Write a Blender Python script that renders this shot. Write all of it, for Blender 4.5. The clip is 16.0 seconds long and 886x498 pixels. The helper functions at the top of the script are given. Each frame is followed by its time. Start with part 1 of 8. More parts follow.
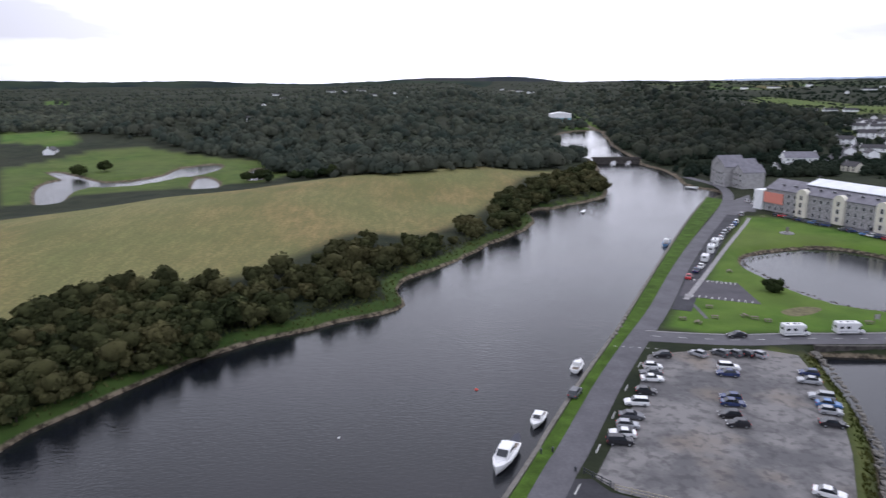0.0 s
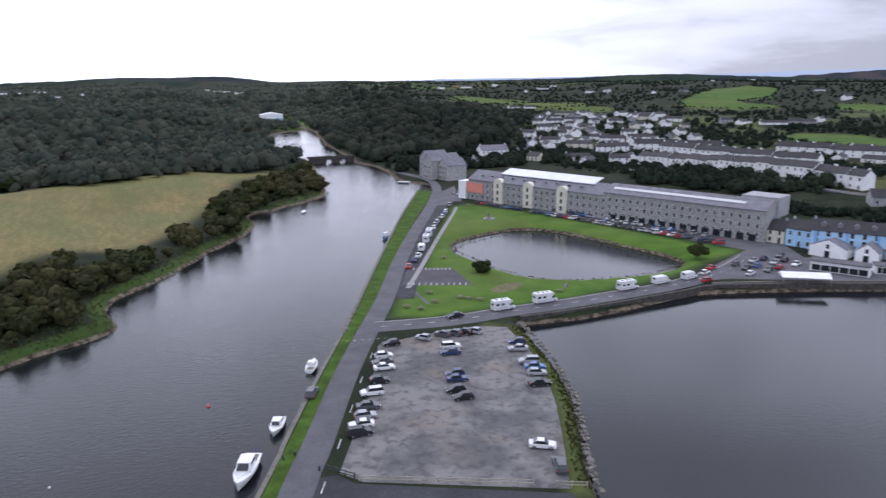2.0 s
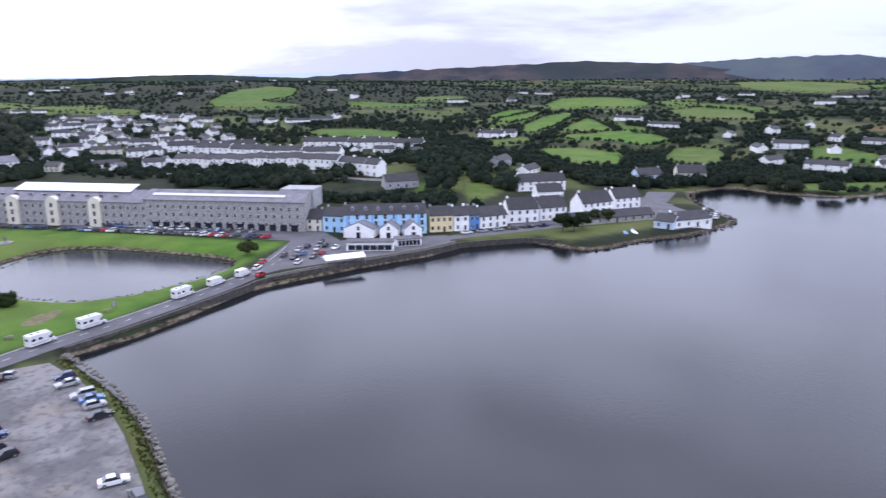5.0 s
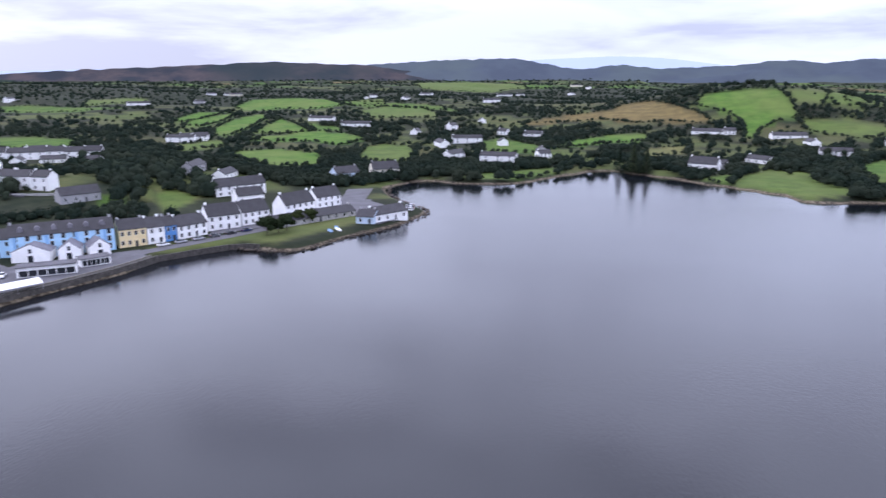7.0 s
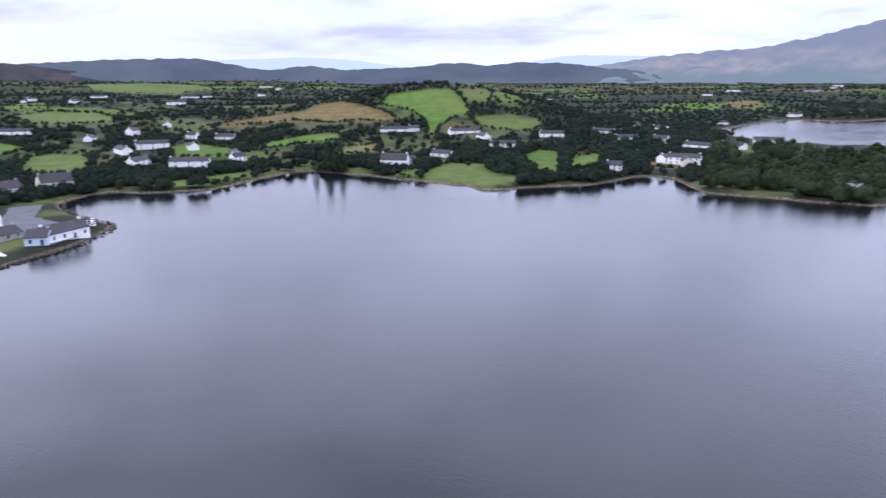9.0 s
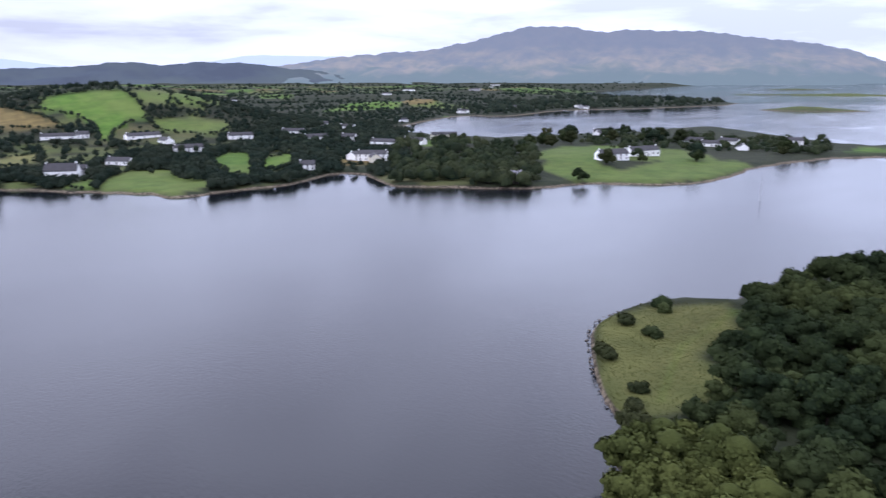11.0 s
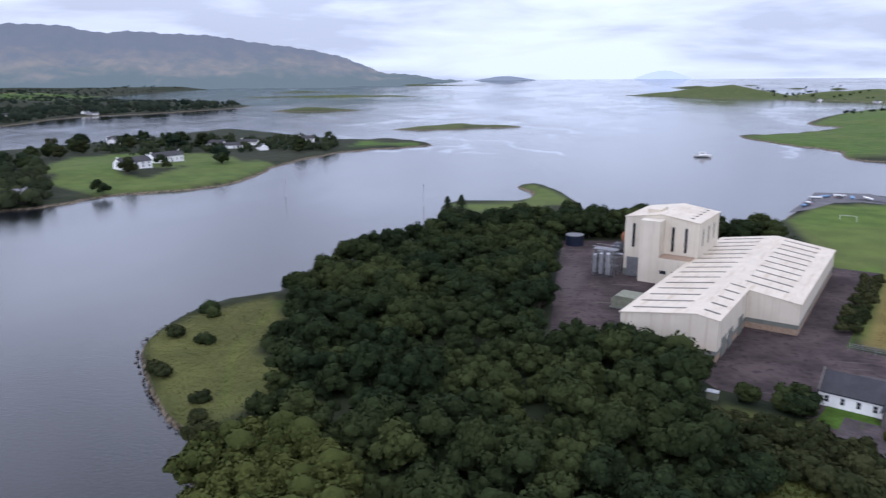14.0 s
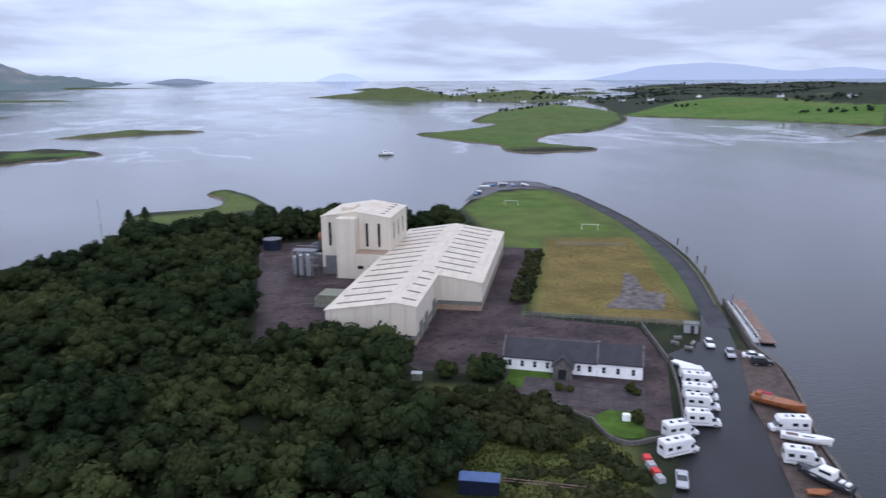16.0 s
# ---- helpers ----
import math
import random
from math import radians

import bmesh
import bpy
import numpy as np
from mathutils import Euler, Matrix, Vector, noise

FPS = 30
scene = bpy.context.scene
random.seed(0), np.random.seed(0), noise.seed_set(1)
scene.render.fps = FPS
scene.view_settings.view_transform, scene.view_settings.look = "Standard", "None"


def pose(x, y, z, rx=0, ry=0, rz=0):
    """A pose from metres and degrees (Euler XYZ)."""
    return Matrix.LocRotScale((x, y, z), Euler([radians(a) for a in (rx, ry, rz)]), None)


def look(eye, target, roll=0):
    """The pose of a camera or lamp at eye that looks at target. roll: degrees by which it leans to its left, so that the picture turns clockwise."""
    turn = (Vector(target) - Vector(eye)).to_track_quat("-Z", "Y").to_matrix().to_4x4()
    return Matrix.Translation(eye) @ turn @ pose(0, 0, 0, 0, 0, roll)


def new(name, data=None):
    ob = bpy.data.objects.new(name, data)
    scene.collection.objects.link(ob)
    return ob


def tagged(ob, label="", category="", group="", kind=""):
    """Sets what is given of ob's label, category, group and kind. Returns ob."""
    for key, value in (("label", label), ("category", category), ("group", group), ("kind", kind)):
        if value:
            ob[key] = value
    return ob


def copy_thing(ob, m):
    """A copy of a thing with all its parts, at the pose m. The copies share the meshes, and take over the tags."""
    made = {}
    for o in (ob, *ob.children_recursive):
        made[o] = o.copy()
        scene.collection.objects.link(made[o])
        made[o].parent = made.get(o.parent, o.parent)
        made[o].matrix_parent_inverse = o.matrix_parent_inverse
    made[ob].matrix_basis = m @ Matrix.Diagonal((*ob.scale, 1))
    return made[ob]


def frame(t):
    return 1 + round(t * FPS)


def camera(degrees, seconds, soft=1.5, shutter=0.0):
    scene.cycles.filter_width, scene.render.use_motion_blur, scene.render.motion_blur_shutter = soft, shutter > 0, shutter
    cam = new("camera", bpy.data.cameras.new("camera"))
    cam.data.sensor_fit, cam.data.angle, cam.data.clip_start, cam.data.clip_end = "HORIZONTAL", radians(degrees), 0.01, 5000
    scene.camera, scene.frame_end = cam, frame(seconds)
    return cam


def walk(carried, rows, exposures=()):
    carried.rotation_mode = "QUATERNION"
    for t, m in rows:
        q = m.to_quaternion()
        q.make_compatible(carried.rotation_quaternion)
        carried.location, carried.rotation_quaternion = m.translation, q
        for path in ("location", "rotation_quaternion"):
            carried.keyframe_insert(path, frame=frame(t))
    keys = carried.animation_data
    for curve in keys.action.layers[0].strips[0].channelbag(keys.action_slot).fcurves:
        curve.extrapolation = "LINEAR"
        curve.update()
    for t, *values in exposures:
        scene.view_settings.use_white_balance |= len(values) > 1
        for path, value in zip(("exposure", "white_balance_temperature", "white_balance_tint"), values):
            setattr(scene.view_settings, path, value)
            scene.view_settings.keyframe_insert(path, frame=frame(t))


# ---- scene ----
# ---- camera: hovers in one place and turns to the right ----
cam = camera(63.79, 16.0, soft=1.35, shutter=0.4)
TURNS = [
    (0.0, -0.000, -13.327, -0.328),
    (0.5, -5.763, -13.329, -0.393),
    (1.0, -11.408, -13.403, -0.308),
    (1.5, -16.991, -13.429, -0.246),
    (2.0, -22.554, -13.427, -0.256),
    (2.5, -28.140, -13.453, -0.286),
    (3.0, -33.850, -13.491, -0.284),
    (3.5, -40.264, -13.485, -0.256),
    (4.0, -46.498, -13.493, -0.217),
    (6.5, -76.437, -13.480, -0.114),
    (7.0, -82.463, -13.479, -0.109),
    (7.5, -88.441, -13.476, -0.084),
    (8.0, -94.459, -13.484, -0.108),
    (8.5, -100.501, -13.473, -0.141),
    (9.0, -106.476, -13.456, -0.123),
    (9.5, -112.545, -13.467, -0.094),
    (10.0, -118.657, -13.498, -0.097),
    (12.5, -149.112, -13.440, -0.253),
    (13.0, -155.309, -13.416, -0.198),
    (13.5, -161.450, -13.403, -0.292),
    (14.0, -167.618, -13.392, -0.329),
    (14.5, -173.781, -13.381, -0.341),
    (15.0, -179.887, -13.381, -0.352),
    (15.5, -186.025, -13.368, -0.371),
    (16.0, -192.161, -13.346, -0.377),
]  # seconds, yaw, pitch, roll in degrees
walk(cam, [(t, pose(0, 0, 61, 0, 0, yaw) @ pose(0, 0, 0, 90 + pitch, 0, 0) @ pose(0, 0, 0, 0, 0, roll)) for t, yaw, pitch, roll in TURNS],
     [(0.0, -0.38, 6050, 20), (1.0, -0.42, 5950, 20), (2.0, -0.32, 5850, 21), (3.0, -0.1, 5850, 22), (4.0, 0.22, 5750, 23), (9.0, 0.28, 5650, 27), (12.5, 0.2, 5750, 23), (14.5, -0.22, 5700, 21), (16.0, -0.28, 5650, 20)])


# ---- daylight: a bright overcast with the sun behind thin cloud up the river ----
SUN_YAW, SUN_UP = 0.0, 52.0
world = bpy.data.worlds.new("overcast_sky")
scene.world = world
world.use_nodes = True
wn, wl = world.node_tree.nodes, world.node_tree.links
wn.clear()


def wmath(op, a, b=None, clamp=False):
    n = wn.new("ShaderNodeMath")
    n.operation, n.use_clamp = op, clamp
    for i, v in enumerate((a, b)):
        if v is None:
            continue
        if isinstance(v, (int, float)):
            n.inputs[i].default_value = v
        else:
            wl.new(v, n.inputs[i])
    return n.outputs[0]


sun_dir = Vector((-math.sin(radians(SUN_YAW)) * math.cos(radians(SUN_UP)), math.cos(radians(SUN_YAW)) * math.cos(radians(SUN_UP)), math.sin(radians(SUN_UP))))
sky = wn.new("ShaderNodeTexSky")
sky.sky_type, sky.sun_disc = "NISHITA", False
sky.sun_elevation, sky.sun_rotation = radians(SUN_UP), radians(-SUN_YAW)
sky.air_density, sky.dust_density, sky.ozone_density = 1.0, 3.0, 1.2
co = wn.new("ShaderNodeTexCoord")
sep = wn.new("ShaderNodeSeparateXYZ")
wl.new(co.outputs["Generated"], sep.inputs[0])
high = wmath("MAXIMUM", sep.outputs["Z"], 0.0)
comb = wn.new("ShaderNodeCombineXYZ")
wl.new(sep.outputs["X"], comb.inputs[0])
wl.new(sep.outputs["Y"], comb.inputs[1])
wl.new(wmath("MULTIPLY", wmath("POWER", high, 0.85), 4.2), comb.inputs[2])
clouds = wn.new("ShaderNodeTexNoise")
clouds.inputs["Scale"].default_value, clouds.inputs["Detail"].default_value = 3.4, 8
clouds.inputs["Roughness"].default_value, clouds.inputs["Distortion"].default_value = 0.52, 0.25
wl.new(comb.outputs[0], clouds.inputs["Vector"])
ramp = wn.new("ShaderNodeValToRGB")
ramp.color_ramp.elements[0].position, ramp.color_ramp.elements[0].color = 0.40, (7.1, 7.3, 7.65, 1)
ramp.color_ramp.elements[1].position, ramp.color_ramp.elements[1].color = 0.60, (10.6, 11.0, 11.4, 1)
middle = ramp.color_ramp.elements.new(0.5)
middle.color = (9.3, 9.6, 10.0, 1)
wl.new(clouds.outputs["Fac"], ramp.inputs[0])
# the cloud glows round the hidden sun
dot = wn.new("ShaderNodeVectorMath")
dot.operation = "DOT_PRODUCT"
wl.new(co.outputs["Generated"], dot.inputs[0])
dot.inputs[1].default_value = (-math.sin(radians(SUN_YAW)) * 0.98, math.cos(radians(SUN_YAW)) * 0.98, 0.17)
facing = wmath("ADD", wmath("MULTIPLY", dot.outputs["Value"], 0.5), 0.5)
low = wn.new("ShaderNodeMapRange")
low.interpolation_type = "SMOOTHSTEP"
low.inputs["From Min"].default_value, low.inputs["From Max"].default_value = 0.10, 0.28
low.inputs["To Min"].default_value, low.inputs["To Max"].default_value = 1.9, 0.1
wl.new(high, low.inputs["Value"])
glow = wmath("ADD", wmath("MULTIPLY", wmath("POWER", facing, 18.0), low.outputs[0]), wmath("MULTIPLY", wmath("POWER", facing, 4.0), 0.35))
# an overcast sky brightens towards the zenith, most where the cloud is thin over the head of the bay
rise = wn.new("ShaderNodeMapRange")
rise.interpolation_type = "SMOOTHSTEP"
rise.inputs["From Min"].default_value, rise.inputs["From Max"].default_value = 0.05, 0.34
wl.new(high, rise.inputs["Value"])
thin = wmath("ADD", wmath("MULTIPLY", sep.outputs["X"], 0.25), 0.9)
lift = wmath("MULTIPLY", rise.outputs[0], thin)
open_sea = wmath("MULTIPLY", wmath("MAXIMUM", wmath("MULTIPLY", sep.outputs["Y"], -1.0), 0.0), 0.3)
gain = wmath("ADD", glow, wmath("ADD", wmath("ADD", lift, open_sea), 0.80))
lit = wn.new("ShaderNodeVectorMath")
lit.operation = "SCALE"
wl.new(ramp.outputs["Color"], lit.inputs[0])
wl.new(gain, lit.inputs["Scale"])
cool = wn.new("ShaderNodeMix")
cool.data_type, cool.blend_type = "RGBA", "MULTIPLY"
away = wmath("ADD", wmath("MULTIPLY", sep.outputs["Y"], -0.5), 0.5, True)
wl.new(wmath("MULTIPLY", wmath("SUBTRACT", 1.0, wmath("MULTIPLY", high, 1.5), True), away), cool.inputs["Factor"])
wl.new(lit.outputs[0], cool.inputs["A"])
cool.inputs["B"].default_value = (0.90, 0.975, 1.06, 1)
mix = wn.new("ShaderNodeMix")
mix.data_type = "RGBA"
mix.inputs["Factor"].default_value = 0.9
wl.new(sky.outputs[0], mix.inputs["A"])
wl.new(cool.outputs["Result"], mix.inputs["B"])
bg = wn.new("ShaderNodeBackground")
bg.inputs["Strength"].default_value = 0.1
wl.new(mix.outputs["Result"], bg.inputs["Color"])
wo = wn.new("ShaderNodeOutputWorld")
wl.new(bg.outputs[0], wo.inputs[0])

sun = new("sun", bpy.data.lights.new("sun", "SUN"))
sun.data.energy, sun.data.angle, sun.data.color = 0.5, radians(24), (1.0, 0.96, 0.9)
sun.matrix_world = look(sun_dir * 300, (0, 0, 0))


# ---- materials ----
class Nodes:
    """Short hand for building a node material."""

    def __init__(self, name):
        self.m = bpy.data.materials.new(name)
        self.m.use_nodes = True
        self.t = self.m.node_tree
        self.b = self.t.nodes["Principled BSDF"]
        self.pos = None

    def link(self, v, socket):
        if isinstance(v, bpy.types.NodeSocket):
            self.t.links.new(v, socket)
        elif isinstance(v, (tuple, list)) and len(v) == 3 and socket.type == "RGBA":
            socket.default_value = (*v, 1)
        else:
            socket.default_value = v

    def where(self, stretch=(1, 1, 1), local=False):
        key = self.t.nodes.new("ShaderNodeTexCoord" if local else "ShaderNodeNewGeometry")
        mp = self.t.nodes.new("ShaderNodeMapping")
        mp.inputs["Scale"].default_value = stretch
        self.t.links.new(key.outputs["Object" if local else "Position"], mp.inputs[0])
        return mp.outputs[0]

    def noise(self, scale, detail=3, stretch=(1, 1, 1), local=False, rough=0.55):
        n = self.t.nodes.new("ShaderNodeTexNoise")
        n.inputs["Scale"].default_value, n.inputs["Detail"].default_value, n.inputs["Roughness"].default_value = scale, detail, rough
        self.t.links.new(self.where(stretch, local), n.inputs["Vector"])
        return n.outputs["Fac"]

    def ramp(self, fac, *stops):
        n = self.t.nodes.new("ShaderNodeValToRGB")
        e = n.color_ramp.elements
        while len(e) < len(stops):
            e.new(0.5)
        for el, (p, c) in zip(e, stops):
            el.position = p
            el.color = (c, c, c, 1) if isinstance(c, (int, float)) else (*c, 1)
        self.link(fac, n.inputs[0])
        return n.outputs[0]

    def mix(self, fac, a, b, kind="MIX"):
        n = self.t.nodes.new("ShaderNodeMix")
        n.data_type, n.blend_type = "RGBA", kind
        self.link(fac, n.inputs["Factor"])
        self.link(a, n.inputs["A"])
        self.link(b, n.inputs["B"])
        return n.outputs["Result"]

    def math(self, op, a, b=0.0):
        n = self.t.nodes.new("ShaderNodeMath")
        n.operation = op
        self.link(a, n.inputs[0])
        self.link(b, n.inputs[1])
        return n.outputs[0]

    def random(self, island=False):
        n = self.t.nodes.new("ShaderNodeNewGeometry" if island else "ShaderNodeObjectInfo")
        return n.outputs["Random Per Island" if island else "Random"]

    def bump(self, fac, strength, distance):
        n = self.t.nodes.new("ShaderNodeBump")
        n.inputs["Strength"].default_value, n.inputs["Distance"].default_value = strength, distance
        self.link(fac, n.inputs["Height"])
        self.t.links.new(n.outputs[0], self.b.inputs["Normal"])

    def done(self, colour, rough=0.8, metal=0.0, spec=0.4):
        self.link(colour, self.b.inputs["Base Color"])
        self.link(rough, self.b.inputs["Roughness"])
        self.b.inputs["Metallic"].default_value = metal
        self.b.inputs["Specular IOR Level"].default_value = spec
        return self.m


def surface(name, colour, rough=0.7, vary=0.25, size=1.5, bump=0.0, metal=0.0, spec=0.4, per_thing=0.0, local=False):
    """A worn surface: one colour broken up by stains and grain at two sizes."""
    n = Nodes(name)
    dark = tuple(c * (1 - vary) for c in colour)
    light = tuple(min(c * (1 + vary * 0.5), 0.95) for c in colour)
    c = n.mix(n.ramp(n.noise(1 / size, 4, local=local), (0.3, 0.0), (0.7, 1.0)), dark, light)
    grain = n.noise(9 / size, 3, local=local)
    c = n.mix(n.ramp(grain, (0.35, 0.35), (0.65, 0.0)), c, tuple(v * (1 - vary) for v in dark))
    if per_thing:
        c = n.mix(n.math("MULTIPLY", n.random(), per_thing), c, tuple(v * 0.45 for v in colour))
    if bump:
        n.bump(grain, bump, 0.05)
    return n.done(c, rough, metal, spec)


def foliage(name, dark, light, dry=(0.085, 0.092, 0.026), size=6.0):
    n = Nodes(name)
    leaf = n.mix(n.random(True), dark, light)
    tree = n.mix(n.ramp(n.noise(1 / size, 2), (0.35, 0.0), (0.65, 1.0)), leaf, n.mix(0.6, leaf, dark))
    tint = n.mix(n.ramp(n.random(), (0.0, 0.55), (0.45, 0.0)), tree, dark)
    tint = n.mix(n.ramp(n.random(), (0.6, 0.0), (1.0, 0.6)), tint, n.mix(0.35, light, dry))
    c = n.mix(n.ramp(n.noise(0.03, 2), (0.4, 0.0), (0.7, 0.4)), tint, n.mix(0.5, light, dry))
    n.bump(n.noise(2.5, 2), 0.6, 0.25)
    return n.done(c, 1.0, 0, 0.03)


def make_ground():
    n = Nodes("ground_cover")
    att = n.t.nodes.new("ShaderNodeVertexColor")
    att.layer_name = "cover"
    sp = n.t.nodes.new("ShaderNodeSeparateColor")
    n.t.links.new(att.outputs["Color"], sp.inputs[0])
    fine, mid, wide = n.noise(0.9, 4), n.noise(0.09, 4), n.noise(0.012, 3)
    rough = n.mix(n.ramp(mid, (0.35, 0.0), (0.65, 1.0)), (0.011, 0.017, 0.009), (0.027, 0.034, 0.017))
    rough = n.mix(n.ramp(wide, (0.4, 0.0), (0.62, 0.4)), rough, (0.032, 0.033, 0.02))
    mead = n.mix(n.ramp(n.noise(0.045, 5, (1, 0.5, 1)), (0.33, 0.0), (0.66, 1.0)), (0.135, 0.136, 0.048), (0.285, 0.205, 0.090))
    mead = n.mix(n.ramp(n.noise(0.012, 2), (0.44, 0.0), (0.6, 0.6)), mead, (0.165, 0.185, 0.070))
    mead = n.mix(n.ramp(fine, (0.4, 0.6), (0.6, 0.0)), mead, (0.105, 0.098, 0.045))
    mead = n.mix(n.ramp(n.noise(0.25, 4, (1.6, 0.35, 1)), (0.42, 0.5), (0.6, 0.0)), mead, (0.115, 0.118, 0.048))
    past = n.mix(n.ramp(mid, (0.35, 0.0), (0.65, 1.0)), (0.048, 0.104, 0.014), (0.082, 0.152, 0.022))
    past = n.mix(n.ramp(wide, (0.45, 0.0), (0.65, 0.5)), past, (0.125, 0.145, 0.042))
    moor = n.mix(n.ramp(mid, (0.35, 0.0), (0.65, 1.0)), (0.125, 0.09, 0.032), (0.20, 0.145, 0.052))
    c = n.mix(sp.outputs[0], rough, mead)
    c = n.mix(sp.outputs[1], c, past)
    c = n.mix(sp.outputs[2], c, moor)
    # a stony, weedy strip where the land meets the water
    geo = n.t.nodes.new("ShaderNodeNewGeometry")
    sxyz = n.t.nodes.new("ShaderNodeSeparateXYZ")
    n.t.links.new(geo.outputs["Position"], sxyz.inputs[0])
    stone = n.mix(n.ramp(n.noise(0.7, 4), (0.4, 0.0), (0.6, 1.0)), (0.035, 0.028, 0.02), (0.17, 0.14, 0.10))
    edge = n.math("ADD", sxyz.outputs["Z"], n.math("MULTIPLY", n.math("SUBTRACT", mid, 0.5), 1.0))
    c = n.mix(n.ramp(n.math("MULTIPLY", edge, 0.5), (0.28, 1.0), (0.48, 0.0)), c, stone)
    n.bump(fine, 0.5, 0.3)
    return n.done(c, 0.95, 0, 0.1)


def make_water():
    n = Nodes("water")
    chop = n.noise(0.8, 3, (1.0, 1.7, 1))
    small = n.noise(1.6, 2, (1.0, 1.5, 1))
    slick = n.noise(0.005, 5, (1, 0.45, 1), rough=0.62)
    calm = n.ramp(slick, (0.44, 0.42), (0.6, 1.0))
    # calm slicks drawn out by the tide, their pale shine painted in below
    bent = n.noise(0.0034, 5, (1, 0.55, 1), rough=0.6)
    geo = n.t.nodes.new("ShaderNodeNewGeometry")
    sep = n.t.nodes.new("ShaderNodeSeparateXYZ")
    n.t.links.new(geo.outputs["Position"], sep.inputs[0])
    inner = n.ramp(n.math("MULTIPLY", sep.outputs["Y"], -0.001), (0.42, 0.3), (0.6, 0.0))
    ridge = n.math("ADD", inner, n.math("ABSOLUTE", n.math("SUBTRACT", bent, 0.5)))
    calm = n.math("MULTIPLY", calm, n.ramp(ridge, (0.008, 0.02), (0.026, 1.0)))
    # the running river is choppier than the sheltered bay
    bank = n.math("SUBTRACT", n.math("MULTIPLY", sep.outputs["Y"], 0.46), sep.outputs["X"])
    calm = n.math("MULTIPLY", calm, n.ramp(n.math("ADD", n.math("MULTIPLY", bank, 0.012), 0.5), (0.42, 0.75), (0.62, 1.7)))
    n.bump(n.math("MULTIPLY", n.math("ADD", chop, n.math("MULTIPLY", small, 0.5)), calm), 0.17, 0.4)
    n.b.inputs["IOR"].default_value = 1.345
    # bright low sky mirrored in the slicks, put in as pale base colour
    slick_shine = n.ramp(ridge, (0.003, 1.0), (0.016, 0.0))
    return n.done(n.mix(slick_shine, (0.007, 0.0085, 0.011), (0.24, 0.26, 0.29)), n.ramp(slick, (0.42, 0.06), (0.6, 0.13)), 0, 0.5)


def make_mountain(name, haze_glow):
    """A broad mountain: wooded foot, tan heath on the flanks, blue-grey rock above. Blue distance haze is painted in as
    emission.
    """
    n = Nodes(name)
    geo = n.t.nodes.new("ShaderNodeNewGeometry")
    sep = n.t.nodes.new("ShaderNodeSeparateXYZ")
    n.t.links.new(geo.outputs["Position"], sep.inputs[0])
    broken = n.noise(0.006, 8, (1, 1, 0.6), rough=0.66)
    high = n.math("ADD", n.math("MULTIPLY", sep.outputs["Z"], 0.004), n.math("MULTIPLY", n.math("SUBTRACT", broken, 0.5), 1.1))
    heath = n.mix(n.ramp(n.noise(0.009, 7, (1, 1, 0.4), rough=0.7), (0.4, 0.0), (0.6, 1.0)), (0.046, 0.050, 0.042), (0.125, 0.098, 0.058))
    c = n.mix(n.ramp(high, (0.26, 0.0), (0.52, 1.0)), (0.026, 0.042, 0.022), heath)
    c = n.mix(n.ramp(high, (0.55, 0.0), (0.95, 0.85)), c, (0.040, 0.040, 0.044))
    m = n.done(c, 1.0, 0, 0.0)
    # haze between here and the mountain, put in as a bluish glow
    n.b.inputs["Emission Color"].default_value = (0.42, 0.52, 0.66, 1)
    n.b.inputs["Emission Strength"].default_value = haze_glow
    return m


def make_hill(name, low, high, veg, haze_glow):
    """Slopes of the distant backdrop; a bluish emission stands in for the haze before them."""
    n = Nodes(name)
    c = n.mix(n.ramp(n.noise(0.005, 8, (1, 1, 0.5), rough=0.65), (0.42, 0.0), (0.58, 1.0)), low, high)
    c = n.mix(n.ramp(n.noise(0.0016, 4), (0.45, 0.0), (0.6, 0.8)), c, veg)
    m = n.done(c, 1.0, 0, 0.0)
    # the slope is no light source: this glow imitates distance haze
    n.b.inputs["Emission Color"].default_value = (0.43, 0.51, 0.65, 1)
    n.b.inputs["Emission Strength"].default_value = haze_glow
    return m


GROUND, WATER = make_ground(), make_water()


SEA_WALL = surface("dark_tidal_masonry", (0.085, 0.077, 0.069), 0.95, 0.55, 1.2, 0.6)
ASPHALT = surface("asphalt", (0.055, 0.055, 0.062), 0.9, 0.35, 6, 0.2, spec=0.2)
WET_ASPHALT = surface("dark_apron_asphalt", (0.0115, 0.012, 0.0145), 0.45, 0.5, 9, 0.15, spec=0.25)


def make_yard():
    """Old dark asphalt with paler worn patches, seams and dark oil stains."""
    n = Nodes("yard_asphalt")
    c = n.mix(n.ramp(n.noise(0.11, 5, rough=0.65), (0.38, 0.0), (0.62, 1.0)), (0.034, 0.026, 0.027), (0.074, 0.056, 0.055))
    c = n.mix(n.ramp(n.noise(0.03, 3, (1, 0.3, 1)), (0.55, 0.0), (0.62, 0.6)), c, (0.095, 0.078, 0.078))
    c = n.mix(n.ramp(n.noise(0.6, 5), (0.56, 0.0), (0.64, 0.7)), c, (0.022, 0.018, 0.019))
    c = n.mix(n.ramp(n.noise(0.35, 4, (0.15, 2.2, 1)), (0.62, 0.0), (0.68, 0.5)), c, (0.11, 0.095, 0.09))
    n.bump(n.noise(4, 3), 0.2, 0.03)
    return n.done(c, 0.95, 0, 0.12)


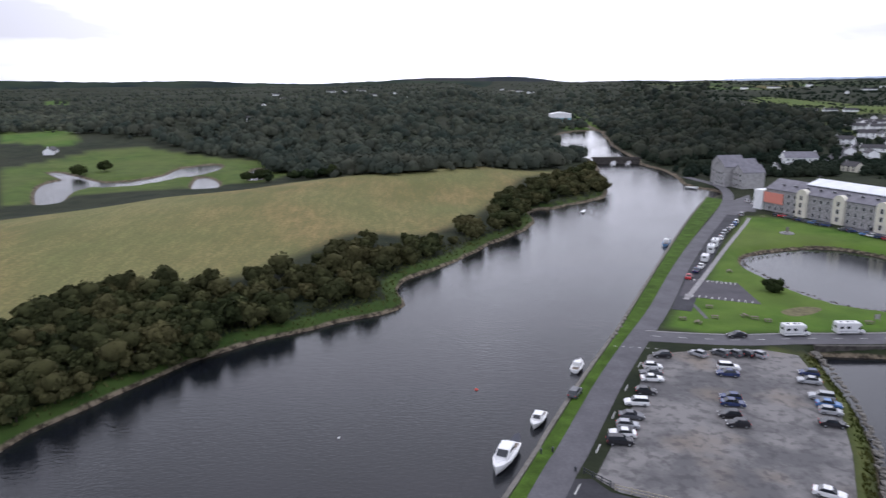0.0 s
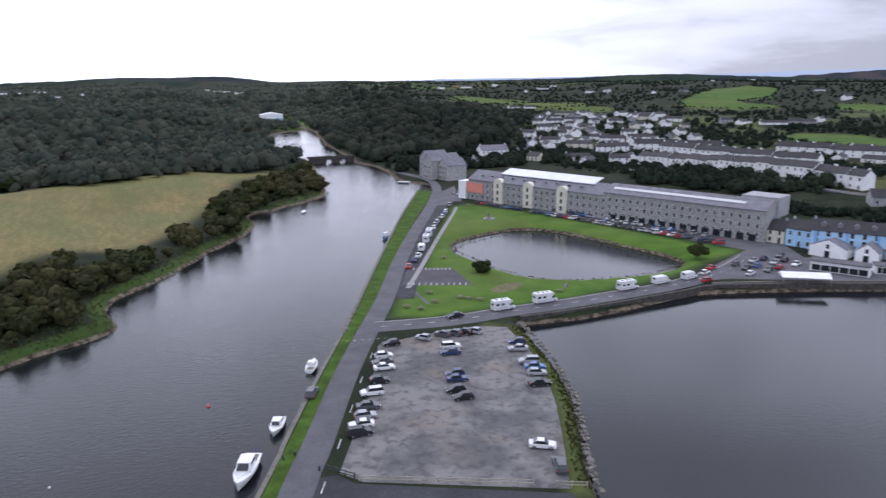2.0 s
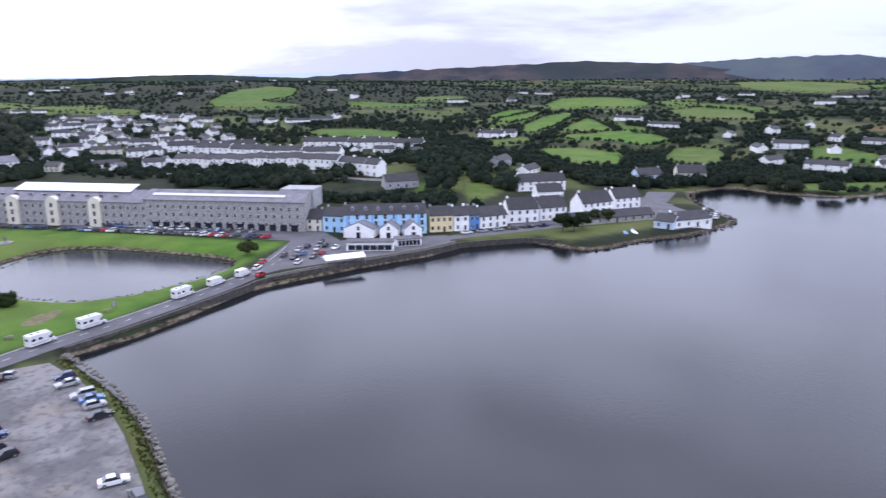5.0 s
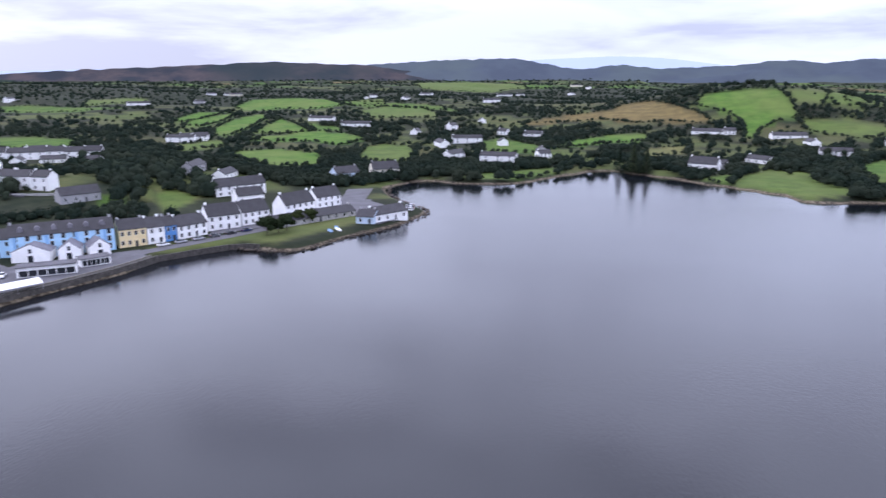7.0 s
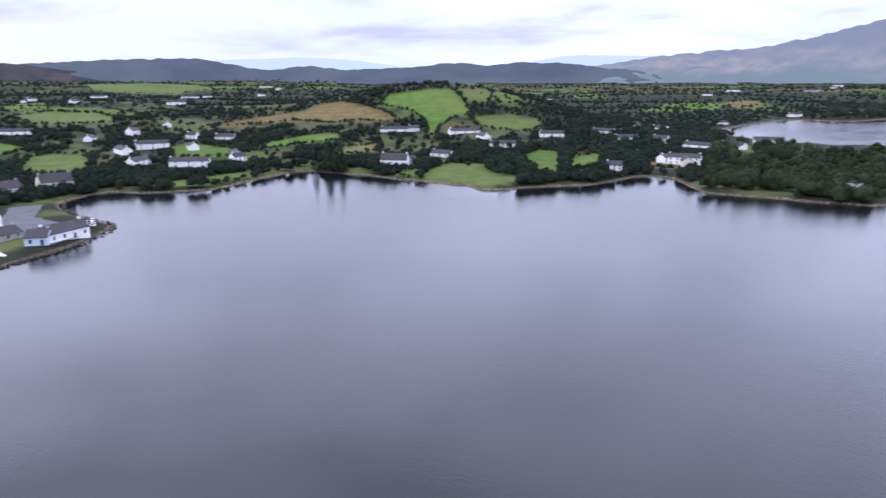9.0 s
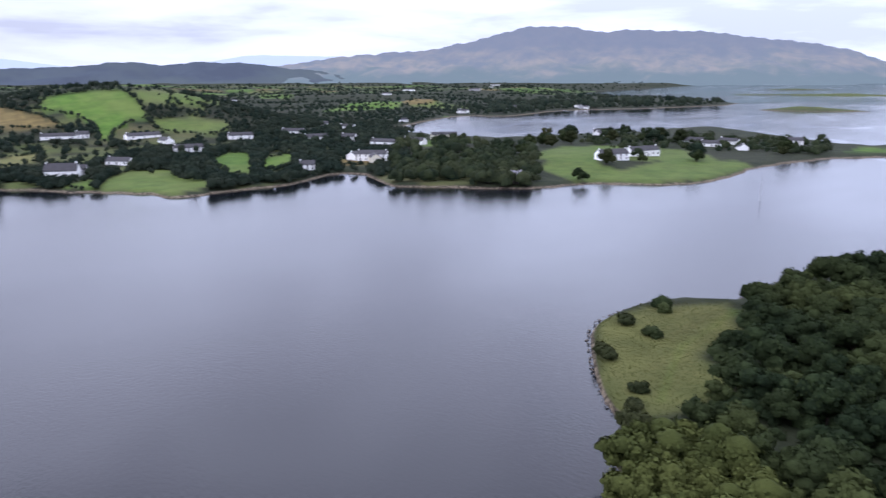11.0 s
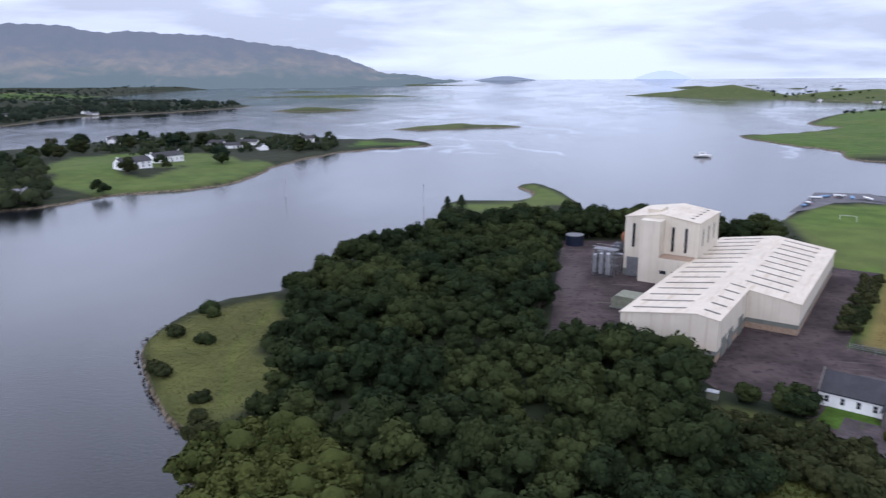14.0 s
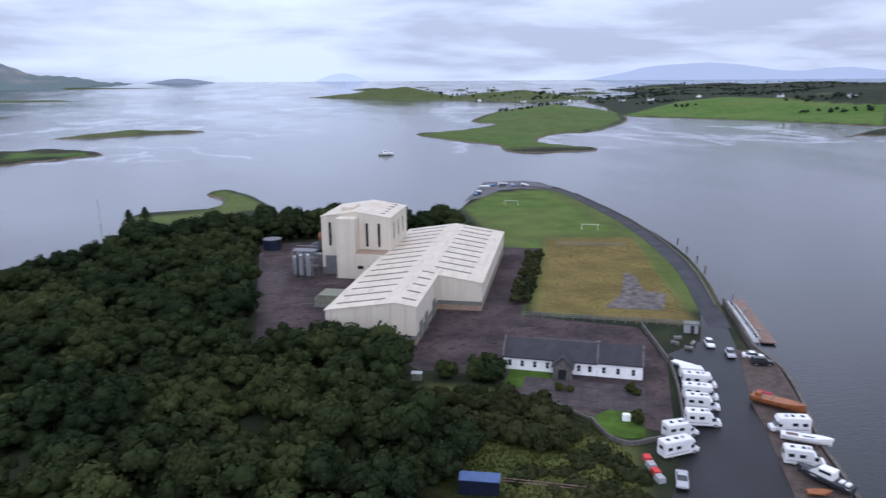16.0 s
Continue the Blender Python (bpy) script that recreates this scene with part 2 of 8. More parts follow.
YARD = make_yard()
STREET = surface("street_asphalt", (0.112, 0.109, 0.120), 0.9, 0.3, 6, 0.1)
PAVING = surface("pale_paving", (0.30, 0.29, 0.29), 0.9, 0.3, 2)
PAINT_LINE = surface("road_paint", (0.55, 0.55, 0.53), 0.8, 0.4, 0.8)
MILL_STONE = surface("pale_mill_stone", (0.42, 0.41, 0.40), 0.95, 0.3, 1.5, 0.4)
VERGE = surface("verge_grass", (0.062, 0.115, 0.017), 0.95, 0.45, 3.5, 0.6, spec=0.1)
QUAY_STONE = surface("quay_stone", (0.14, 0.125, 0.108), 0.95, 0.5, 1.2, 0.6)
PALE_STONE = surface("pale_rubble", (0.22, 0.205, 0.18), 0.95, 0.45, 0.8, 0.5, per_thing=0.8)
SHORE_STONE = surface("brown_shore_stone", (0.11, 0.088, 0.068), 0.95, 0.5, 0.8, 0.5, per_thing=0.8)
BLACK_SLATE = surface("black_slate", (0.036, 0.036, 0.044), 0.75, 0.3, 2.5, 0.3)
LOW_STONE = surface("grey_low_wall", (0.13, 0.12, 0.112), 0.95, 0.45, 0.8, 0.5)
STONE_WALL = surface("grey_rubble_masonry", (0.41, 0.40, 0.39), 0.95, 0.5, 0.7, 0.7)
SLATE = surface("blue_grey_slate", (0.19, 0.185, 0.21), 0.75, 0.3, 2.5, 0.3)
DARK_SLATE = surface("dark_slate", (0.044, 0.042, 0.047), 0.7, 0.3, 2.5, 0.3, per_thing=0.4)
WHITE_WALL = surface("white_render", (0.90, 0.90, 0.89), 0.9, 0.12, 3)
CREAM_WALL = surface("cream_render", (0.72, 0.68, 0.56), 0.9, 0.12, 3)
YELLOW_WALL = surface("yellow_render", (0.80, 0.66, 0.38), 0.9, 0.12, 3)
BLUE_WALL = surface("sky_blue_render", (0.42, 0.65, 0.86), 0.9, 0.12, 3)
DEEP_BLUE_WALL = surface("deep_blue_render", (0.10, 0.25, 0.55), 0.9, 0.12, 3)
MID_BLUE_WALL = surface("mid_blue_render", (0.26, 0.46, 0.72), 0.9, 0.12, 3)
PALE_BLUE_WALL = surface("pale_blue_render", (0.55, 0.66, 0.78), 0.9, 0.12, 3)
GREY_WALL = surface("grey_render", (0.36, 0.36, 0.37), 0.9, 0.2, 3)
ORANGE_SIGN = surface("orange_banner", (0.76, 0.28, 0.21), 0.7, 0.1, 4)


def clad(name, colour, stain, along):
    """Profiled metal sheet: fine ribs, joints between sheets, streaks of dirt running down."""
    n = Nodes(name)
    c = n.mix(n.ramp(n.noise(0.2, 4), (0.35, 0.0), (0.65, 1.0)), tuple(v * 0.9 for v in colour), colour)
    streak = n.noise(1.0, 4, (1.2, 1.2, 0.05) if along == "z" else (0.9, 0.12, 1), local=True)
    c = n.mix(n.ramp(streak, (0.52, 0.0), (0.72, 0.55)), c, stain)
    c = n.mix(n.ramp(n.noise(0.07, 3), (0.5, 0.0), (0.7, 0.5)), c, tuple(0.5 * (a + b) for a, b in zip(colour, stain)))
    rib = n.t.nodes.new("ShaderNodeTexWave")
    rib.wave_type, rib.bands_direction = "BANDS", "DIAGONAL" if along == "z" else "Y"
    rib.inputs["Scale"].default_value = 1.1
    n.t.links.new(n.where((1, 1, 0) if along == "z" else (1, 1, 1), True), rib.inputs["Vector"])
    n.bump(rib.outputs["Fac"], 0.25, 0.06)
    return n.done(c, 0.6, 0, 0.35)


CLADDING = clad("white_metal_cladding", (0.61, 0.56, 0.46), (0.40, 0.33, 0.24), "z")
SHED_ROOF = clad("stained_white_roof_sheet", (0.57, 0.51, 0.41), (0.36, 0.27, 0.17), "y")
SKYLIGHT = surface("dirty_rooflight", (0.11, 0.105, 0.09), 0.5, 0.4, 1)
PLINTH = surface("grey_green_plinth", (0.16, 0.17, 0.15), 0.8, 0.2, 2)
BRICK = surface("buff_brick", (0.33, 0.24, 0.17), 0.9, 0.3, 0.6, 0.3)
PANE = surface("window_glass", (0.02, 0.024, 0.03), 0.08, 0.2, 2, spec=0.7)
FRAME = surface("window_frame", (0.6, 0.6, 0.6), 0.6, 0.15, 0.5)
DULL_STEEL = surface("dull_steel", (0.20, 0.205, 0.215), 0.6, 0.3, 0.6, 0.0, 0.4)
STEEL = surface("galvanised_steel", (0.42, 0.43, 0.45), 0.45, 0.25, 0.6, 0.0, 0.7)
DARK_METAL = surface("dark_metal", (0.06, 0.065, 0.075), 0.5, 0.3, 0.6, 0, 0.4)
NAVY = surface("navy_steel", (0.008, 0.014, 0.034), 0.5, 0.3, 1)
TANK_GREEN = surface("grey_green_steel", (0.19, 0.20, 0.145), 0.7, 0.3, 1)
RUST = surface("rusty_roof_edge", (0.30, 0.12, 0.06), 0.9, 0.4, 0.6)
WOOD = surface("weathered_timber", (0.20, 0.165, 0.13), 0.9, 0.4, 0.5, 0.3)
DECK = surface("brown_deck", (0.22, 0.15, 0.12), 0.85, 0.3, 1, 0.3)
RAIL_WOOD = surface("pale_rail_timber", (0.42, 0.38, 0.30), 0.9, 0.3, 0.5, 0.2)
BARK = surface("bark", (0.07, 0.055, 0.042), 0.95, 0.4, 0.4, 0.6)
GREEN_LEAF = foliage("broadleaf_foliage", (0.010, 0.0165, 0.0085), (0.029, 0.043, 0.0175))
OLIVE_LEAF = foliage("willow_foliage", (0.022, 0.031, 0.010), (0.064, 0.076, 0.022))
DARK_LEAF = foliage("conifer_foliage", (0.010, 0.018, 0.012), (0.030, 0.045, 0.025))
SCRUB_LEAF = foliage("hedge_foliage", (0.017, 0.023, 0.010), (0.060, 0.068, 0.027), (0.14, 0.10, 0.052), 4)
SCRUB_GREEN = foliage("scrub_foliage", (0.014, 0.020, 0.009), (0.042, 0.050, 0.020), (0.075, 0.068, 0.03), 5)
FAR_LEAF = foliage("far_wood_foliage", (0.009, 0.016, 0.012), (0.028, 0.038, 0.024), (0.046, 0.046, 0.028), 30)
POINT_LEAF = foliage("point_foliage", (0.010, 0.017, 0.010), (0.036, 0.047, 0.021), (0.058, 0.055, 0.028), 20)
HILL_LEAF = foliage("hill_wood_foliage", (0.015, 0.021, 0.018), (0.055, 0.064, 0.042), (0.085, 0.070, 0.048), 40)
# paler and bluer leaf: haze over the far woods put into its colour
WOOD_LEAF = foliage("mixed_wood_foliage", (0.026, 0.036, 0.030), (0.088, 0.100, 0.068), (0.130, 0.105, 0.075), 40)
TYRE = surface("tyre_rubber", (0.02, 0.02, 0.02), 0.9, 0.2, 0.3)
GELCOAT = surface("white_gelcoat", (0.80, 0.80, 0.79), 0.3, 0.08, 1)
VAN_WHITE = surface("white_van_panel", (0.70, 0.70, 0.70), 0.35, 0.08, 1)
TENT = surface("white_canvas", (0.82, 0.82, 0.82), 0.8, 0.08, 2)
CAR_PAINTS = {"white": (0.75, 0.75, 0.75), "silver": (0.36, 0.37, 0.39), "black": (0.02, 0.02, 0.024), "navy": (0.03, 0.045, 0.12), "red": (0.42, 0.03, 0.035),
              "grey": (0.09, 0.095, 0.105), "blue": (0.08, 0.17, 0.36)}
CAR_PAINT = {k: surface(k + "_car_paint", v, 0.25, 0.08, 1, spec=0.6) for k, v in CAR_PAINTS.items()}
HULL_BLUE = surface("blue_hull_paint", (0.12, 0.24, 0.42), 0.5, 0.2, 0.6)
HULL_ORANGE = surface("orange_varnished_hull", (0.32, 0.11, 0.035), 0.5, 0.35, 0.7)
RED_PAINT = surface("red_paint", (0.55, 0.04, 0.04), 0.6, 0.2, 0.5)
BUOY = surface("red_buoy_plastic", (0.6, 0.07, 0.05), 0.5, 0.2, 0.3)


# ---- lie of the land: shores as plan lines in metres, heights as a function of place ----
EYE_Z = 61.0
MEADOW_BANK = [(-74.9, 108.9), (-73, 116), (-68.5, 125), (-65, 132), (-59, 143), (-52, 153), (-45, 161), (-32, 170), (-20, 179), (-10, 189), (-13, 204),
               (-8, 219), (-1, 229), (9, 244), (18, 264), (32, 284), (42, 315), (42, 332), (60, 345), (83, 368), (93, 393), (103, 452), (114, 523)]
POOL_LEFT = [(117, 565), (111, 616), (119, 747), (145, 852)]
POOL_RIGHT = [(185, 849), (155, 655), (152, 568), (144, 522)]
QUAY_RIVER = [(150, 475), (142, 413), (153, 389), (138, 366), (110, 310), (84, 254.6), (58.4, 199), (45.9, 171.3), (39.6, 157.9), (31.9, 142.1), (24.7, 126.9), (16.6, 109.1), (10.8, 96.2), (-32, 8)]
QUAY_NORTH = [(-78, -77.6), (-83.2, -90.8), (-92.2, -107.2), (-98.6, -121), (-101, -134), (-108, -150), (-115, -167), (-126.5, -193), (-140, -234), (-150, -302), (-153, -380), (-144, -411)]
PIER_SIDE = [(-116, -413), (-98, -373), (-81, -335)]
SPIT = [(-74, -323), (-54, -310), (-16, -318), (4, -338), (9, -364), (24, -407), (38, -425), (49, -407), (37, -390), (38, -362), (60, -356), (76, -342)]
WOOD_SHORE = [(65, -308), (71, -279), (80, -251), (90, -223), (92, -197), (91, -185), (101, -176), (106, -162), (104, -140), (91, -122), (76, -106.4),
              (67, -100.7), (61, -90), (52, -79)]
CAR_PARK_SHORE = [(44, -40), (40, 0), (46, 45), (57.7, 78.6), (63.7, 91), (71.3, 106), (77.3, 122.7), (82, 143), (83, 150)]
CAUSEWAY = [(100, 148), (114, 149), (133, 152), (147, 152), (177, 142), (205, 130)]
TOWN_SHORE = [(221, 128), (242, 109), (241, 86), (266, 73), (290, 58), (324, 50), (345, 63), (372, 78), (398, 83), (426, 67), (418, 49), (421, 11),
              (456, -16), (488, -45), (475, -60), (443, -90)]
BAY_SHORE = [(429, -98), (393, -128), (371, -133), (372, -164), (374, -205), (395, -246), (385, -262), (355, -252), (325, -243)]
POINT_SHORE = [(305, -263), (273, -291), (263, -309), (260, -331), (224, -368), (215, -410), (227, -477), (223, -542), (210, -592), (179, -627), (152, -674),
               (210, -733), (258, -715), (330, -765), (419, -827), (480, -846), (489, -677), (520, -613), (532, -538), (611, -518), (676, -526)]
INLET = [(724, -548), (878, -792), (821, -858), (895, -1092), (830, -1271), (840, -1655), (1227, -1945), (1490, -2067), (1838, -2317), (2360, -3557), (3131, -5723)]
GREEN_ISLE = [(-142, -824), (-199, -865), (-291, -980), (-267, -1047), (-381, -1324), (-532, -1570), (-652, -1597), (-619, -1313), (-517, -1026), (-365, -802),
              (-303, -774), (-248, -694), (-256, -638), (-277, -591), (-221, -575), (-182, -597), (-195, -656), (-165, -719)]
NORTH_LAND = [(-555, -1144), (-601, -1031), (-674, -924), (-719, -812), (-738, -769), (-900, -640), (-5000, -1500), (-7500, -7000), (-2700, -5200), (-1500, -2900),
              (-900, -2100), (-690, -1500)]
MARSH = [[(-236, 413), (-244, 445), (-222, 444), (-210, 424), (-212, 402), (-201, 370), (-205, 357)],
         [(-274, 496), (-249, 476), (-204, 437), (-178, 485), (-175, 452), (-194, 417), (-233, 445)],
         [(-185, 485), (-184, 520), (-167, 531), (-160, 501), (-167, 467)],
         [(-146, 413), (-157, 463), (-139, 436), (-134, 413)],
         [(-121, 447), (-132, 498), (-127, 505), (-116, 451)]]
# low islands out in the bay: middle, half length, half width, turn, height
ISLES = [((185, -915), 72, 30, 0.45, 8), ((575, -1400), 95, 38, 0.5, 9), ((-415, -2600), 230, 330, 0.2, 42), ((-760, -2300), 260, 250, 0.2, 30), ((-985, -1180), 26, 14, 0.6, 3),
         ((-17, -5446), 148, 60, -0.00, 19), ((-424, -5971), 62, 60, -0.07, 14), ((-586, -4905), 142, 60, -0.12, 20), ((-1143, -6149), 70, 60, -0.18, 6), ((-1590, -7409), 97, 60, -0.21, 10), ((-1069, -4447), 73, 60, -0.24, 12), ((-1219, -4218), 59, 60, -0.28, 12), ((-1748, -4787), 81, 60, -0.35, 17), ((-1867, -4366), 98, 60, -0.40, 10), ((-1330, -3019), 131, 60, -0.42, 23), ((-1940, -3549), 64, 60, -0.50, 14), ((1559, -3634), 188, 66, 0.41, 8), ((959, -2616), 282, 98, 0.35, 5), ((1963, -7627), 680, 238, 0.25, 16)]
POND = [(105, 190), (101, 210), (100, 228), (106, 241), (120, 249), (136, 253), (148, 247), (157, 224), (164, 192), (160, 181), (143, 175), (116, 179)]


def smooth_line(pts, n=4, closed=True):
    """A Catmull-Rom curve through plan points."""
    p = np.array(pts, float)
    k = len(p)
    out = []
    for i in range(k if closed else k - 1):
        a, b, c, d = (p[(i + j) % k] if closed else p[min(max(i + j, 0), k - 1)] for j in (-1, 0, 1, 2))
        for u in np.arange(n) / n:
            out.append(0.5 * (2 * b + (c - a) * u + (2 * a - 5 * b + 4 * c - d) * u * u + (3 * b - a - 3 * c + d) * u ** 3))
    if not closed:
        out.append(p[-1])
    return np.array(out)


def inside_by(poly, x, y):
    """Signed distance to a closed plan line, positive inside."""
    near, odd = np.full(x.shape, 1e9), np.zeros(x.shape, bool)
    for (ax, ay), (bx, by) in zip(poly, np.roll(poly, -1, 0)):
        dx, dy = bx - ax, by - ay
        u = np.clip(((x - ax) * dx + (y - ay) * dy) / (dx * dx + dy * dy + 1e-9), 0, 1)
        near = np.minimum(near, (x - ax - u * dx) ** 2 + (y - ay - u * dy) ** 2)
        if dy:
            odd ^= ((ay > y) != (by > y)) & (x < ax + (y - ay) * dx / dy)
    near = np.sqrt(near)
    return np.where(odd, near, -near)


MAIN_LAND = np.vstack([smooth_line(part_line, 3, False) for part_line in (
    POOL_RIGHT + QUAY_RIVER, QUAY_NORTH, PIER_SIDE, SPIT + WOOD_SHORE, CAR_PARK_SHORE, CAUSEWAY, TOWN_SHORE + BAY_SHORE, POINT_SHORE, INLET)]
    + [np.array([(3600, -9000), (7000, -13000), (14000, -4000), (14000, 9000), (5000, 14000), (420, 14000), (195, 1000)], float)])
LEFT_LAND = np.vstack([smooth_line(MEADOW_BANK + POOL_LEFT, 3, False),
                       np.array([(190, 880), (600, 14000), (-7000, 14000), (-14000, 5000), (-9000, -1200), (-2000, -700), (-300, -150), (-130, -20), (-86, 60)], float)])
SHORES = [MAIN_LAND, LEFT_LAND, smooth_line(GREEN_ISLE, 3), smooth_line(NORTH_LAND, 2)]
HOLES = [smooth_line(m, 3) for m in MARSH] + [smooth_line(POND, 3)]
# rises of the ground: middle, half length, half width, turn of the long axis from +x, height
RISES = [((-470, -1230), 330, 190, 1.15, 26), ((-235, -650), 60, 40, 0.3, 5), ((-1250, -1250), 520, 330, 0.7, 32), ((-2100, -1100), 600, 420, 0.5, 42),
         ((900, -260), 200, 150, 0.5, 47), ((270, 780), 130, 170, 0.2, 24), ((-60, 900), 420, 260, 0.1, 18), ((350, 250), 130, 60, -0.9, 8),
         ((1150, 150), 420, 260, 0.3, 16), ((330, -420), 70, 80, 0.0, 4), ((1500, 1300), 700, 500, 0.8, 24)]
MEADOW_RIDGE = [(-185, 180), (-141, 254), (-65, 369), (38, 423)]


def wave(x, y, size, seed):
    """Soft rolling noise from a few crossed sines, about -1 to 1."""
    rs = np.random.RandomState(seed)
    s = 0
    for k in range(5):
        a, ph, f = rs.uniform(0, 6.28), rs.uniform(0, 6.28), rs.uniform(0.6, 1.7) / size * 6.28
        s = s + np.sin((x * math.cos(a) + y * math.sin(a)) * f + ph)
    return s / 3.0


def step_up(a, b, v):
    u = np.clip((v - a) / (b - a), 0, 1)
    return u * u * (3 - 2 * u)


def isle_reach(x, y, mx, my, a, b, turn):
    """Below one inside a ragged island outline."""
    c, s = math.cos(turn), math.sin(turn)
    u, v = ((x - mx) * c + (y - my) * s) / a, ((y - my) * c - (x - mx) * s) / b
    w = np.arctan2(v, u)
    return np.hypot(u, v) * (1 + 0.17 * np.sin(3 * w + mx) + 0.10 * np.sin(5 * w + my) + 0.05 * np.sin(11 * w + a))


def land_height(x, y):
    """Height of the ground over the sea at plan places (arrays)."""
    x, y = np.asarray(x, float), np.asarray(y, float)
    d = np.hypot(x, y)
    wob = wave(x, y, 26, 3) * np.clip(d / 400, 0.2, 2) * 1.2
    sd = np.full(x.shape, -1e9)
    for i, poly in enumerate(SHORES):
        sd = np.maximum(sd, inside_by(poly, x, y) + (wob if i != 0 else wob * np.clip((d - 250) / 200, 0, 1)))
    for (mx, my), a, b, turn, top in ISLES:
        r = isle_reach(x, y, mx, my, a, b, turn)
        sd = np.maximum(sd, (1 - r) * b)
    for hole in HOLES:
        sd = np.minimum(sd, -inside_by(hole, x, y) * 1.0)
    reach = np.clip(d / 130, 1, 8)
    h = -2.6 + 4.6 * step_up(-2.2 * reach, 2.4 * reach, sd)
    dry = step_up(2 * reach, 30 * reach, sd)
    rise = np.zeros(x.shape)
    for (mx, my), a, b, turn, top in RISES:
        c, s = math.cos(turn), math.sin(turn)
        rise += top * np.exp(-(((x - mx) * c + (y - my) * s) / a) ** 2 - (((y - my) * c - (x - mx) * s) / b) ** 2)
    isle = np.full(x.shape, -9.0)
    for (mx, my), a, b, turn, top in ISLES:
        r = isle_reach(x, y, mx, my, a, b, turn)
        isle = np.maximum(isle, np.where(r < 1.05, 0.8 + top * (1 - np.minimum(r, 1)) ** 1.25 - 8 * np.maximum(r - 0.93, 0), -9))
    ridge = np.full(x.shape, 1e9)
    for (ax, ay), (bx, by) in zip(MEADOW_RIDGE, MEADOW_RIDGE[1:]):
        dx, dy = bx - ax, by - ay
        u = np.clip(((x - ax) * dx + (y - ay) * dy) / (dx * dx + dy * dy), 0, 1)
        ridge = np.minimum(ridge, np.hypot(x - ax - u * dx, y - ay - u * dy))
    rise = np.maximum(rise - 0.3, 0)
    rise += 7.0 * np.exp(-(ridge / 62) ** 2) + 1.0 * np.exp(-(ridge / 130) ** 2)
    inland = step_up(480, 3000, d) * np.where((y > -500) & (x > -400), 34, 14)
    roll = wave(x, y, 420, 5) * 5 * step_up(450, 1500, d) + wave(x, y, 1500, 6) * 9 * step_up(900, 3000, d)
    return np.maximum(np.where(sd > 0, h + dry * np.maximum(rise + inland + roll, -0.8), h), isle)


def squeeze(p):
    """Draws what lies beyond 2.2 km towards the eye point, so that the far distance stays within five kilometres."""
    p = np.asarray(p, float)
    d = np.hypot(p[:, 0], p[:, 1])
    r = np.where(d > 2200, 4700 - 2500.0 ** 2 / (np.maximum(d, 2200) + 300), d)
    k = (r / np.maximum(d, 1e-6))[:, None]
    eye = np.array([0, 0, EYE_Z])
    return eye + (p - eye) * k


def on_land(x, y):
    return float(land_height(np.array([x]), np.array([y]))[0])


# ---- fields and woods as plan outlines in metres ----
MEADOW_FIELD = [(-105, 160), (-102, 182), (-88, 195), (-62, 208), (-45, 245), (-32, 271), (-5, 273), (23, 337), (48, 413), (81, 472), (41, 447), (18, 462), (-70, 424), (-160, 312), (-225, 215), (-170, 115)]
FIELDS = []
# shares of dry grass, pasture and moor
TONES = {"meadow_green": (0.0, 1.0, 0.0), "pasture": (0.12, 0.78, 0.0), "olive": (0.5, 0.6, 0.0), "hay": (0.8, 0.2, 0.0), "moor": (0.15, 0.05, 0.7)}


def field(tone, *outline):
    FIELDS.append((TONES[tone] if isinstance(tone, str) else tone, list(outline)))


field((0.8, 0.3, 0), (333, 191), (350, 187), (337, 164), (314, 164))
field((0, 0.7, 0), (317, 209), (331, 207), (303, 190), (299, 195))
field((0.4, 0.55, 0), (313, -354), (346, -407), (336, -435), (297, -398), (272, -388), (287, -472), (252, -499), (230, -482), (218, -400), (230, -364), (264, -330))
field((0.1, 0.8, 0), (230, -670), (167, -672), (169, -644), (223, -621))
field((0, 0.9, 0), (-488, 795), (-395, 748), (-329, 654), (-337, 626), (-408, 662))
field((0.4, 0.6, 0), (-293, 595), (-254, 616), (-207, 579), (-92, 521), (-87, 488), (-123, 512), (-200, 523), (-237, 496), (-268, 467))
field((0.35, 0.55, 0), (-310, 498), (-304, 531), (-292, 613), (-247, 610), (-90, 508), (-107, 428), (-156, 404), (-204, 372), (-215, 342))
field((0.4, 0.5, 0), (72, -335), (57, -340), (36, -346), (34, -384), (42, -402), (35, -406), (24, -388), (10, -349), (52, -315))
field((0.1, 0.8, 0), (164, 919), (297, 1375), (196, 897))
field((0.2, 0.62, 0), (-145, -801), (-274, -924), (-271, -1029), (-497, -1585), (-730, -1787), (-591, -1231), (-493, -1006), (-373, -821), (-275, -751), (-242, -660), (-269, -591), (-187, -611))
field((0.1, 0.9, 0), (-550, -1123), (-840, -1446), (-842, -1245), (-902, -1162), (-908, -953), (-745, -777), (-698, -895), (-607, -1041))
field((0.3, 0.6, 0), (-237, -2310), (-358, -2393), (-498, -2330), (-497, -2240), (-303, -2031))
field((0.5, 0.5, 0), (-539, -2190), (-652, -2140), (-754, -2070), (-696, -1909))
field((0.2, 0.3, 0.22), (103, -139), (101, -158), (88, -177), (74, -157), (74, -139), (64, -115), (69, -103), (84, -115))
field((0, 1, 0), (54, 165), (66, 189), (77, 203), (100, 248), (133, 308), (142, 309), (166, 262), (180, 212), (190, 183), (167, 176), (144, 166), (103, 160), (80, 160), (63, 160))
field((0.1, 0.9, 0), (8, 94), (16, 108), (25, 128), (33, 145), (58, 199), (88, 264), (138, 366), (141, 356), (106, 288), (78, 228), (58, 185), (44, 157), (33, 135), (21, 110), (12, 92))
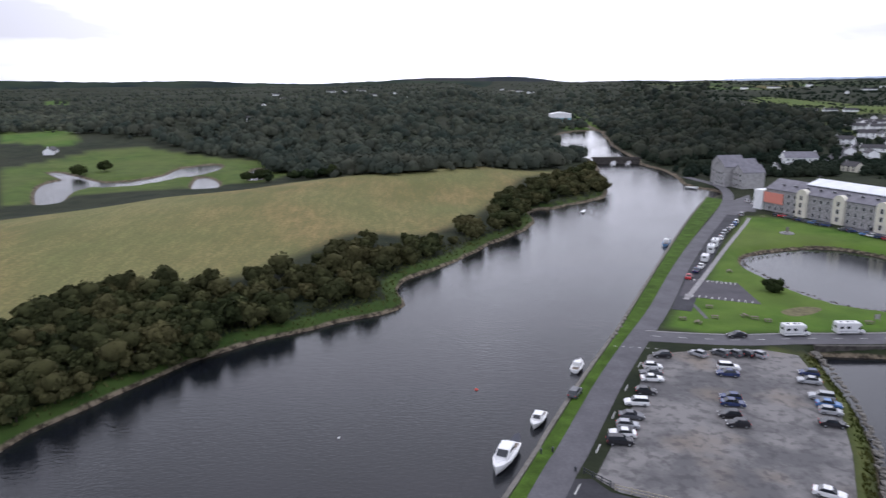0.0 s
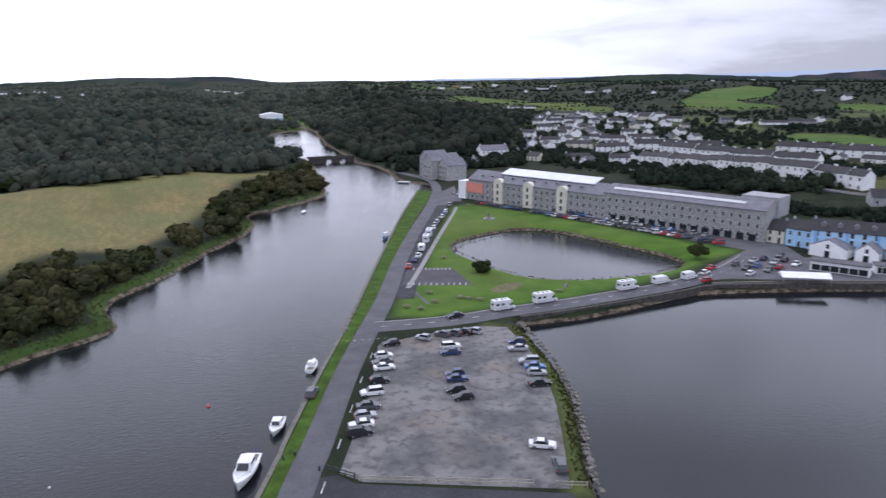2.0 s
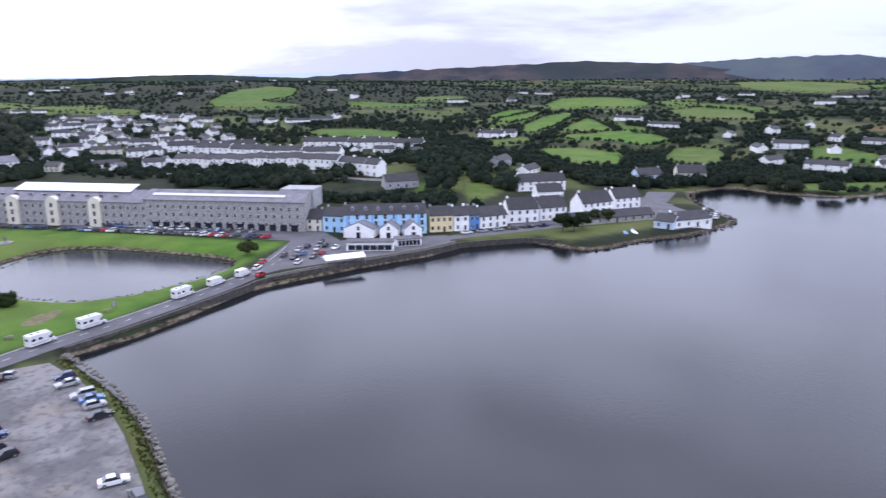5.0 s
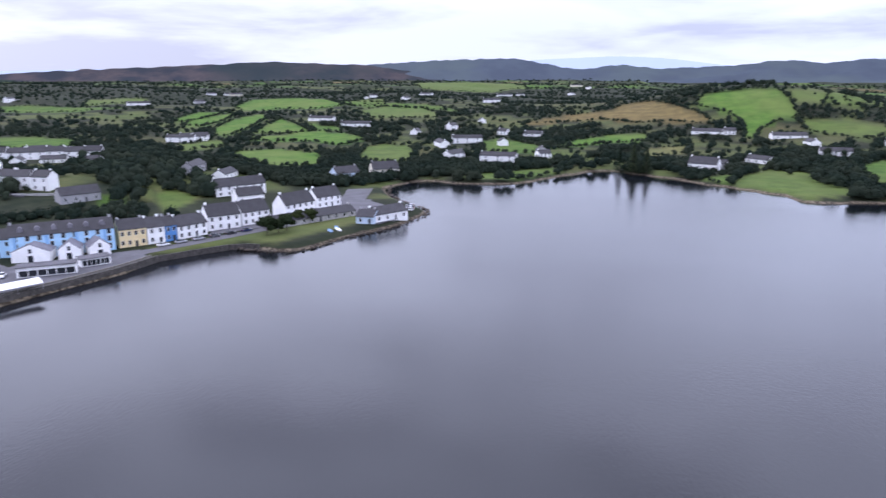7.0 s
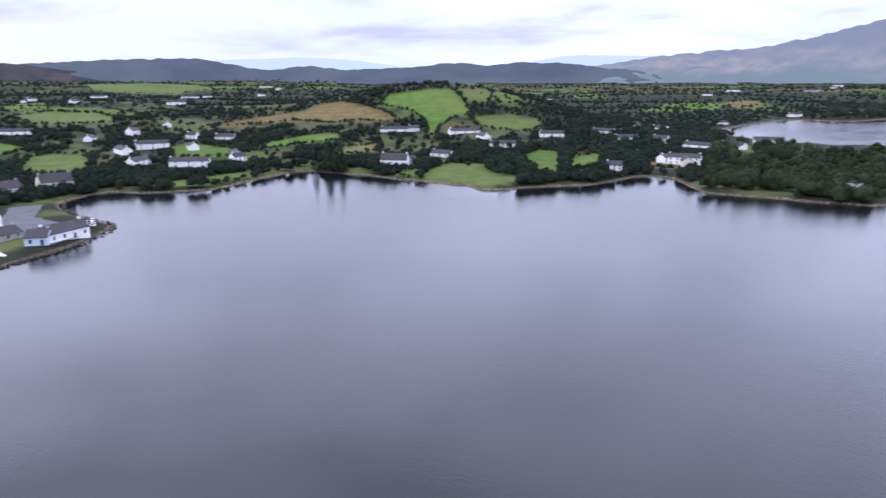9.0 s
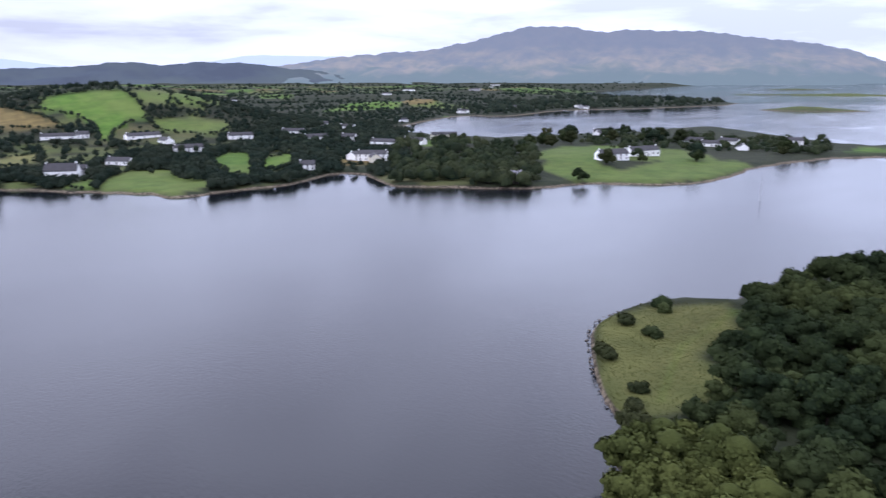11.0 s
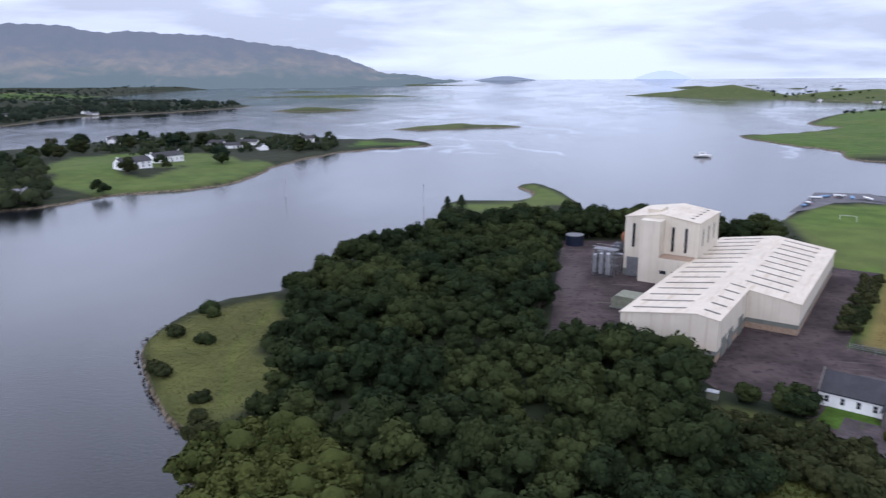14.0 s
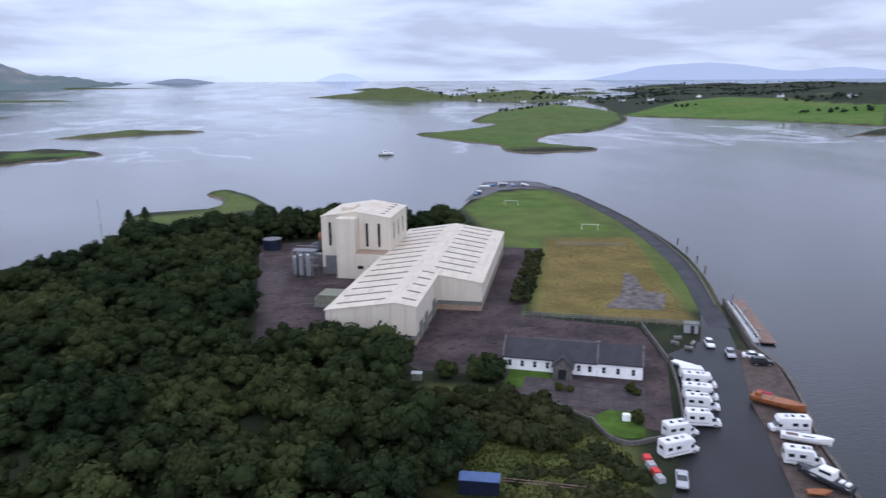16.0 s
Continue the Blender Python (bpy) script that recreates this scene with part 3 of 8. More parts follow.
field((0, 0.72, 0), (-79, -322), (-103, -360), (-137, -368), (-126, -256), (-98, -258), (-82, -256))
field((0.2, 0.8, 0), (-76, -238), (-86, -245), (-94, -253), (-88, -235), (-56, -165), (-54, -166))
field((0.6, 0, 0.8), (-94, -251), (-127, -245), (-96, -149), (-60, -168))
field((0.1, 0.9, 0), (-51, -109), (-57, -111), (-60, -108), (-56, -100), (-51, -103))
field((0.2, 0.8, 0), (-41, -131), (-50, -131), (-44, -125), (-39, -125))
field((0.3, 0.35, 0.1), (-25, -130), (-40, -124), (-44, -106), (-54, -98), (-48, -83), (-28, -88), (-14, -105))
field((0.6, 0.4, 0), (83, 141), (77, 121), (67, 100), (58, 84), (56, 77), (52, 78), (66, 104), (73, 121), (79, 147), (71, 148), (74, 151))
field((0.5, 0.3, 0), (224, 132), (247, 108), (246, 95), (278, 78), (303, 65), (306, 86), (267, 106), (234, 138))
field((0.35, 0.5, 0.05), (-74, -240), (-60, -172), (-66, -163), (-110, -158), (-128, -205), (-142, -275), (-148, -350), (-137, -372), (-103, -362), (-79, -322))
field((0.2, 0.3, 0.18), (72, -136), (56, -130), (59, -116), (64, -104), (58, -90), (64, -96), (86, -114), (80, -130))
field((0, 0.6, 0), (86, -173), (82, -152), (81, -139), (74.5, -124), (67.5, -109), (64.5, -111), (71, -125), (77.5, -140), (79, -153), (82, -174))
field((0.3, 0.55, 0), (345, -386), (372, -420), (400, -478), (384, -530), (330, -545), (285, -520), (262, -491), (290, -440), (313, -400))
# the hedged farmland and shore lawns behind the town and round the bay
field("meadow_green", (894, 478), (992, 490), (1038, 461), (925, 442), (856, 445))
field("meadow_green", (803, 417), (878, 442), (954, 442), (1025, 438), (875, 395), (788, 385))
field("meadow_green", (691, 326), (765, 360), (892, 391), (973, 387), (917, 351), (767, 319), (681, 308))
field("meadow_green", (714, 294), (798, 313), (879, 323), (820, 284), (737, 238), (707, 250))
field("meadow_green", (656, 293), (686, 269), (732, 233), (699, 184), (653, 155), (600, 169), (629, 199), (636, 249))
field("meadow_green", (532, 244), (560, 241), (571, 209), (547, 171), (481, 146), (454, 159), (461, 182), (509, 222))
field("olive", (590, 318), (653, 309), (630, 282), (586, 268), (557, 294))
field("meadow_green", (1156, 505), (1268, 522), (1298, 465), (1297, 392), (1140, 309), (1081, 325), (1130, 403), (1090, 463))
field("olive", (1229, 330), (1203, 258), (1087, 232), (1111, 290))
field("olive", (528, 136), (594, 144), (615, 135), (605, 110), (556, 94), (513, 92), (492, 100), (505, 119))
field("pasture", (557, 515), (629, 546), (655, 517), (645, 450), (597, 410), (553, 409), (545, 458))
field("pasture", (466, 275), (503, 289), (456, 243), (394, 215), (408, 237))
field("olive", (332, 190), (345, 187), (339, 171), (323, 164), (295, 164), (315, 180))
field("pasture", (318, 212), (322, 200), (301, 186), (298, 199))
field("olive", (1051, 709), (1192, 789), (1300, 793), (1310, 731), (1150, 701))
field("pasture", (1044, 846), (1071, 793), (1039, 698), (1018, 611), (958, 665), (987, 792))
field("pasture", (792, 265), (807, 257), (769, 212), (725, 203), (738, 233))
field("pasture", (845, 986), (1252, 1351), (1330, 1308), (1196, 1102), (1095, 1025), (941, 948), (965, 862), (865, 851), (813, 929))
field("olive", (646, 1590), (741, 1551), (652, 1097), (715, 985), (703, 946), (632, 967), (585, 1053), (605, 1336))
field("olive", (2664, 460), (3814, 443), (2855, 93), (2403, 35), (2151, 137), (2233, 244), (2294, 371))
field("olive", (979, 254), (1051, 227), (1023, 167), (939, 129), (863, 122), (859, 167), (874, 203))
field("pasture", (1243, 355), (1137, 262), (1064, 149), (964, 92), (1003, 156), (1084, 282))
field("pasture", (643, 51), (670, 34), (616, -3), (579, -8), (561, 20), (571, 42))
field("meadow_green", (601, -10), (665, -34), (703, -64), (721, -94), (705, -105), (658, -97), (636, -58), (612, -31))
field("pasture", (428, 47), (447, 39), (468, 17), (484, -6), (483, -22), (460, -12), (430, 12), (423, 32))
field("hay", (565, -79), (612, -90), (619, -126), (581, -119), (560, -91))
field("meadow_green", (828, -168), (871, -189), (859, -228), (843, -261), (794, -258), (735, -249), (723, -226), (693, -201), (655, -187), (663, -181), (727, -196), (769, -192))
field("olive", (832, -262), (826, -306), (1718, -736), (813, -367), (769, -317), (779, -276), (766, -258))
field("olive", (723, -247), (725, -288), (707, -313), (672, -308), (644, -276), (664, -248), (691, -239))
field("moor", (794, 27), (871, -25), (892, -81), (927, -113), (900, -138), (819, -159), (773, -170), (728, -174), (762, -142), (779, -102), (821, -68))
field("olive", (422, -110), (461, -126), (486, -147), (479, -173), (438, -167), (401, -172), (385, -156), (374, -136), (398, -126))
field("pasture", (440, -97), (455, -104), (467, -127), (423, -110))
field("pasture", (508, -213), (547, -243), (532, -256), (472, -230), (424, -204), (436, -195), (474, -204))
field("meadow_green", (495, -248), (511, -283), (456, -253), (428, -223), (449, -223))
field("meadow_green", (1060, -650), (1303, -844), (1443, -1033), (1284, -992), (1162, -881), (1041, -698))
field("pasture", (1924, -965), (1846, -1039), (1612, -895), (1672, -855))
field("olive", (1225, -958), (1224, -1040), (1014, -960), (984, -903), (1142, -957))
field("pasture", (877, -753), (856, -824), (798, -742))
field("pasture", (511, -395), (532, -454), (503, -485), (471, -408))
field("moor", (1303, -1002), (1417, -1132), (1257, -1069), (1206, -1017), (1228, -967))
field("moor", (441, -274), (463, -311), (430, -315), (413, -297), (421, -274))
field("pasture", (-454, 812), (-422, 796), (-359, 709), (-336, 667), (-348, 645), (-364, 647))
field("pasture", (211, 1200), (265, 1411), (309, 1420), (227, 1038), (206, 1072))
field("pasture", (148, 898), (177, 980), (206, 952), (190, 869), (158, 870))
field("pasture", (-961, 1756), (-1270, 2459), (-888, 1720), (-853, 1578))
field("olive", (777, 1897), (738, 1640), (733, 1425), (720, 1224), (724, 1083), (679, 1013), (610, 1034), (576, 1116), (646, 1461))
WOOD_LEFT = [(-364, 734), (-359, 846), (-255, 901), (-216, 1518), (29, 2134), (408, 2419), (427, 2056), (314, 1451), (200, 1298), (134, 847), (105, 730), (111, 647), (106, 532), (84, 488), (23, 428), (-26, 389), (-77, 431), (-113, 469), (-130, 524), (-210, 588), (-258, 638)]
WOOD_EDGE = [(-762, 1248), (-609, 1233), (-357, 874), (-352, 708), (-507, 826)]
WOOD_SLOPE = [(440, 2042), (803, 2218), (403, 1038), (488, 980), (384, 681), (339, 592), (299, 551), (267, 558), (216, 507), (206, 545), (158, 500), (145, 529), (154, 644), (204, 922)]
BANK_BUSHES = [(-102, 155), (-99, 174), (-85, 189), (-59, 198), (-42, 227), (-30, 256), (-19, 241), (-5, 254), (8, 284), (19, 279), (27, 344), (45, 381), (98, 480), (92, 400), (83, 375), (59, 354), (42, 335), (32, 291), (14, 267), (-1, 244), (-15, 221), (-22, 209), (-20, 189), (-33, 174), (-49, 161), (-64, 141), (-73, 127), (-77, 114)]
TOWN_TREES = [(282, 366), (307, 290), (318, 238), (278, 250), (248, 322)]
CHURCH_TREES = [(544, 391), (586, 338), (372, 182), (331, 158), (339, 195), (309, 183), (315, 204)]
SLOPE_TREES = [(264, 238), (306, 195), (293, 153), (273, 186), (259, 229)]
POINT_TREES = [(337, -247), (501, -372), (574, -459), (529, -489), (359, -404), (269, -303), (278, -288), (311, -269)]
POINT_TREES_FAR = [(452, -533), (511, -707), (397, -687), (339, -670), (278, -737), (221, -587), (267, -560), (314, -544), (347, -496)]
SHORE_TREES = [(698, -343), (884, -728), (588, -456), (549, -367), (499, -274), (609, -310)]
DARK_HEDGE = [(493, -152), (603, -203), (547, -237), (393, -169), (414, -163)]
FAR_POINT = [(960, -841), (1199, -1419), (1006, -1541), (831, -1606), (841, -1288), (905, -1104), (847, -860)]


# scattered white houses: x, y, length
HOUSE_SPOTS = []
HOUSE_SPOTS += [(-378, 1179, 18), (-358, 1185, 14), (-216, 805, 8), (-517, 2277, 26), (-320, 2094, 24), (-280, 2119, 26), (-244, 2213, 25), (-166, 1751, 17), (-118, 1842, 21), (-76, 1789, 20), (322, 3862, 26), (321, 3381, 26), (329, 3088, 26), (333, 2721, 26), (-374, 1736, 20)]
HOUSE_SPOTS += [(-332, 1365, 13), (-317, 587, 16), (965, -993, 18), (905, -1151, 16), (457, -610, 12), (303, -419, 17), (307, -473, 18), (348, -603, 17), (319, -585, 16), (322, -617, 17), (287, -584, 16), (274, -644, 15), (452, -606, 11), (919, -842, 14), (940, -1183, 17)]
HOUSE_SPOTS += [(2031, -2010, 18), (1864, -1777, 16), (-821, -2011, 10), (-845, -1728, 15), (-889, -1663, 12), (-582, -2146, 14), (-663, -1982, 13), (-919, -1486, 11), (-916, -1213, 10), (-963, -1083, 12)]
HOUSE_SPOTS += [(564, 936, 19), (576, 910, 34), (602, 903, 26), (578, 826, 32), (650, 875, 26), (639, 818, 26), (662, 808, 25), (607, 718, 22), (553, 1327, 23), (472, 1084, 28), (482, 1058, 28), (508, 1048, 23), (530, 1038, 23), (559, 1041, 19), (584, 1034, 19)]
HOUSE_SPOTS += [(921, 2215, 38), (1076, 2366, 40), (1063, 2104, 40), (873, 1562, 14), (1098, 1872, 34), (1208, 1987, 28), (1009, 1489, 29), (1032, 1452, 40), (990, 1229, 31), (1060, 1227, 19), (3868, 4172, 40), (4108, 4039, 40), (3004, 2671, 40), (1211, 1019, 19), (434, 710, 20)]
HOUSE_SPOTS += [(491, 761, 22), (555, 660, 27), (644, 665, 15), (659, 649, 29), (674, 623, 29), (710, 616, 30), (749, 620, 23), (382, 662, 12), (361, 611, 14), (392, 631, 18), (352, 550, 16), (358, 531, 20), (335, 509, 22), (387, 555, 16), (387, 536, 21)]
HOUSE_SPOTS += [(398, 513, 13), (428, 539, 11), (422, 513, 13), (289, 440, 17), (286, 416, 16), (302, 408, 12), (320, 413, 15), (344, 422, 16), (258, 452, 10), (309, 508, 14), (375, 595, 14), (340, 479, 14), (354, 478, 14), (422, 616, 18), (436, 579, 15)]
HOUSE_SPOTS += [(481, 599, 16), (442, 510, 14), (471, 520, 15), (1110, 870, 40), (1075, 627, 35), (1435, 674, 19), (1255, 614, 17), (1502, 656, 33), (1414, 336, 17), (628, 329, 25), (637, 314, 14), (843, 260, 32), (773, 199, 32), (465, 363, 19), (470, 344, 17)]
HOUSE_SPOTS += [(513, 352, 15), (464, 310, 11), (536, 403, 16), (389, 193, 24), (382, 171, 17), (647, 323, 26), (1238, 604, 15), (1498, 646, 26), (1444, 332, 14), (1163, 211, 17), (1528, 239, 29), (701, 116, 17), (603, 77, 22), (626, 61, 25), (527, 58, 21)]
HOUSE_SPOTS += [(811, 59, 16), (1711, 80, 38), (1724, 44, 19), (1137, 73, 27), (2444, -123, 40), (1686, -77, 29), (2112, -143, 24), (689, 5, 16), (738, 85, 15), (539, -6, 11), (698, 35, 8), (509, 28, 24), (566, -7, 9), (617, 26, 8), (690, -156, 28)]
HOUSE_SPOTS += [(683, -173, 10), (492, -113, 22), (523, -152, 16), (654, -216, 30), (623, -227, 16), (565, -220, 22), (614, -288, 21), (623, -345, 23), (579, -347, 23), (415, -240, 9), (713, -466, 19), (563, -369, 15), (519, -379, 31), (508, -402, 21), (427, -307, 23)]
HOUSE_SPOTS += [(443, -300, 11), (743, -450, 17), (800, -616, 19), (925, -842, 22), (963, -1020, 27), (913, -1157, 26), (535, -464, 25), (1632, -744, 28), (1520, -1123, 21), (1958, -1540, 40), (1653, -1556, 36), (2805, -2795, 40)]


# ---- the ground sheet, the water and the far hills ----
def sheet(name, verts, rows, cols, material, wrap=False, smooth=True):
    """A quad sheet of rows x cols vertices."""
    i = np.arange(rows - 1)[:, None] * cols
    j = np.arange(cols if wrap else cols - 1)[None, :]
    k = (j + 1) % cols
    quads = np.stack([i + j, i + k, i + cols + k, i + cols + j], -1).reshape(-1, 4)
    me = bpy.data.meshes.new(name)
    me.vertices.add(len(verts))
    me.vertices.foreach_set("co", np.asarray(verts, np.float32).ravel())
    me.loops.add(quads.size)
    me.loops.foreach_set("vertex_index", quads.ravel().astype(np.int32))
    me.polygons.add(len(quads))
    me.polygons.foreach_set("loop_start", np.arange(0, quads.size, 4, dtype=np.int32))
    me.update(calc_edges=True)
    me.materials.append(material)
    if smooth:
        me.shade_smooth()
    return me


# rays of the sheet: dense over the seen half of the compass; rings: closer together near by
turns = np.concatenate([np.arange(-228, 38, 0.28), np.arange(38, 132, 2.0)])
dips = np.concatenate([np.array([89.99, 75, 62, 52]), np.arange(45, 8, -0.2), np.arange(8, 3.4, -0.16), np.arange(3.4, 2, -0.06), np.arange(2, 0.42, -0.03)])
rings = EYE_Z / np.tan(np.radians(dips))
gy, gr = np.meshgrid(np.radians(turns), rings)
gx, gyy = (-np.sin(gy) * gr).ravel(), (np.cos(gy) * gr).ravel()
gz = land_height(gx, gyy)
cover = np.zeros((len(gx), 4), np.float32)
cover[:, 3] = 1
meadow_line = smooth_line(MEADOW_FIELD, 3)
cover[:, 0] = step_up(-4, 6, inside_by(meadow_line, gx, gyy))
for k, (tone, line) in enumerate(FIELDS):
    w = step_up(-2, 3, inside_by(np.array(line, float), gx, gyy))
    for ch in range(3):
        cover[:, ch] = np.maximum(cover[:, ch], w * tone[ch])
for (mx, my), a, b, turn, top in ISLES:
    r = isle_reach(gx, gyy, mx, my, a, b, turn)
    cover[r < 1, 1] = 0.3
    cover[r < 1, 0] = 0.3
bank_in = inside_by(LEFT_LAND, gx, gyy)
wet_bank = (bank_in > 0) & (bank_in < 5.5) & (gr.ravel() < 420)
cover[wet_bank, 1] = 0.38
# rough open ground between the thickets behind the bay
def thicket(x, y):
    """Above zero where trees crowd together."""
    return wave(x, y, 170, 31) + 0.7 * wave(x, y, 60, 32)


open_rough = (gr.ravel() > 360) & (gr.ravel() < 1250) & (gx > 300) & (gyy > -330) & (cover[:, :3].sum(1) < 0.05)
clear = step_up(0.15, 0.55, -thicket(gx, gyy)) * open_rough
cover[:, 0] = np.maximum(cover[:, 0], clear * 0.35)
cover[:, 1] = np.maximum(cover[:, 1], clear * (0.22 + 0.2 * wave(gx, gyy, 220, 34)).clip(0.05, 0.6))
# hedged farmland inland: cells of pasture, hay and rough ground
farm_rs = np.random.RandomState(17)
seeds = []
for i in range(-12, 30):
    for j in range(-24, 34):
        sx, sy = (i + farm_rs.uniform(-0.42, 0.42)) * 125 + 350, (j + farm_rs.uniform(-0.42, 0.42)) * 105
        seeds.append((sx, sy))
seeds = np.array(seeds)
tones = farm_rs.choice([0, 1, 2, 3], len(seeds), p=[0.56, 0.26, 0.11, 0.07])
shade = farm_rs.uniform(0.45, 1.0, len(seeds))


def farm_cell(x, y):
    """The nearest field of a place and how far its hedge is."""
    x, y = x + wave(x, y, 160, 51) * 14, y + wave(x, y, 170, 52) * 14
    d1, d2, who = np.full(x.shape, 1e9), np.full(x.shape, 1e9), np.zeros(x.shape, int)
    for k, (sx, sy) in enumerate(seeds):
        d = np.hypot(x - sx, (y - sy))
        nearer = d < d1
        d2 = np.where(nearer, d1, np.minimum(d2, d))
        who = np.where(nearer, k, who)
        d1 = np.where(nearer, d, d1)
    return who, (d2 - d1) / 2


farm = np.where((gr.ravel() > 2300) & (gr.ravel() < 6000) & (gx > 250) & (gx > 0.27 * gyy) & ((gyy > -520) | (gx > 640) & (gyy > -2600)) & ((gx > 330) | (gyy > 900)))[0]
who, hedge_gap = farm_cell(gx[farm], gyy[farm])
open_field = step_up(3, 9, hedge_gap) * shade[who]
free = cover[farm, :3].sum(1) < 0.05
for ch in range(3):
    share = {0: 0.0, 1: 0.0, 2: 0.55, 3: 0.3} if ch == 0 else {0: 0.12, 1: 0.95, 2: 0.35, 3: 0.0} if ch == 1 else {0: 0.0, 1: 0.0, 2: 0.0, 3: 0.6}
    lut = np.array([share[k] for k in range(4)])
    cover[farm, ch] = np.where(free, open_field * lut[tones[who]], cover[farm, ch])
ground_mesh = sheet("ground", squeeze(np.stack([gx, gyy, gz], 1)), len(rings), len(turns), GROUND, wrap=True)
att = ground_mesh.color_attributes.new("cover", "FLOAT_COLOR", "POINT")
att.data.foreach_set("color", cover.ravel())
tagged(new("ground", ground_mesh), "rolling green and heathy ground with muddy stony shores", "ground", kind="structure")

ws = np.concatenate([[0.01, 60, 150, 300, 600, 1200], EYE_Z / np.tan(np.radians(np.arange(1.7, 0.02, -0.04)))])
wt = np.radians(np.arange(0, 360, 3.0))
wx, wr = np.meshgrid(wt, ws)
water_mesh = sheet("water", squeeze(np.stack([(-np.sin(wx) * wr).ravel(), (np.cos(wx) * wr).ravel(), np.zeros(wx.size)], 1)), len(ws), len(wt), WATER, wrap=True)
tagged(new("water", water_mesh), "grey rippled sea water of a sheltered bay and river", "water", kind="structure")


def hill_range(name, label, profile, near, far, material, seed, rough=1.0):
    """A far ridge: its crest is given as compass turn and height angle in degrees."""
    prof = np.array(sorted(profile), float)
    t = np.arange(prof[0, 0], prof[-1, 0], 0.12)
    crest = np.interp(t, prof[:, 0], prof[:, 1])
    for _ in range(3):
        crest = np.convolve(np.pad(crest, 4, "edge"), np.ones(9) / 9, "valid")
    rows = 26
    verts = []
    for i in range(rows):
        u = i / (rows - 1)
        r = near + (far - near) * u
        top = EYE_Z + far * np.tan(np.radians(crest))
        x, y = -np.sin(np.radians(t)) * r, np.cos(np.radians(t)) * r
        z = -20 + (top + 20) * (u ** 1.25)
        z = z + wave(x * 1.0, y * 1.0, 300, seed) * 9 * rough * u * (1 - u) * 4 + wave(x, y, 90, seed + 1) * 3.0 * rough * u
        verts.append(np.stack([x, y, z], 1))
    back = verts[-1] * np.array([1.05, 1.05, 0]) - np.array([0, 0, 30])
    verts.append(back)
    me = sheet(name, np.vstack(verts), rows + 1, len(t), material)
    return tagged(new(name, me), label, "hills", kind="structure")


# distance haze is put into these hill colours and their emission
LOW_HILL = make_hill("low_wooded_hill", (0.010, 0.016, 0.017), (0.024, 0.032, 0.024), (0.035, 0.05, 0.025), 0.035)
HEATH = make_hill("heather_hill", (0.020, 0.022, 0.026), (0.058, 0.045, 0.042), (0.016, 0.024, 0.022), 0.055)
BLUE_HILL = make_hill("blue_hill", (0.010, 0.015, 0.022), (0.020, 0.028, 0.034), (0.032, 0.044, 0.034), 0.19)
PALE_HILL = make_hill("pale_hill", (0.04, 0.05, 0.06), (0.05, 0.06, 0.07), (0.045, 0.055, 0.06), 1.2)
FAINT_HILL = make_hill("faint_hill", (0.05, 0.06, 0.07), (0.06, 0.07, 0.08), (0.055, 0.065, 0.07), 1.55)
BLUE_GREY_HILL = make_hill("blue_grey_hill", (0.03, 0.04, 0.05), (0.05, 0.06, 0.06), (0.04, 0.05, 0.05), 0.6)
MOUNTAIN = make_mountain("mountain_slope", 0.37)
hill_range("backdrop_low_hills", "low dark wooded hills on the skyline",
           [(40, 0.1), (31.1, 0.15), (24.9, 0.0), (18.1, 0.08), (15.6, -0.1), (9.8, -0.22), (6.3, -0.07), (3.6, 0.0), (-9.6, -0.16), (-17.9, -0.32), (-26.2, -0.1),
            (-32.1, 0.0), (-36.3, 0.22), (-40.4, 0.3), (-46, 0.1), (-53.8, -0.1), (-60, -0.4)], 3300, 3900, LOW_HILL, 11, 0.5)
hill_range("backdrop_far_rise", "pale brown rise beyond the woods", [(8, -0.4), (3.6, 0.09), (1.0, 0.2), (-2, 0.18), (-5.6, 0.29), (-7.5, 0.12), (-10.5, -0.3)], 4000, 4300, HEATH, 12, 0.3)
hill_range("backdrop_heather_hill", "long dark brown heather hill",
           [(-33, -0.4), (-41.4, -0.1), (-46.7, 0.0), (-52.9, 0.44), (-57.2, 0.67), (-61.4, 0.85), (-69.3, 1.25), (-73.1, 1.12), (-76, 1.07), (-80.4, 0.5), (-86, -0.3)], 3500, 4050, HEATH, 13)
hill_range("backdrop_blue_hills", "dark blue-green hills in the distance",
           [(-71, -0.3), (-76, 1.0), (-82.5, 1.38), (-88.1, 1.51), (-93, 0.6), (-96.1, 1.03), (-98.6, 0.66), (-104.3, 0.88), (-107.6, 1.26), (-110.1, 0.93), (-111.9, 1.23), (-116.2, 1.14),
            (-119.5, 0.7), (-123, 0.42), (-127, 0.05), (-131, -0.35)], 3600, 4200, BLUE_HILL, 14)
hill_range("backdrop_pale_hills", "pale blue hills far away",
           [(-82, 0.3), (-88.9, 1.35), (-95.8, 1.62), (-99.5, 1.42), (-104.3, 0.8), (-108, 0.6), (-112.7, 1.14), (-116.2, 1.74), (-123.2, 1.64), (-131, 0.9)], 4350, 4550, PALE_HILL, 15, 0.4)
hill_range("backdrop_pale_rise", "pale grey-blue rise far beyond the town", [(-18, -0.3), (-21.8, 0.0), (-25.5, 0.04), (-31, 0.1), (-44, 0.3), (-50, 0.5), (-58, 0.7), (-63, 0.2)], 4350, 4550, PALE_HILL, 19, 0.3)
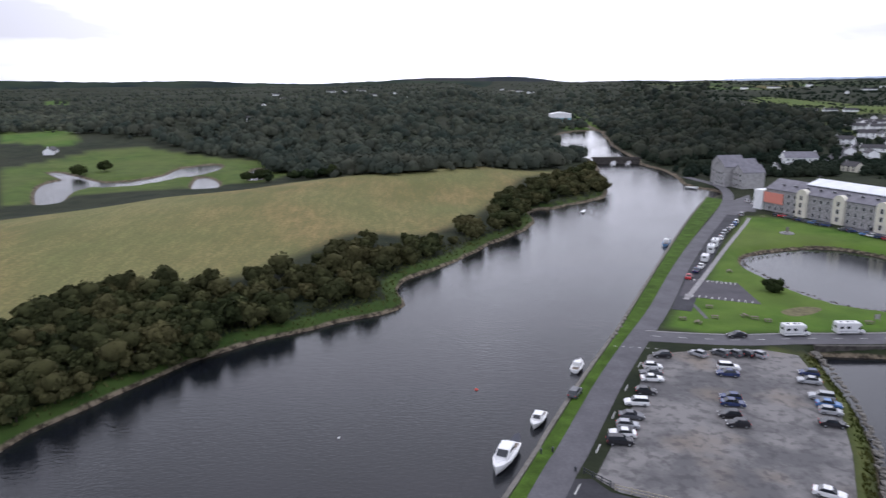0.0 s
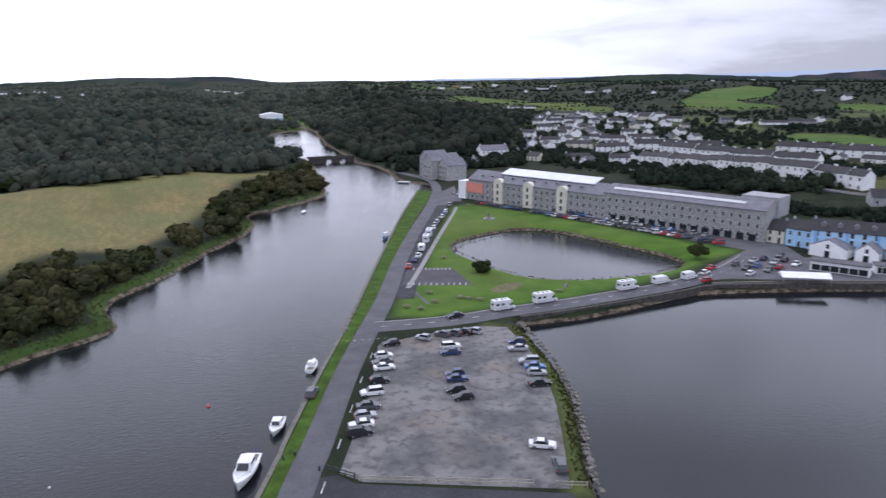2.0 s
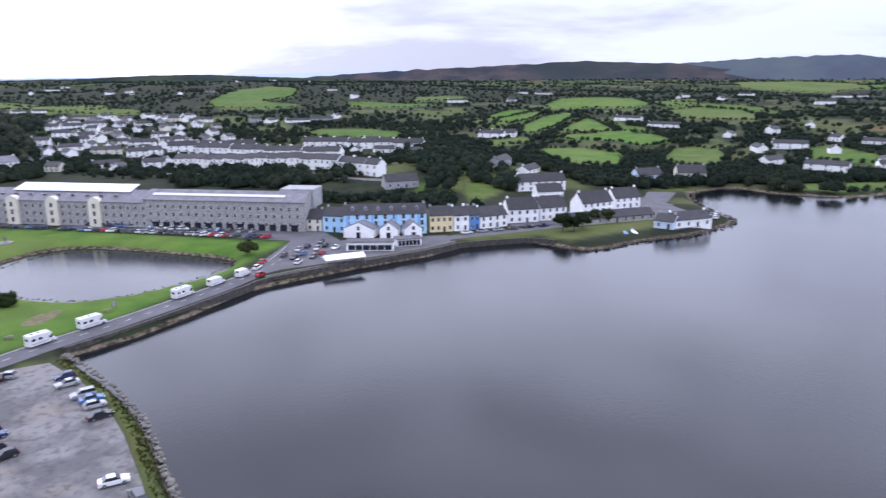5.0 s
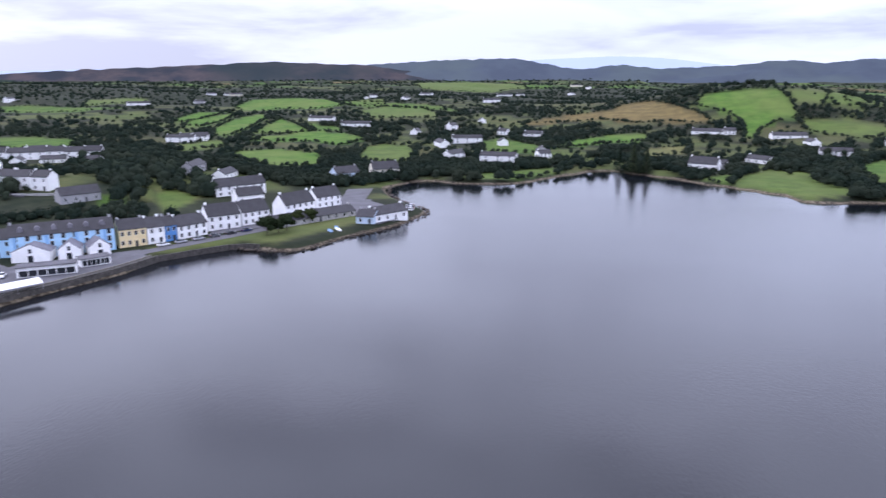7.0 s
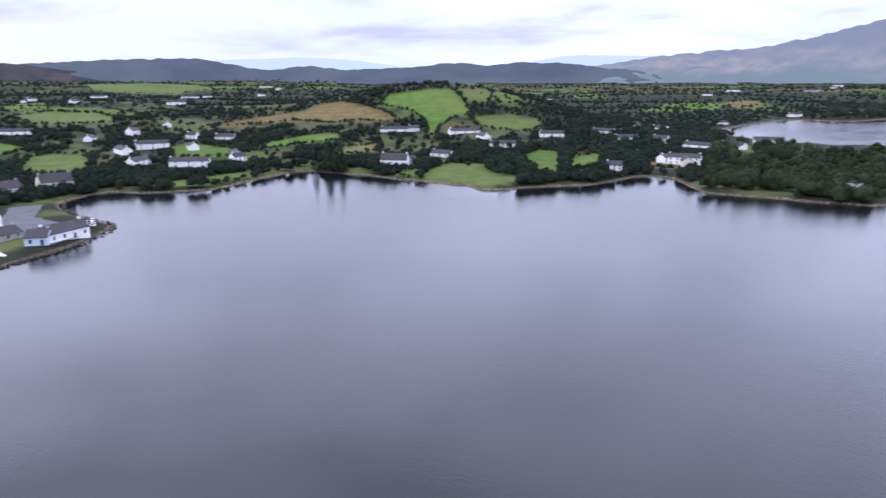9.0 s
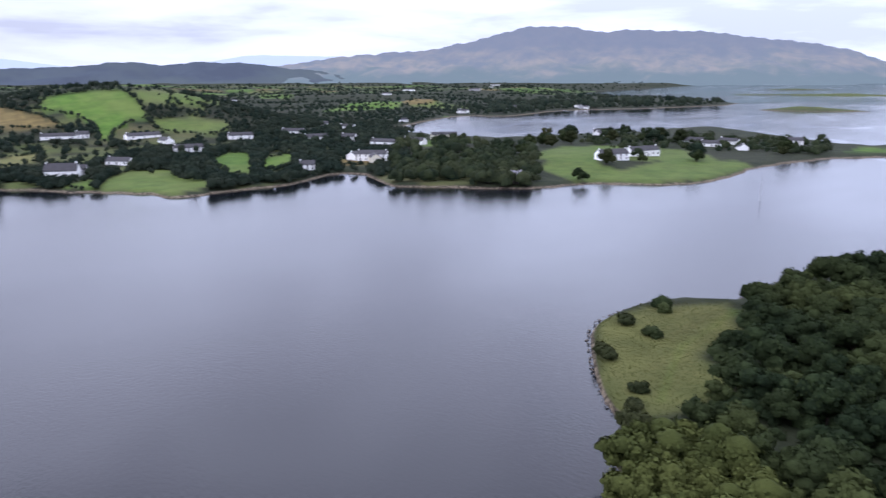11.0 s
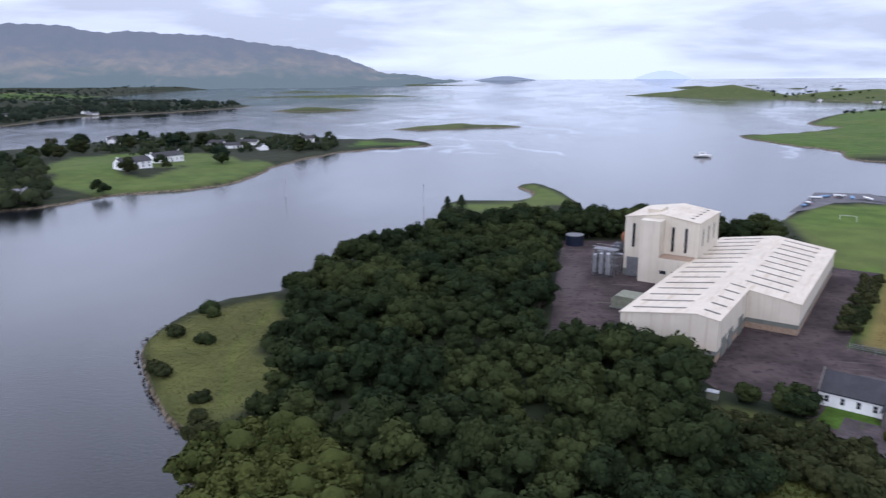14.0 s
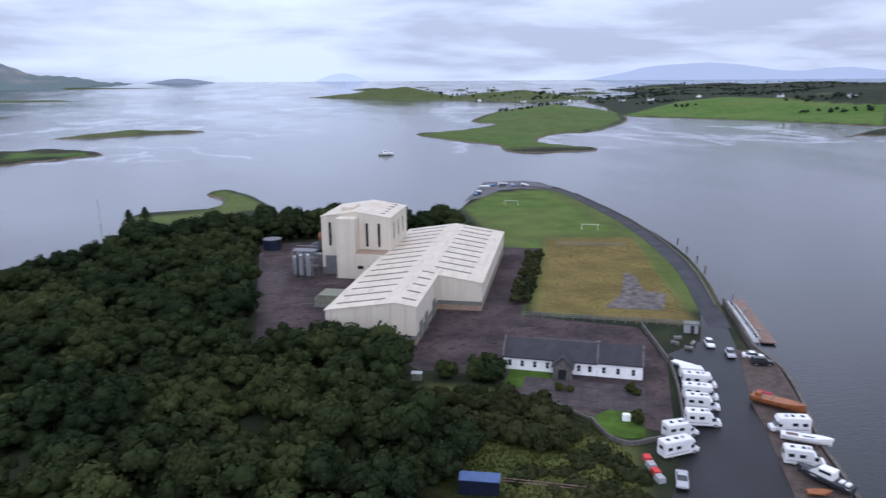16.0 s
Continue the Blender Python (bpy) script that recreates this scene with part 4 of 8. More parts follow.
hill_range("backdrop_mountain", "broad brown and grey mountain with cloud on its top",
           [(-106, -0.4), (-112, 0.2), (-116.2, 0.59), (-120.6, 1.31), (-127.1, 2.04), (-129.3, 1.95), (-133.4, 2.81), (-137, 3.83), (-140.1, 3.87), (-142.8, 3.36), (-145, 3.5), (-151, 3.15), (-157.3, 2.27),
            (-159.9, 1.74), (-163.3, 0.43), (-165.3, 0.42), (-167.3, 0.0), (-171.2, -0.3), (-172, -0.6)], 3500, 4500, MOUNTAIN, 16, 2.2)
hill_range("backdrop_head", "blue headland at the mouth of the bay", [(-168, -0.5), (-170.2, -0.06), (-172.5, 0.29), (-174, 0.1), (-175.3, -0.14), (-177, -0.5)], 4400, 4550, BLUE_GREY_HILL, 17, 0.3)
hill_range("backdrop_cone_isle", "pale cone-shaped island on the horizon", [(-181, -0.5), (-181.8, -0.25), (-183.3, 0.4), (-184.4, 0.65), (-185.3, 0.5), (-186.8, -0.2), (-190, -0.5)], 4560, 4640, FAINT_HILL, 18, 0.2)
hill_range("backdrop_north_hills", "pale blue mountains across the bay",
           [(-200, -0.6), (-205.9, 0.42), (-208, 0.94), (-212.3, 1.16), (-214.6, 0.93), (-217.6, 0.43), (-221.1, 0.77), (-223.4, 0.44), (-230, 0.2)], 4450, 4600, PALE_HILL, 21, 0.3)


from mathutils.geometry import tessellate_polygon


# ---- helpers for things and their parts ----
def thing(name, x, y, z, turn=0.0, label="", category="", group="", kind=""):
    """An Empty at the base of a thing; turn in degrees from +x."""
    ob = new(name)
    ob.empty_display_size = 0.3
    ob.matrix_world = pose(x, y, z, 0, 0, turn)
    return tagged(ob, label, category, group, kind)


def finish(bm, name, *materials):
    me = bpy.data.meshes.new(name)
    bm.to_mesh(me)
    bm.free()
    for m in materials:
        me.materials.append(m)
    return me


def part(name, shape, material=None, parent=None, label="", at=None):
    """One mesh object under a thing or a part; shape is a bmesh or a mesh that is shared."""
    me = finish(shape, name, material) if isinstance(shape, bmesh.types.BMesh) else shape
    ob = new(name, me)
    if parent:
        ob.parent = parent
    if at is not None:
        ob.matrix_basis = at
    return tagged(ob, label)


def block(x0, x1, y0, y1, z0, z1, bm=None, bevel=0.0, mat=0):
    """A box between limits, added to bm; edges may be rounded."""
    bm = bm or bmesh.new()
    v = [bm.verts.new((x, y, z)) for z in (z0, z1) for x, y in ((x0, y0), (x1, y0), (x1, y1), (x0, y1))]
    fs = [bm.faces.new([v[i] for i in f]) for f in ((3, 2, 1, 0), (4, 5, 6, 7), (0, 1, 5, 4), (1, 2, 6, 5), (2, 3, 7, 6), (3, 0, 4, 7))]
    for f in fs:
        f.material_index = mat
    if bevel:
        es = {e for f in fs for e in f.edges}
        bmesh.ops.bevel(bm, geom=list(es), offset=bevel, segments=2, affect="EDGES")
    return bm


def prism(outline, a, b, axis="y", bm=None, mat=0):
    """An outline pushed along an axis from a to b. axis y: outline in x,z; axis x: in y,z; axis z: in x,y."""
    bm = bm or bmesh.new()
    put = {"y": lambda p, s: (p[0], s, p[1]), "x": lambda p, s: (s, p[0], p[1]), "z": lambda p, s: (p[0], p[1], s)}[axis]
    lo, hi = [bm.verts.new(put(p, a)) for p in outline], [bm.verts.new(put(p, b)) for p in outline]
    fs = [bm.faces.new(lo), bm.faces.new(hi[::-1])]
    n = len(outline)
    for i in range(n):
        fs.append(bm.faces.new((lo[(i + 1) % n], lo[i], hi[i], hi[(i + 1) % n])))
    for f in fs:
        f.material_index = mat
    bmesh.ops.recalc_face_normals(bm, faces=fs)
    return bm


def tube(p, q, r, sides=6, bm=None, r2=None):
    """A rod from p to q."""
    bm = bm or bmesh.new()
    p, q = Vector(p), Vector(q)
    turn = (q - p).to_track_quat("Z", "Y").to_matrix()
    rings_ = []
    for c, rad in ((p, r), (q, r if r2 is None else r2)):
        rings_.append([bm.verts.new(c + turn @ Vector((rad * math.cos(k * 6.2832 / sides), rad * math.sin(k * 6.2832 / sides), 0))) for k in range(sides)])
    for k in range(sides):
        bm.faces.new((rings_[0][k], rings_[0][(k + 1) % sides], rings_[1][(k + 1) % sides], rings_[1][k]))
    bm.faces.new(rings_[0][::-1])
    bm.faces.new(rings_[1])
    return bm


def patch(name, label, outline, z, material, category="", thick=0.12, kind="structure"):
    """A flat paved or planted piece of ground with an edge."""
    bm = bmesh.new()
    lo, hi = [bm.verts.new((*p, z - thick)) for p in outline], [bm.verts.new((*p, z)) for p in outline]
    for a, b, c in tessellate_polygon([[Vector((*p, 0)) for p in outline]]):
        f = bm.faces.new((hi[a], hi[b], hi[c]))
        f.normal_update()
        if f.normal.z < 0:
            f.normal_flip()
    for i in range(len(outline)):
        bm.faces.new((lo[i], lo[i - 1], hi[i - 1], hi[i]))
    return tagged(new(name, finish(bm, name, material)), label, category or name.replace("_", " "), kind=kind)


def strip(name, label, line, width, z, material, category="", thick=0.12, shift=0.0, n=4, kind="structure"):
    """A road, path, kerb or wall of even width along a plan line."""
    c = smooth_line(line, n, False)
    t = np.gradient(c, axis=0)
    t /= np.linalg.norm(t, axis=1)[:, None]
    nrm = np.stack([-t[:, 1], t[:, 0]], 1)
    a, b = c + nrm * (shift - width / 2), c + nrm * (shift + width / 2)
    bm = bmesh.new()
    rows_ = [[bm.verts.new((*p, zz)) for p, zz in ((a[i], z - thick), (a[i], z), (b[i], z), (b[i], z - thick))] for i in range(len(c))]
    for r, s in zip(rows_, rows_[1:]):
        for k in range(4):
            bm.faces.new((r[k], r[(k + 1) % 4], s[(k + 1) % 4], s[k]))
    bm.faces.new(rows_[0][::-1])
    bm.faces.new(rows_[-1])
    bmesh.ops.recalc_face_normals(bm, faces=bm.faces)
    me = finish(bm, name, material)
    return tagged(new(name, me), label, category or name.replace("_", " "), kind=kind) if kind else me


# ---- quays, roads and open ground ----
ROAD_LINE = [(-8, 40), (15.6, 94), (20.8, 105), (27.2, 119.2), (33.9, 133.9), (43.2, 152.5), (57.4, 180), (76.2, 220.5), (98.6, 265), (124.4, 314), (146, 360), (156, 400), (150, 440)]
CAUSEWAY_LINE = [(48, 158.5), (66.7, 155.5), (83.2, 156.1), (99.9, 155.9), (119.1, 157), (140.3, 158.8), (165.6, 165.5), (186, 176)]


def make_car_park():
    n = Nodes("patchy_car_park")
    c = n.mix(n.ramp(n.noise(0.09, 5, rough=0.62), (0.42, 0.0), (0.58, 1.0)), (0.102, 0.10, 0.102), (0.19, 0.183, 0.178))
    c = n.mix(n.ramp(n.noise(0.05, 3), (0.56, 0.0), (0.68, 0.7)), c, (0.20, 0.165, 0.13))
    c = n.mix(n.ramp(n.noise(0.5, 5), (0.5, 0.0), (0.62, 0.6)), c, (0.06, 0.058, 0.06))
    n.bump(n.noise(3, 3), 0.3, 0.04)
    return n.done(c, 0.9, 0, 0.3)


strip("road_1", "grey asphalt quay road beside the river", ROAD_LINE, 5.2, 2.06, STREET, "road")
strip("road_2", "grey asphalt causeway road", CAUSEWAY_LINE, 6.6, 2.064, STREET, "road")
strip("pavement_1", "pale paved strip between parked cars and the pond lawn", [(66.7, 187.1), (79.5, 209.3), (100.7, 247), (126.5, 291.7), (133, 304)], 1.5, 2.12, PAVING, "pavement")
strip("parking_lane", "dark asphalt parking lane along the quay road", ROAD_LINE[6:10], 5.2, 2.054, ASPHALT, "parking lane", shift=-5.4)
patch("sandy_patch", "bare sandy patch worn into the lawn", [tuple(p) for p in smooth_line([(87.6, 175.9), (91.9, 179.0), (96.7, 180.1), (99.5, 178.2), (94.7, 174.0), (89.2, 172.4)], 5)], 2.03, surface("bare_sand", (0.15, 0.135, 0.065), 0.95, 0.4, 1.5, 0.4), "bare ground", 0.05)
strip("path_1", "grey path across the corner of the lawn", [(67.3, 186.7), (67.0, 178), (66.6, 171)], 1.0, 2.05, STREET, "path")
patch("small_lawn", "small bright green lawn with a memorial stone", [tuple(p) for p in smooth_line([(-50.5, -108.2), (-53.9, -110.6), (-57.4, -110.9), (-59.3, -108.5), (-57.6, -102.8), (-55.7, -100), (-52.3, -100.9), (-49.8, -103.6)], 5)], 2.09, VERGE, "lawn")
strip("kerb_1", "pale kerb along the causeway", CAUSEWAY_LINE, 0.5, 2.2, PAVING, "kerb", shift=3.5)
patch("car_park", "patchy grey gravel and asphalt car park", [(23, 97.3), (35.8, 123.4), (45, 147), (55.3, 149), (71.1, 149.7), (77.5, 146), (73.6, 122.5), (65.8, 103.9), (58.4, 89.3), (53.3, 79.7), (25.7, 93.4)],
      2.05, make_car_park())
patch("lower_tarmac", "dark asphalt at the foot of the car park", [(10, 78), (19.2, 97.1), (22.5, 97), (24.4, 93.5), (53, 78.5), (50, 60), (5, 60)], 2.042, ASPHALT, "tarmac")
patch("parking_lot", "dark asphalt parking lot beside the pond lawn", [(74, 208.4), (87.2, 202.6), (85.4, 182.4), (66.2, 190.7)], 2.07, surface("lot_asphalt", (0.075, 0.07, 0.08), 0.9, 0.25, 5), "parking lot")
patch("street_1", "grey street with parked cars before the stone stores", [(121.3, 301.5), (139.1, 320), (147.3, 313.8), (167.9, 264.1), (181.8, 213.6), (191.7, 183.9), (166.6, 172), (145.7, 163), (151.5, 158.9),
      (171.7, 155.9), (201.4, 168), (214, 190), (200.2, 229.3), (180.8, 275.4), (164.4, 325.9), (151.5, 345), (160.3, 368.5), (138.1, 343)], 2.052, STREET, "street")
patch("town_quay", "grey paved town quay before the hotel", [(160, 157.5), (178, 147.5), (206, 135), (221, 131.5), (230, 139), (222, 148), (206, 166), (196, 170), (186, 172), (172, 156.5)], 2.048, STREET, "quay")
patch("apron", "wide dark wet-looking asphalt quay apron", [(-30, -40), (-51.5, -82.7), (-64.7, -101.1), (-79.2, -129.1), (-78.8, -133.1), (-90.4, -138.6), (-101.2, -156), (-108.5, -160.3), (-100.3, -142.1), (-95.3, -131.8), (-90.4, -123),
      (-81.6, -107.2), (-77.8, -97.9), (-68.8, -79), (-44, -30)], 2.05, WET_ASPHALT, "apron")
patch("quay_edge", "stony quay edge with moored and stored boats", [(-44, -30), (-68.8, -79), (-77.8, -97.9), (-81.6, -107.2), (-90.4, -123), (-95.3, -131.8), (-99.6, -131), (-98, -121.4), (-91.6, -107.4), (-82.6, -91), (-77.2, -77.8), (-52, -27)],
      2.12, surface("dark_quay_rubble", (0.085, 0.063, 0.052), 0.95, 0.5, 1.5, 0.5), "quay")
strip("road_3", "grey road along the pier", [(-100, -146), (-106, -160), (-123.5, -205.7), (-138.3, -274.6), (-143.7, -351.7), (-138.5, -371.8), (-126, -385)], 5.5, 2.075, ASPHALT, "road")
patch("yard", "dark stained asphalt factory yard", [(9.5, -158), (11, -200), (12, -264), (-12.9, -268.2), (-75.5, -240), (-87.2, -235.5), (-56, -166), (-81.1, -150.7), (-76.8, -129.6), (-61.7, -99.8), (-51.7, -108.5),
      (-42.8, -119), (-36, -131.8), (-24.1, -137.2), (-18.4, -148)], 2.046, YARD)
patch("broken_slab", "cracked pale concrete slab in the dry grass", [(-79.7, -166.9), (-89.8, -177.7), (-101, -198.8), (-102, -193.1), (-97.3, -178.8), (-102.1, -174.8), (-93.7, -161.2)], 2.05, surface("broken_concrete", (0.15, 0.135, 0.13), 0.95, 0.7, 2.5, 0.4), "slab")
# stone quay and causeway walls standing in the water
strip("quay_wall_1", "grey stone river quay wall", [(-52, -26), (-32, 8), (10.6, 96.2), (16.4, 109.1), (24.5, 126.9), (31.7, 142.1), (39.4, 157.9), (45.7, 171.3), (58.2, 199), (83.6, 254.6), (109.6, 310), (137.6, 366)], 0.8, 1.98, PALE_STONE, "quay wall", 4.5, n=2)
strip("quay_wall_2", "grey stone pier wall", [(-52, -26), (-78, -77.6), (-83.2, -90.8), (-92.2, -107.2), (-98.6, -121), (-101, -134), (-108, -150), (-115, -167)], 0.6, 2.14, QUAY_STONE, "quay wall", 4.5, n=2)
strip("causeway_wall", "dark stone causeway wall rising from the bay", [(84, 151.5), (100, 151), (119, 152), (140.3, 153.5), (150, 154), (177, 144), (205, 132), (222, 128)], 0.9, 2.25, SEA_WALL, "sea wall", 5.5, n=2)
strip("parapet", "low grey stone parapet beside the town quay", [(150, 155.2), (178, 145.4), (206, 133.4), (221, 130)], 0.5, 2.6, PALE_STONE, "parapet", 1.2, n=2)
patch("verge_1", "mown green grass verge along the river quay", [(-49.6, -26), (-31.2, 8), (11.2, 96), (17, 108.9), (25.1, 126.7), (32.3, 141.9), (40, 157.7), (46.3, 171.1), (58.8, 198.8), (84.2, 254.4), (110.2, 309.7), (136, 362), (140.5, 352),
      (128.8, 329), (110.2, 294.1), (87.8, 250.6), (68.6, 210.7), (51.1, 173.5), (44.1, 160.2), (37.3, 146.9), (31.5, 135), (24.6, 120.3), (16.8, 101.3), (13.2, 95.1), (-11, 41), (-27, 6), (-44, -28)], 2.03, VERGE, "verge", 1.2)
strip("road_4", "grey quay street before the town houses", [(200, 146), (222, 138), (241, 126), (258, 115), (275, 105), (292, 96), (315, 88), (345, 84)], 6.0, 2.07, STREET, "street")
strip("sea_wall_2", "dark stone sea wall along the town quay", [(221, 128.5), (241, 111), (243, 100)], 0.6, 2.1, SEA_WALL, "sea wall", 4.0, n=2)
# paint on the roads
line_bar = finish(block(-1.0, 1.0, -0.06, 0.06, 0, 0.008), "paint_dash", PAINT_LINE)


def dashes(name, label, line, every, z, shift=0.0, long=1.0):
    c = smooth_line(line, 12, False)
    s = np.concatenate([[0], np.cumsum(np.hypot(*np.diff(c, axis=0).T))])
    ob = thing(name, 0, 0, 0, 0, label, "road marking", kind="structure")
    for d in np.arange(2, s[-1] - 2, every):
        p = np.array([np.interp(d, s, c[:, i]) for i in (0, 1)])
        q = np.array([np.interp(d + 0.5, s, c[:, i]) for i in (0, 1)])
        t = (q - p) / np.linalg.norm(q - p)
        o = part("paint_dash", line_bar, None, ob)
        o.matrix_basis = pose(p[0] - t[1] * shift, p[1] + t[0] * shift, z, 0, 0, math.degrees(math.atan2(t[1], t[0]))) @ Matrix.Diagonal((long, 1.6, 1, 1))
    return ob


dashes("road_marking_1", "white dashes along the causeway road", CAUSEWAY_LINE, 6, 2.07, 0.3)
dashes("road_marking_2", "worn white dashes beside the car park", ROAD_LINE[1:6], 13, 2.07, -3.6, 1.6)
dashes("road_marking_3", "white give-way dashes at the junction", [(37, 152.5), (50, 150)], 1.8, 2.075, 0, 0.35)
bays = thing("bay_marking", 0, 0, 0, 0, "white painted bay lines in the parking lot", "road marking", kind="structure")
for k in range(11):
    for a, b in (((74, 207.4), (86.8, 201.8)), ((67.3, 191.4), (84.6, 184))):
        u = (k + 0.5) / 11
        o = part("paint_bar", line_bar, None, bays)
        o.matrix_basis = pose(a[0] + (b[0] - a[0]) * u, a[1] + (b[1] - a[1]) * u, 2.075, 0, 0, 66) @ Matrix.Diagonal((1.2, 2.2, 1, 1))
# rough stones: the rock bank of the car park and the pond's edge
rock_meshes, shore_meshes = [], []
for k in range(5):
    bm = bmesh.new()
    bmesh.ops.create_icosphere(bm, subdivisions=1, radius=0.5)
    for v in bm.verts:
        v.co *= 0.75 + 0.5 * random.random()
        v.co.z *= 0.7
    rock_meshes.append(finish(bm, "stone", PALE_STONE))
    brown = rock_meshes[-1].copy()
    brown.materials[0] = SHORE_STONE
    shore_meshes.append(brown)


def stone_row(name, label, line, count, low, high, z, spread, closed=False, meshes=rock_meshes):
    ob = thing(name, 0, 0, 0, 0, label, "stone edge", kind="structure")
    c = smooth_line(line, 10, closed)
    rs = random.Random(len(name) * 7 + count)
    for k in range(count):
        p = c[int(k / count * (len(c) - 1))]
        s = rs.uniform(low, high)
        o = part("stone", rs.choice(meshes), None, ob)
        o.matrix_basis = pose(p[0] + rs.uniform(-spread, spread), p[1] + rs.uniform(-spread, spread), z + rs.uniform(-0.2, 0.2), 0, 0, rs.uniform(0, 360)) @ Matrix.Diagonal((s * 1.3, s, s, 1))


stone_row("rock_bank", "pale boulders along the car park shore", CAR_PARK_SHORE[2:9], 290, 0.4, 0.95, 1.3, 0.55)
stone_row("pond_edge", "grey stones set round the pond", POND, 190, 0.35, 0.8, 1.15, 0.6, True, shore_meshes)
stone_row("town_shore_edge", "grey rubble bank along the town shore", TOWN_SHORE[1:9], 230, 0.5, 1.3, 0.55, 1.0, False, shore_meshes)
stone_row("wood_shore_edge", "brown stones on the wooded shore", WOOD_SHORE, 220, 0.2, 0.7, 0.3, 0.5, False, shore_meshes)
# bridge over the river
bridge = thing("bridge", 128, 530, 0, 0, "low dark stone bridge across the river", "bridge")
deck_bm = prism([(-16, 0), (-16, 3.6), (18, 3.6), (18, 0), (13, 0), (12, 2), (10, 2.6), (8, 2), (7, 0), (2, 0), (1, 2), (-1, 2.6), (-3, 2), (-4, 0)], -3, 3)
part("arch_wall", deck_bm, SEA_WALL, bridge)
part("deck", block(-17, 19, -3.2, 3.2, 3.62, 3.9), QUAY_STONE, bridge)
for s in (-3.1, 3.1):
    part("parapet", block(-17, 19, s - 0.25, s + 0.25, 3.91, 4.7), SEA_WALL, bridge)


# ---- buildings ----
def window_mesh(w, h, name="window"):
    bm = block(-w / 2, w / 2, -0.05, 0.05, 0, h, mat=0)
    block(-w / 2 + 0.09, w / 2 - 0.09, -0.062, -0.05, 0.09, h / 2 - 0.03, bm, mat=1)
    block(-w / 2 + 0.09, w / 2 - 0.09, -0.062, -0.05, h / 2 + 0.03, h - 0.09, bm, mat=1)
    return finish(bm, name, FRAME, PANE)


WINDOW = window_mesh(1.1, 1.5)
TALL_WINDOW = window_mesh(1.3, 2.0)
SMALL_WINDOW = window_mesh(0.8, 1.35)
WIDE_WINDOW = window_mesh(1.9, 1.3)
bm = block(-0.5, 0.5, -0.06, 0.05, 0, 2.1)
block(-0.3, 0.3, -0.075, -0.06, 1.2, 1.9, bm)
DOOR = finish(bm, "door", DARK_METAL)


def gabled(ob, length, depth, eave, ridge, wall, roof, cols=0, floors=2, chimneys=1, over=0.3, window=None, door=True, back=True, base=-1.5):
    """Walls, roof, chimneys, windows and a door on the -y front of a house that runs along x."""
    h = length / 2
    part("wall", prism([(0, base), (depth, base), (depth, eave), (depth / 2, ridge), (0, eave)], -h, h, "x"), wall, ob)
    k = (ridge - eave) / (depth / 2)
    t = 0.18
    out = [(-over, eave - over * k), (depth / 2, ridge), (depth + over, eave - over * k), (depth + over, eave - over * k + t), (depth / 2, ridge + t * 1.3), (-over, eave - over * k + t)]
    slope = [(p[0], p[1] + 0.02) for p in out]
    part("roof", prism(slope, -h - 0.15, h + 0.15, "x"), roof, ob)
    for c in range(chimneys):
        x = (-h + 0.8) if c == 0 else (h - 0.8) if c == 1 else 0
        part("chimney", block(x - 0.4, x + 0.4, depth / 2 - 0.35, depth / 2 + 0.35, ridge - 0.6, ridge + 0.9), wall if wall in (WHITE_WALL, STONE_WALL) else GREY_WALL, ob)
    if cols:
        window = window or WINDOW
        for f in range(floors):
            for c in range(cols):
                x = -h + length * (c + 0.5) / cols
                if door and f == 0 and c == cols // 2:
                    part("door", DOOR, None, ob, at=pose(x, 0, 0.05))
                    continue
                part("window", window, None, ob, at=pose(x, 0, eave * (f + 0.28) / floors))
                if back:
                    part("window", window, None, ob, at=pose(x, depth, eave * (f + 0.28) / floors, 0, 0, 180))
    return ob


def face_turn(p, q):
    """Turn of a front that runs from p to q with the viewer's side on its right-hand (-y) side."""
    return math.degrees(math.atan2(q[1] - p[1], q[0] - p[0]))


def front_at(p, q):
    return (p[0] + q[0]) / 2, (p[1] + q[1]) / 2, math.hypot(q[0] - p[0], q[1] - p[1]), face_turn(p, q)


# the long stone stores on the quay: left range with the cream gables, right range
STORE_P, STORE_Q = (148.5, 324.0), (206.6, 190.0)
x, y, length, turn = front_at(STORE_P, STORE_Q)
stores = thing("stone_stores", x, y, 2.0, turn, "long four-storey grey stone quay stores under blue-grey slate", "building")
split = 5.0
for a, b, eave, ridge in ((-length / 2, split, 10.2, 14.0), (split, length / 2, 11.6, 14.6)):
    part("wall", prism([(0, -2), (15, -2), (15, eave), (7.5, ridge), (0, eave)], a, b, "x"), STONE_WALL, stores)
    k = (ridge - eave) / 7.5
    part("roof", prism([(-0.4, eave - 0.4 * k), (7.5, ridge + 0.02), (15.4, eave - 0.4 * k), (15.4, eave - 0.4 * k + 0.25), (7.5, ridge + 0.3), (-0.4, eave - 0.4 * k + 0.25)], a + 0.02, b - 0.02, "x"), SLATE, stores)
part("roof_light", prism([(5.0, 13.5), (12.5, 15.6), (12.5, 15.9), (5.0, 13.8)], -56, -3, "x"), surface("white_roof_glazing", (0.72, 0.74, 0.77), 0.4, 0.15, 4), stores, "long white glazed roof light")
part("roof_light", prism([(2.6, 13.05), (4.0, 13.75), (4.0, 13.9), (2.6, 13.2)], 8, 64, "x"), FRAME, stores, "pale strip of roof glazing")
part("plant_room", block(60, 74, 8.5, 20, 8, 15.6, bevel=0.1), GREY_WALL, stores, "grey flat-topped plant room")
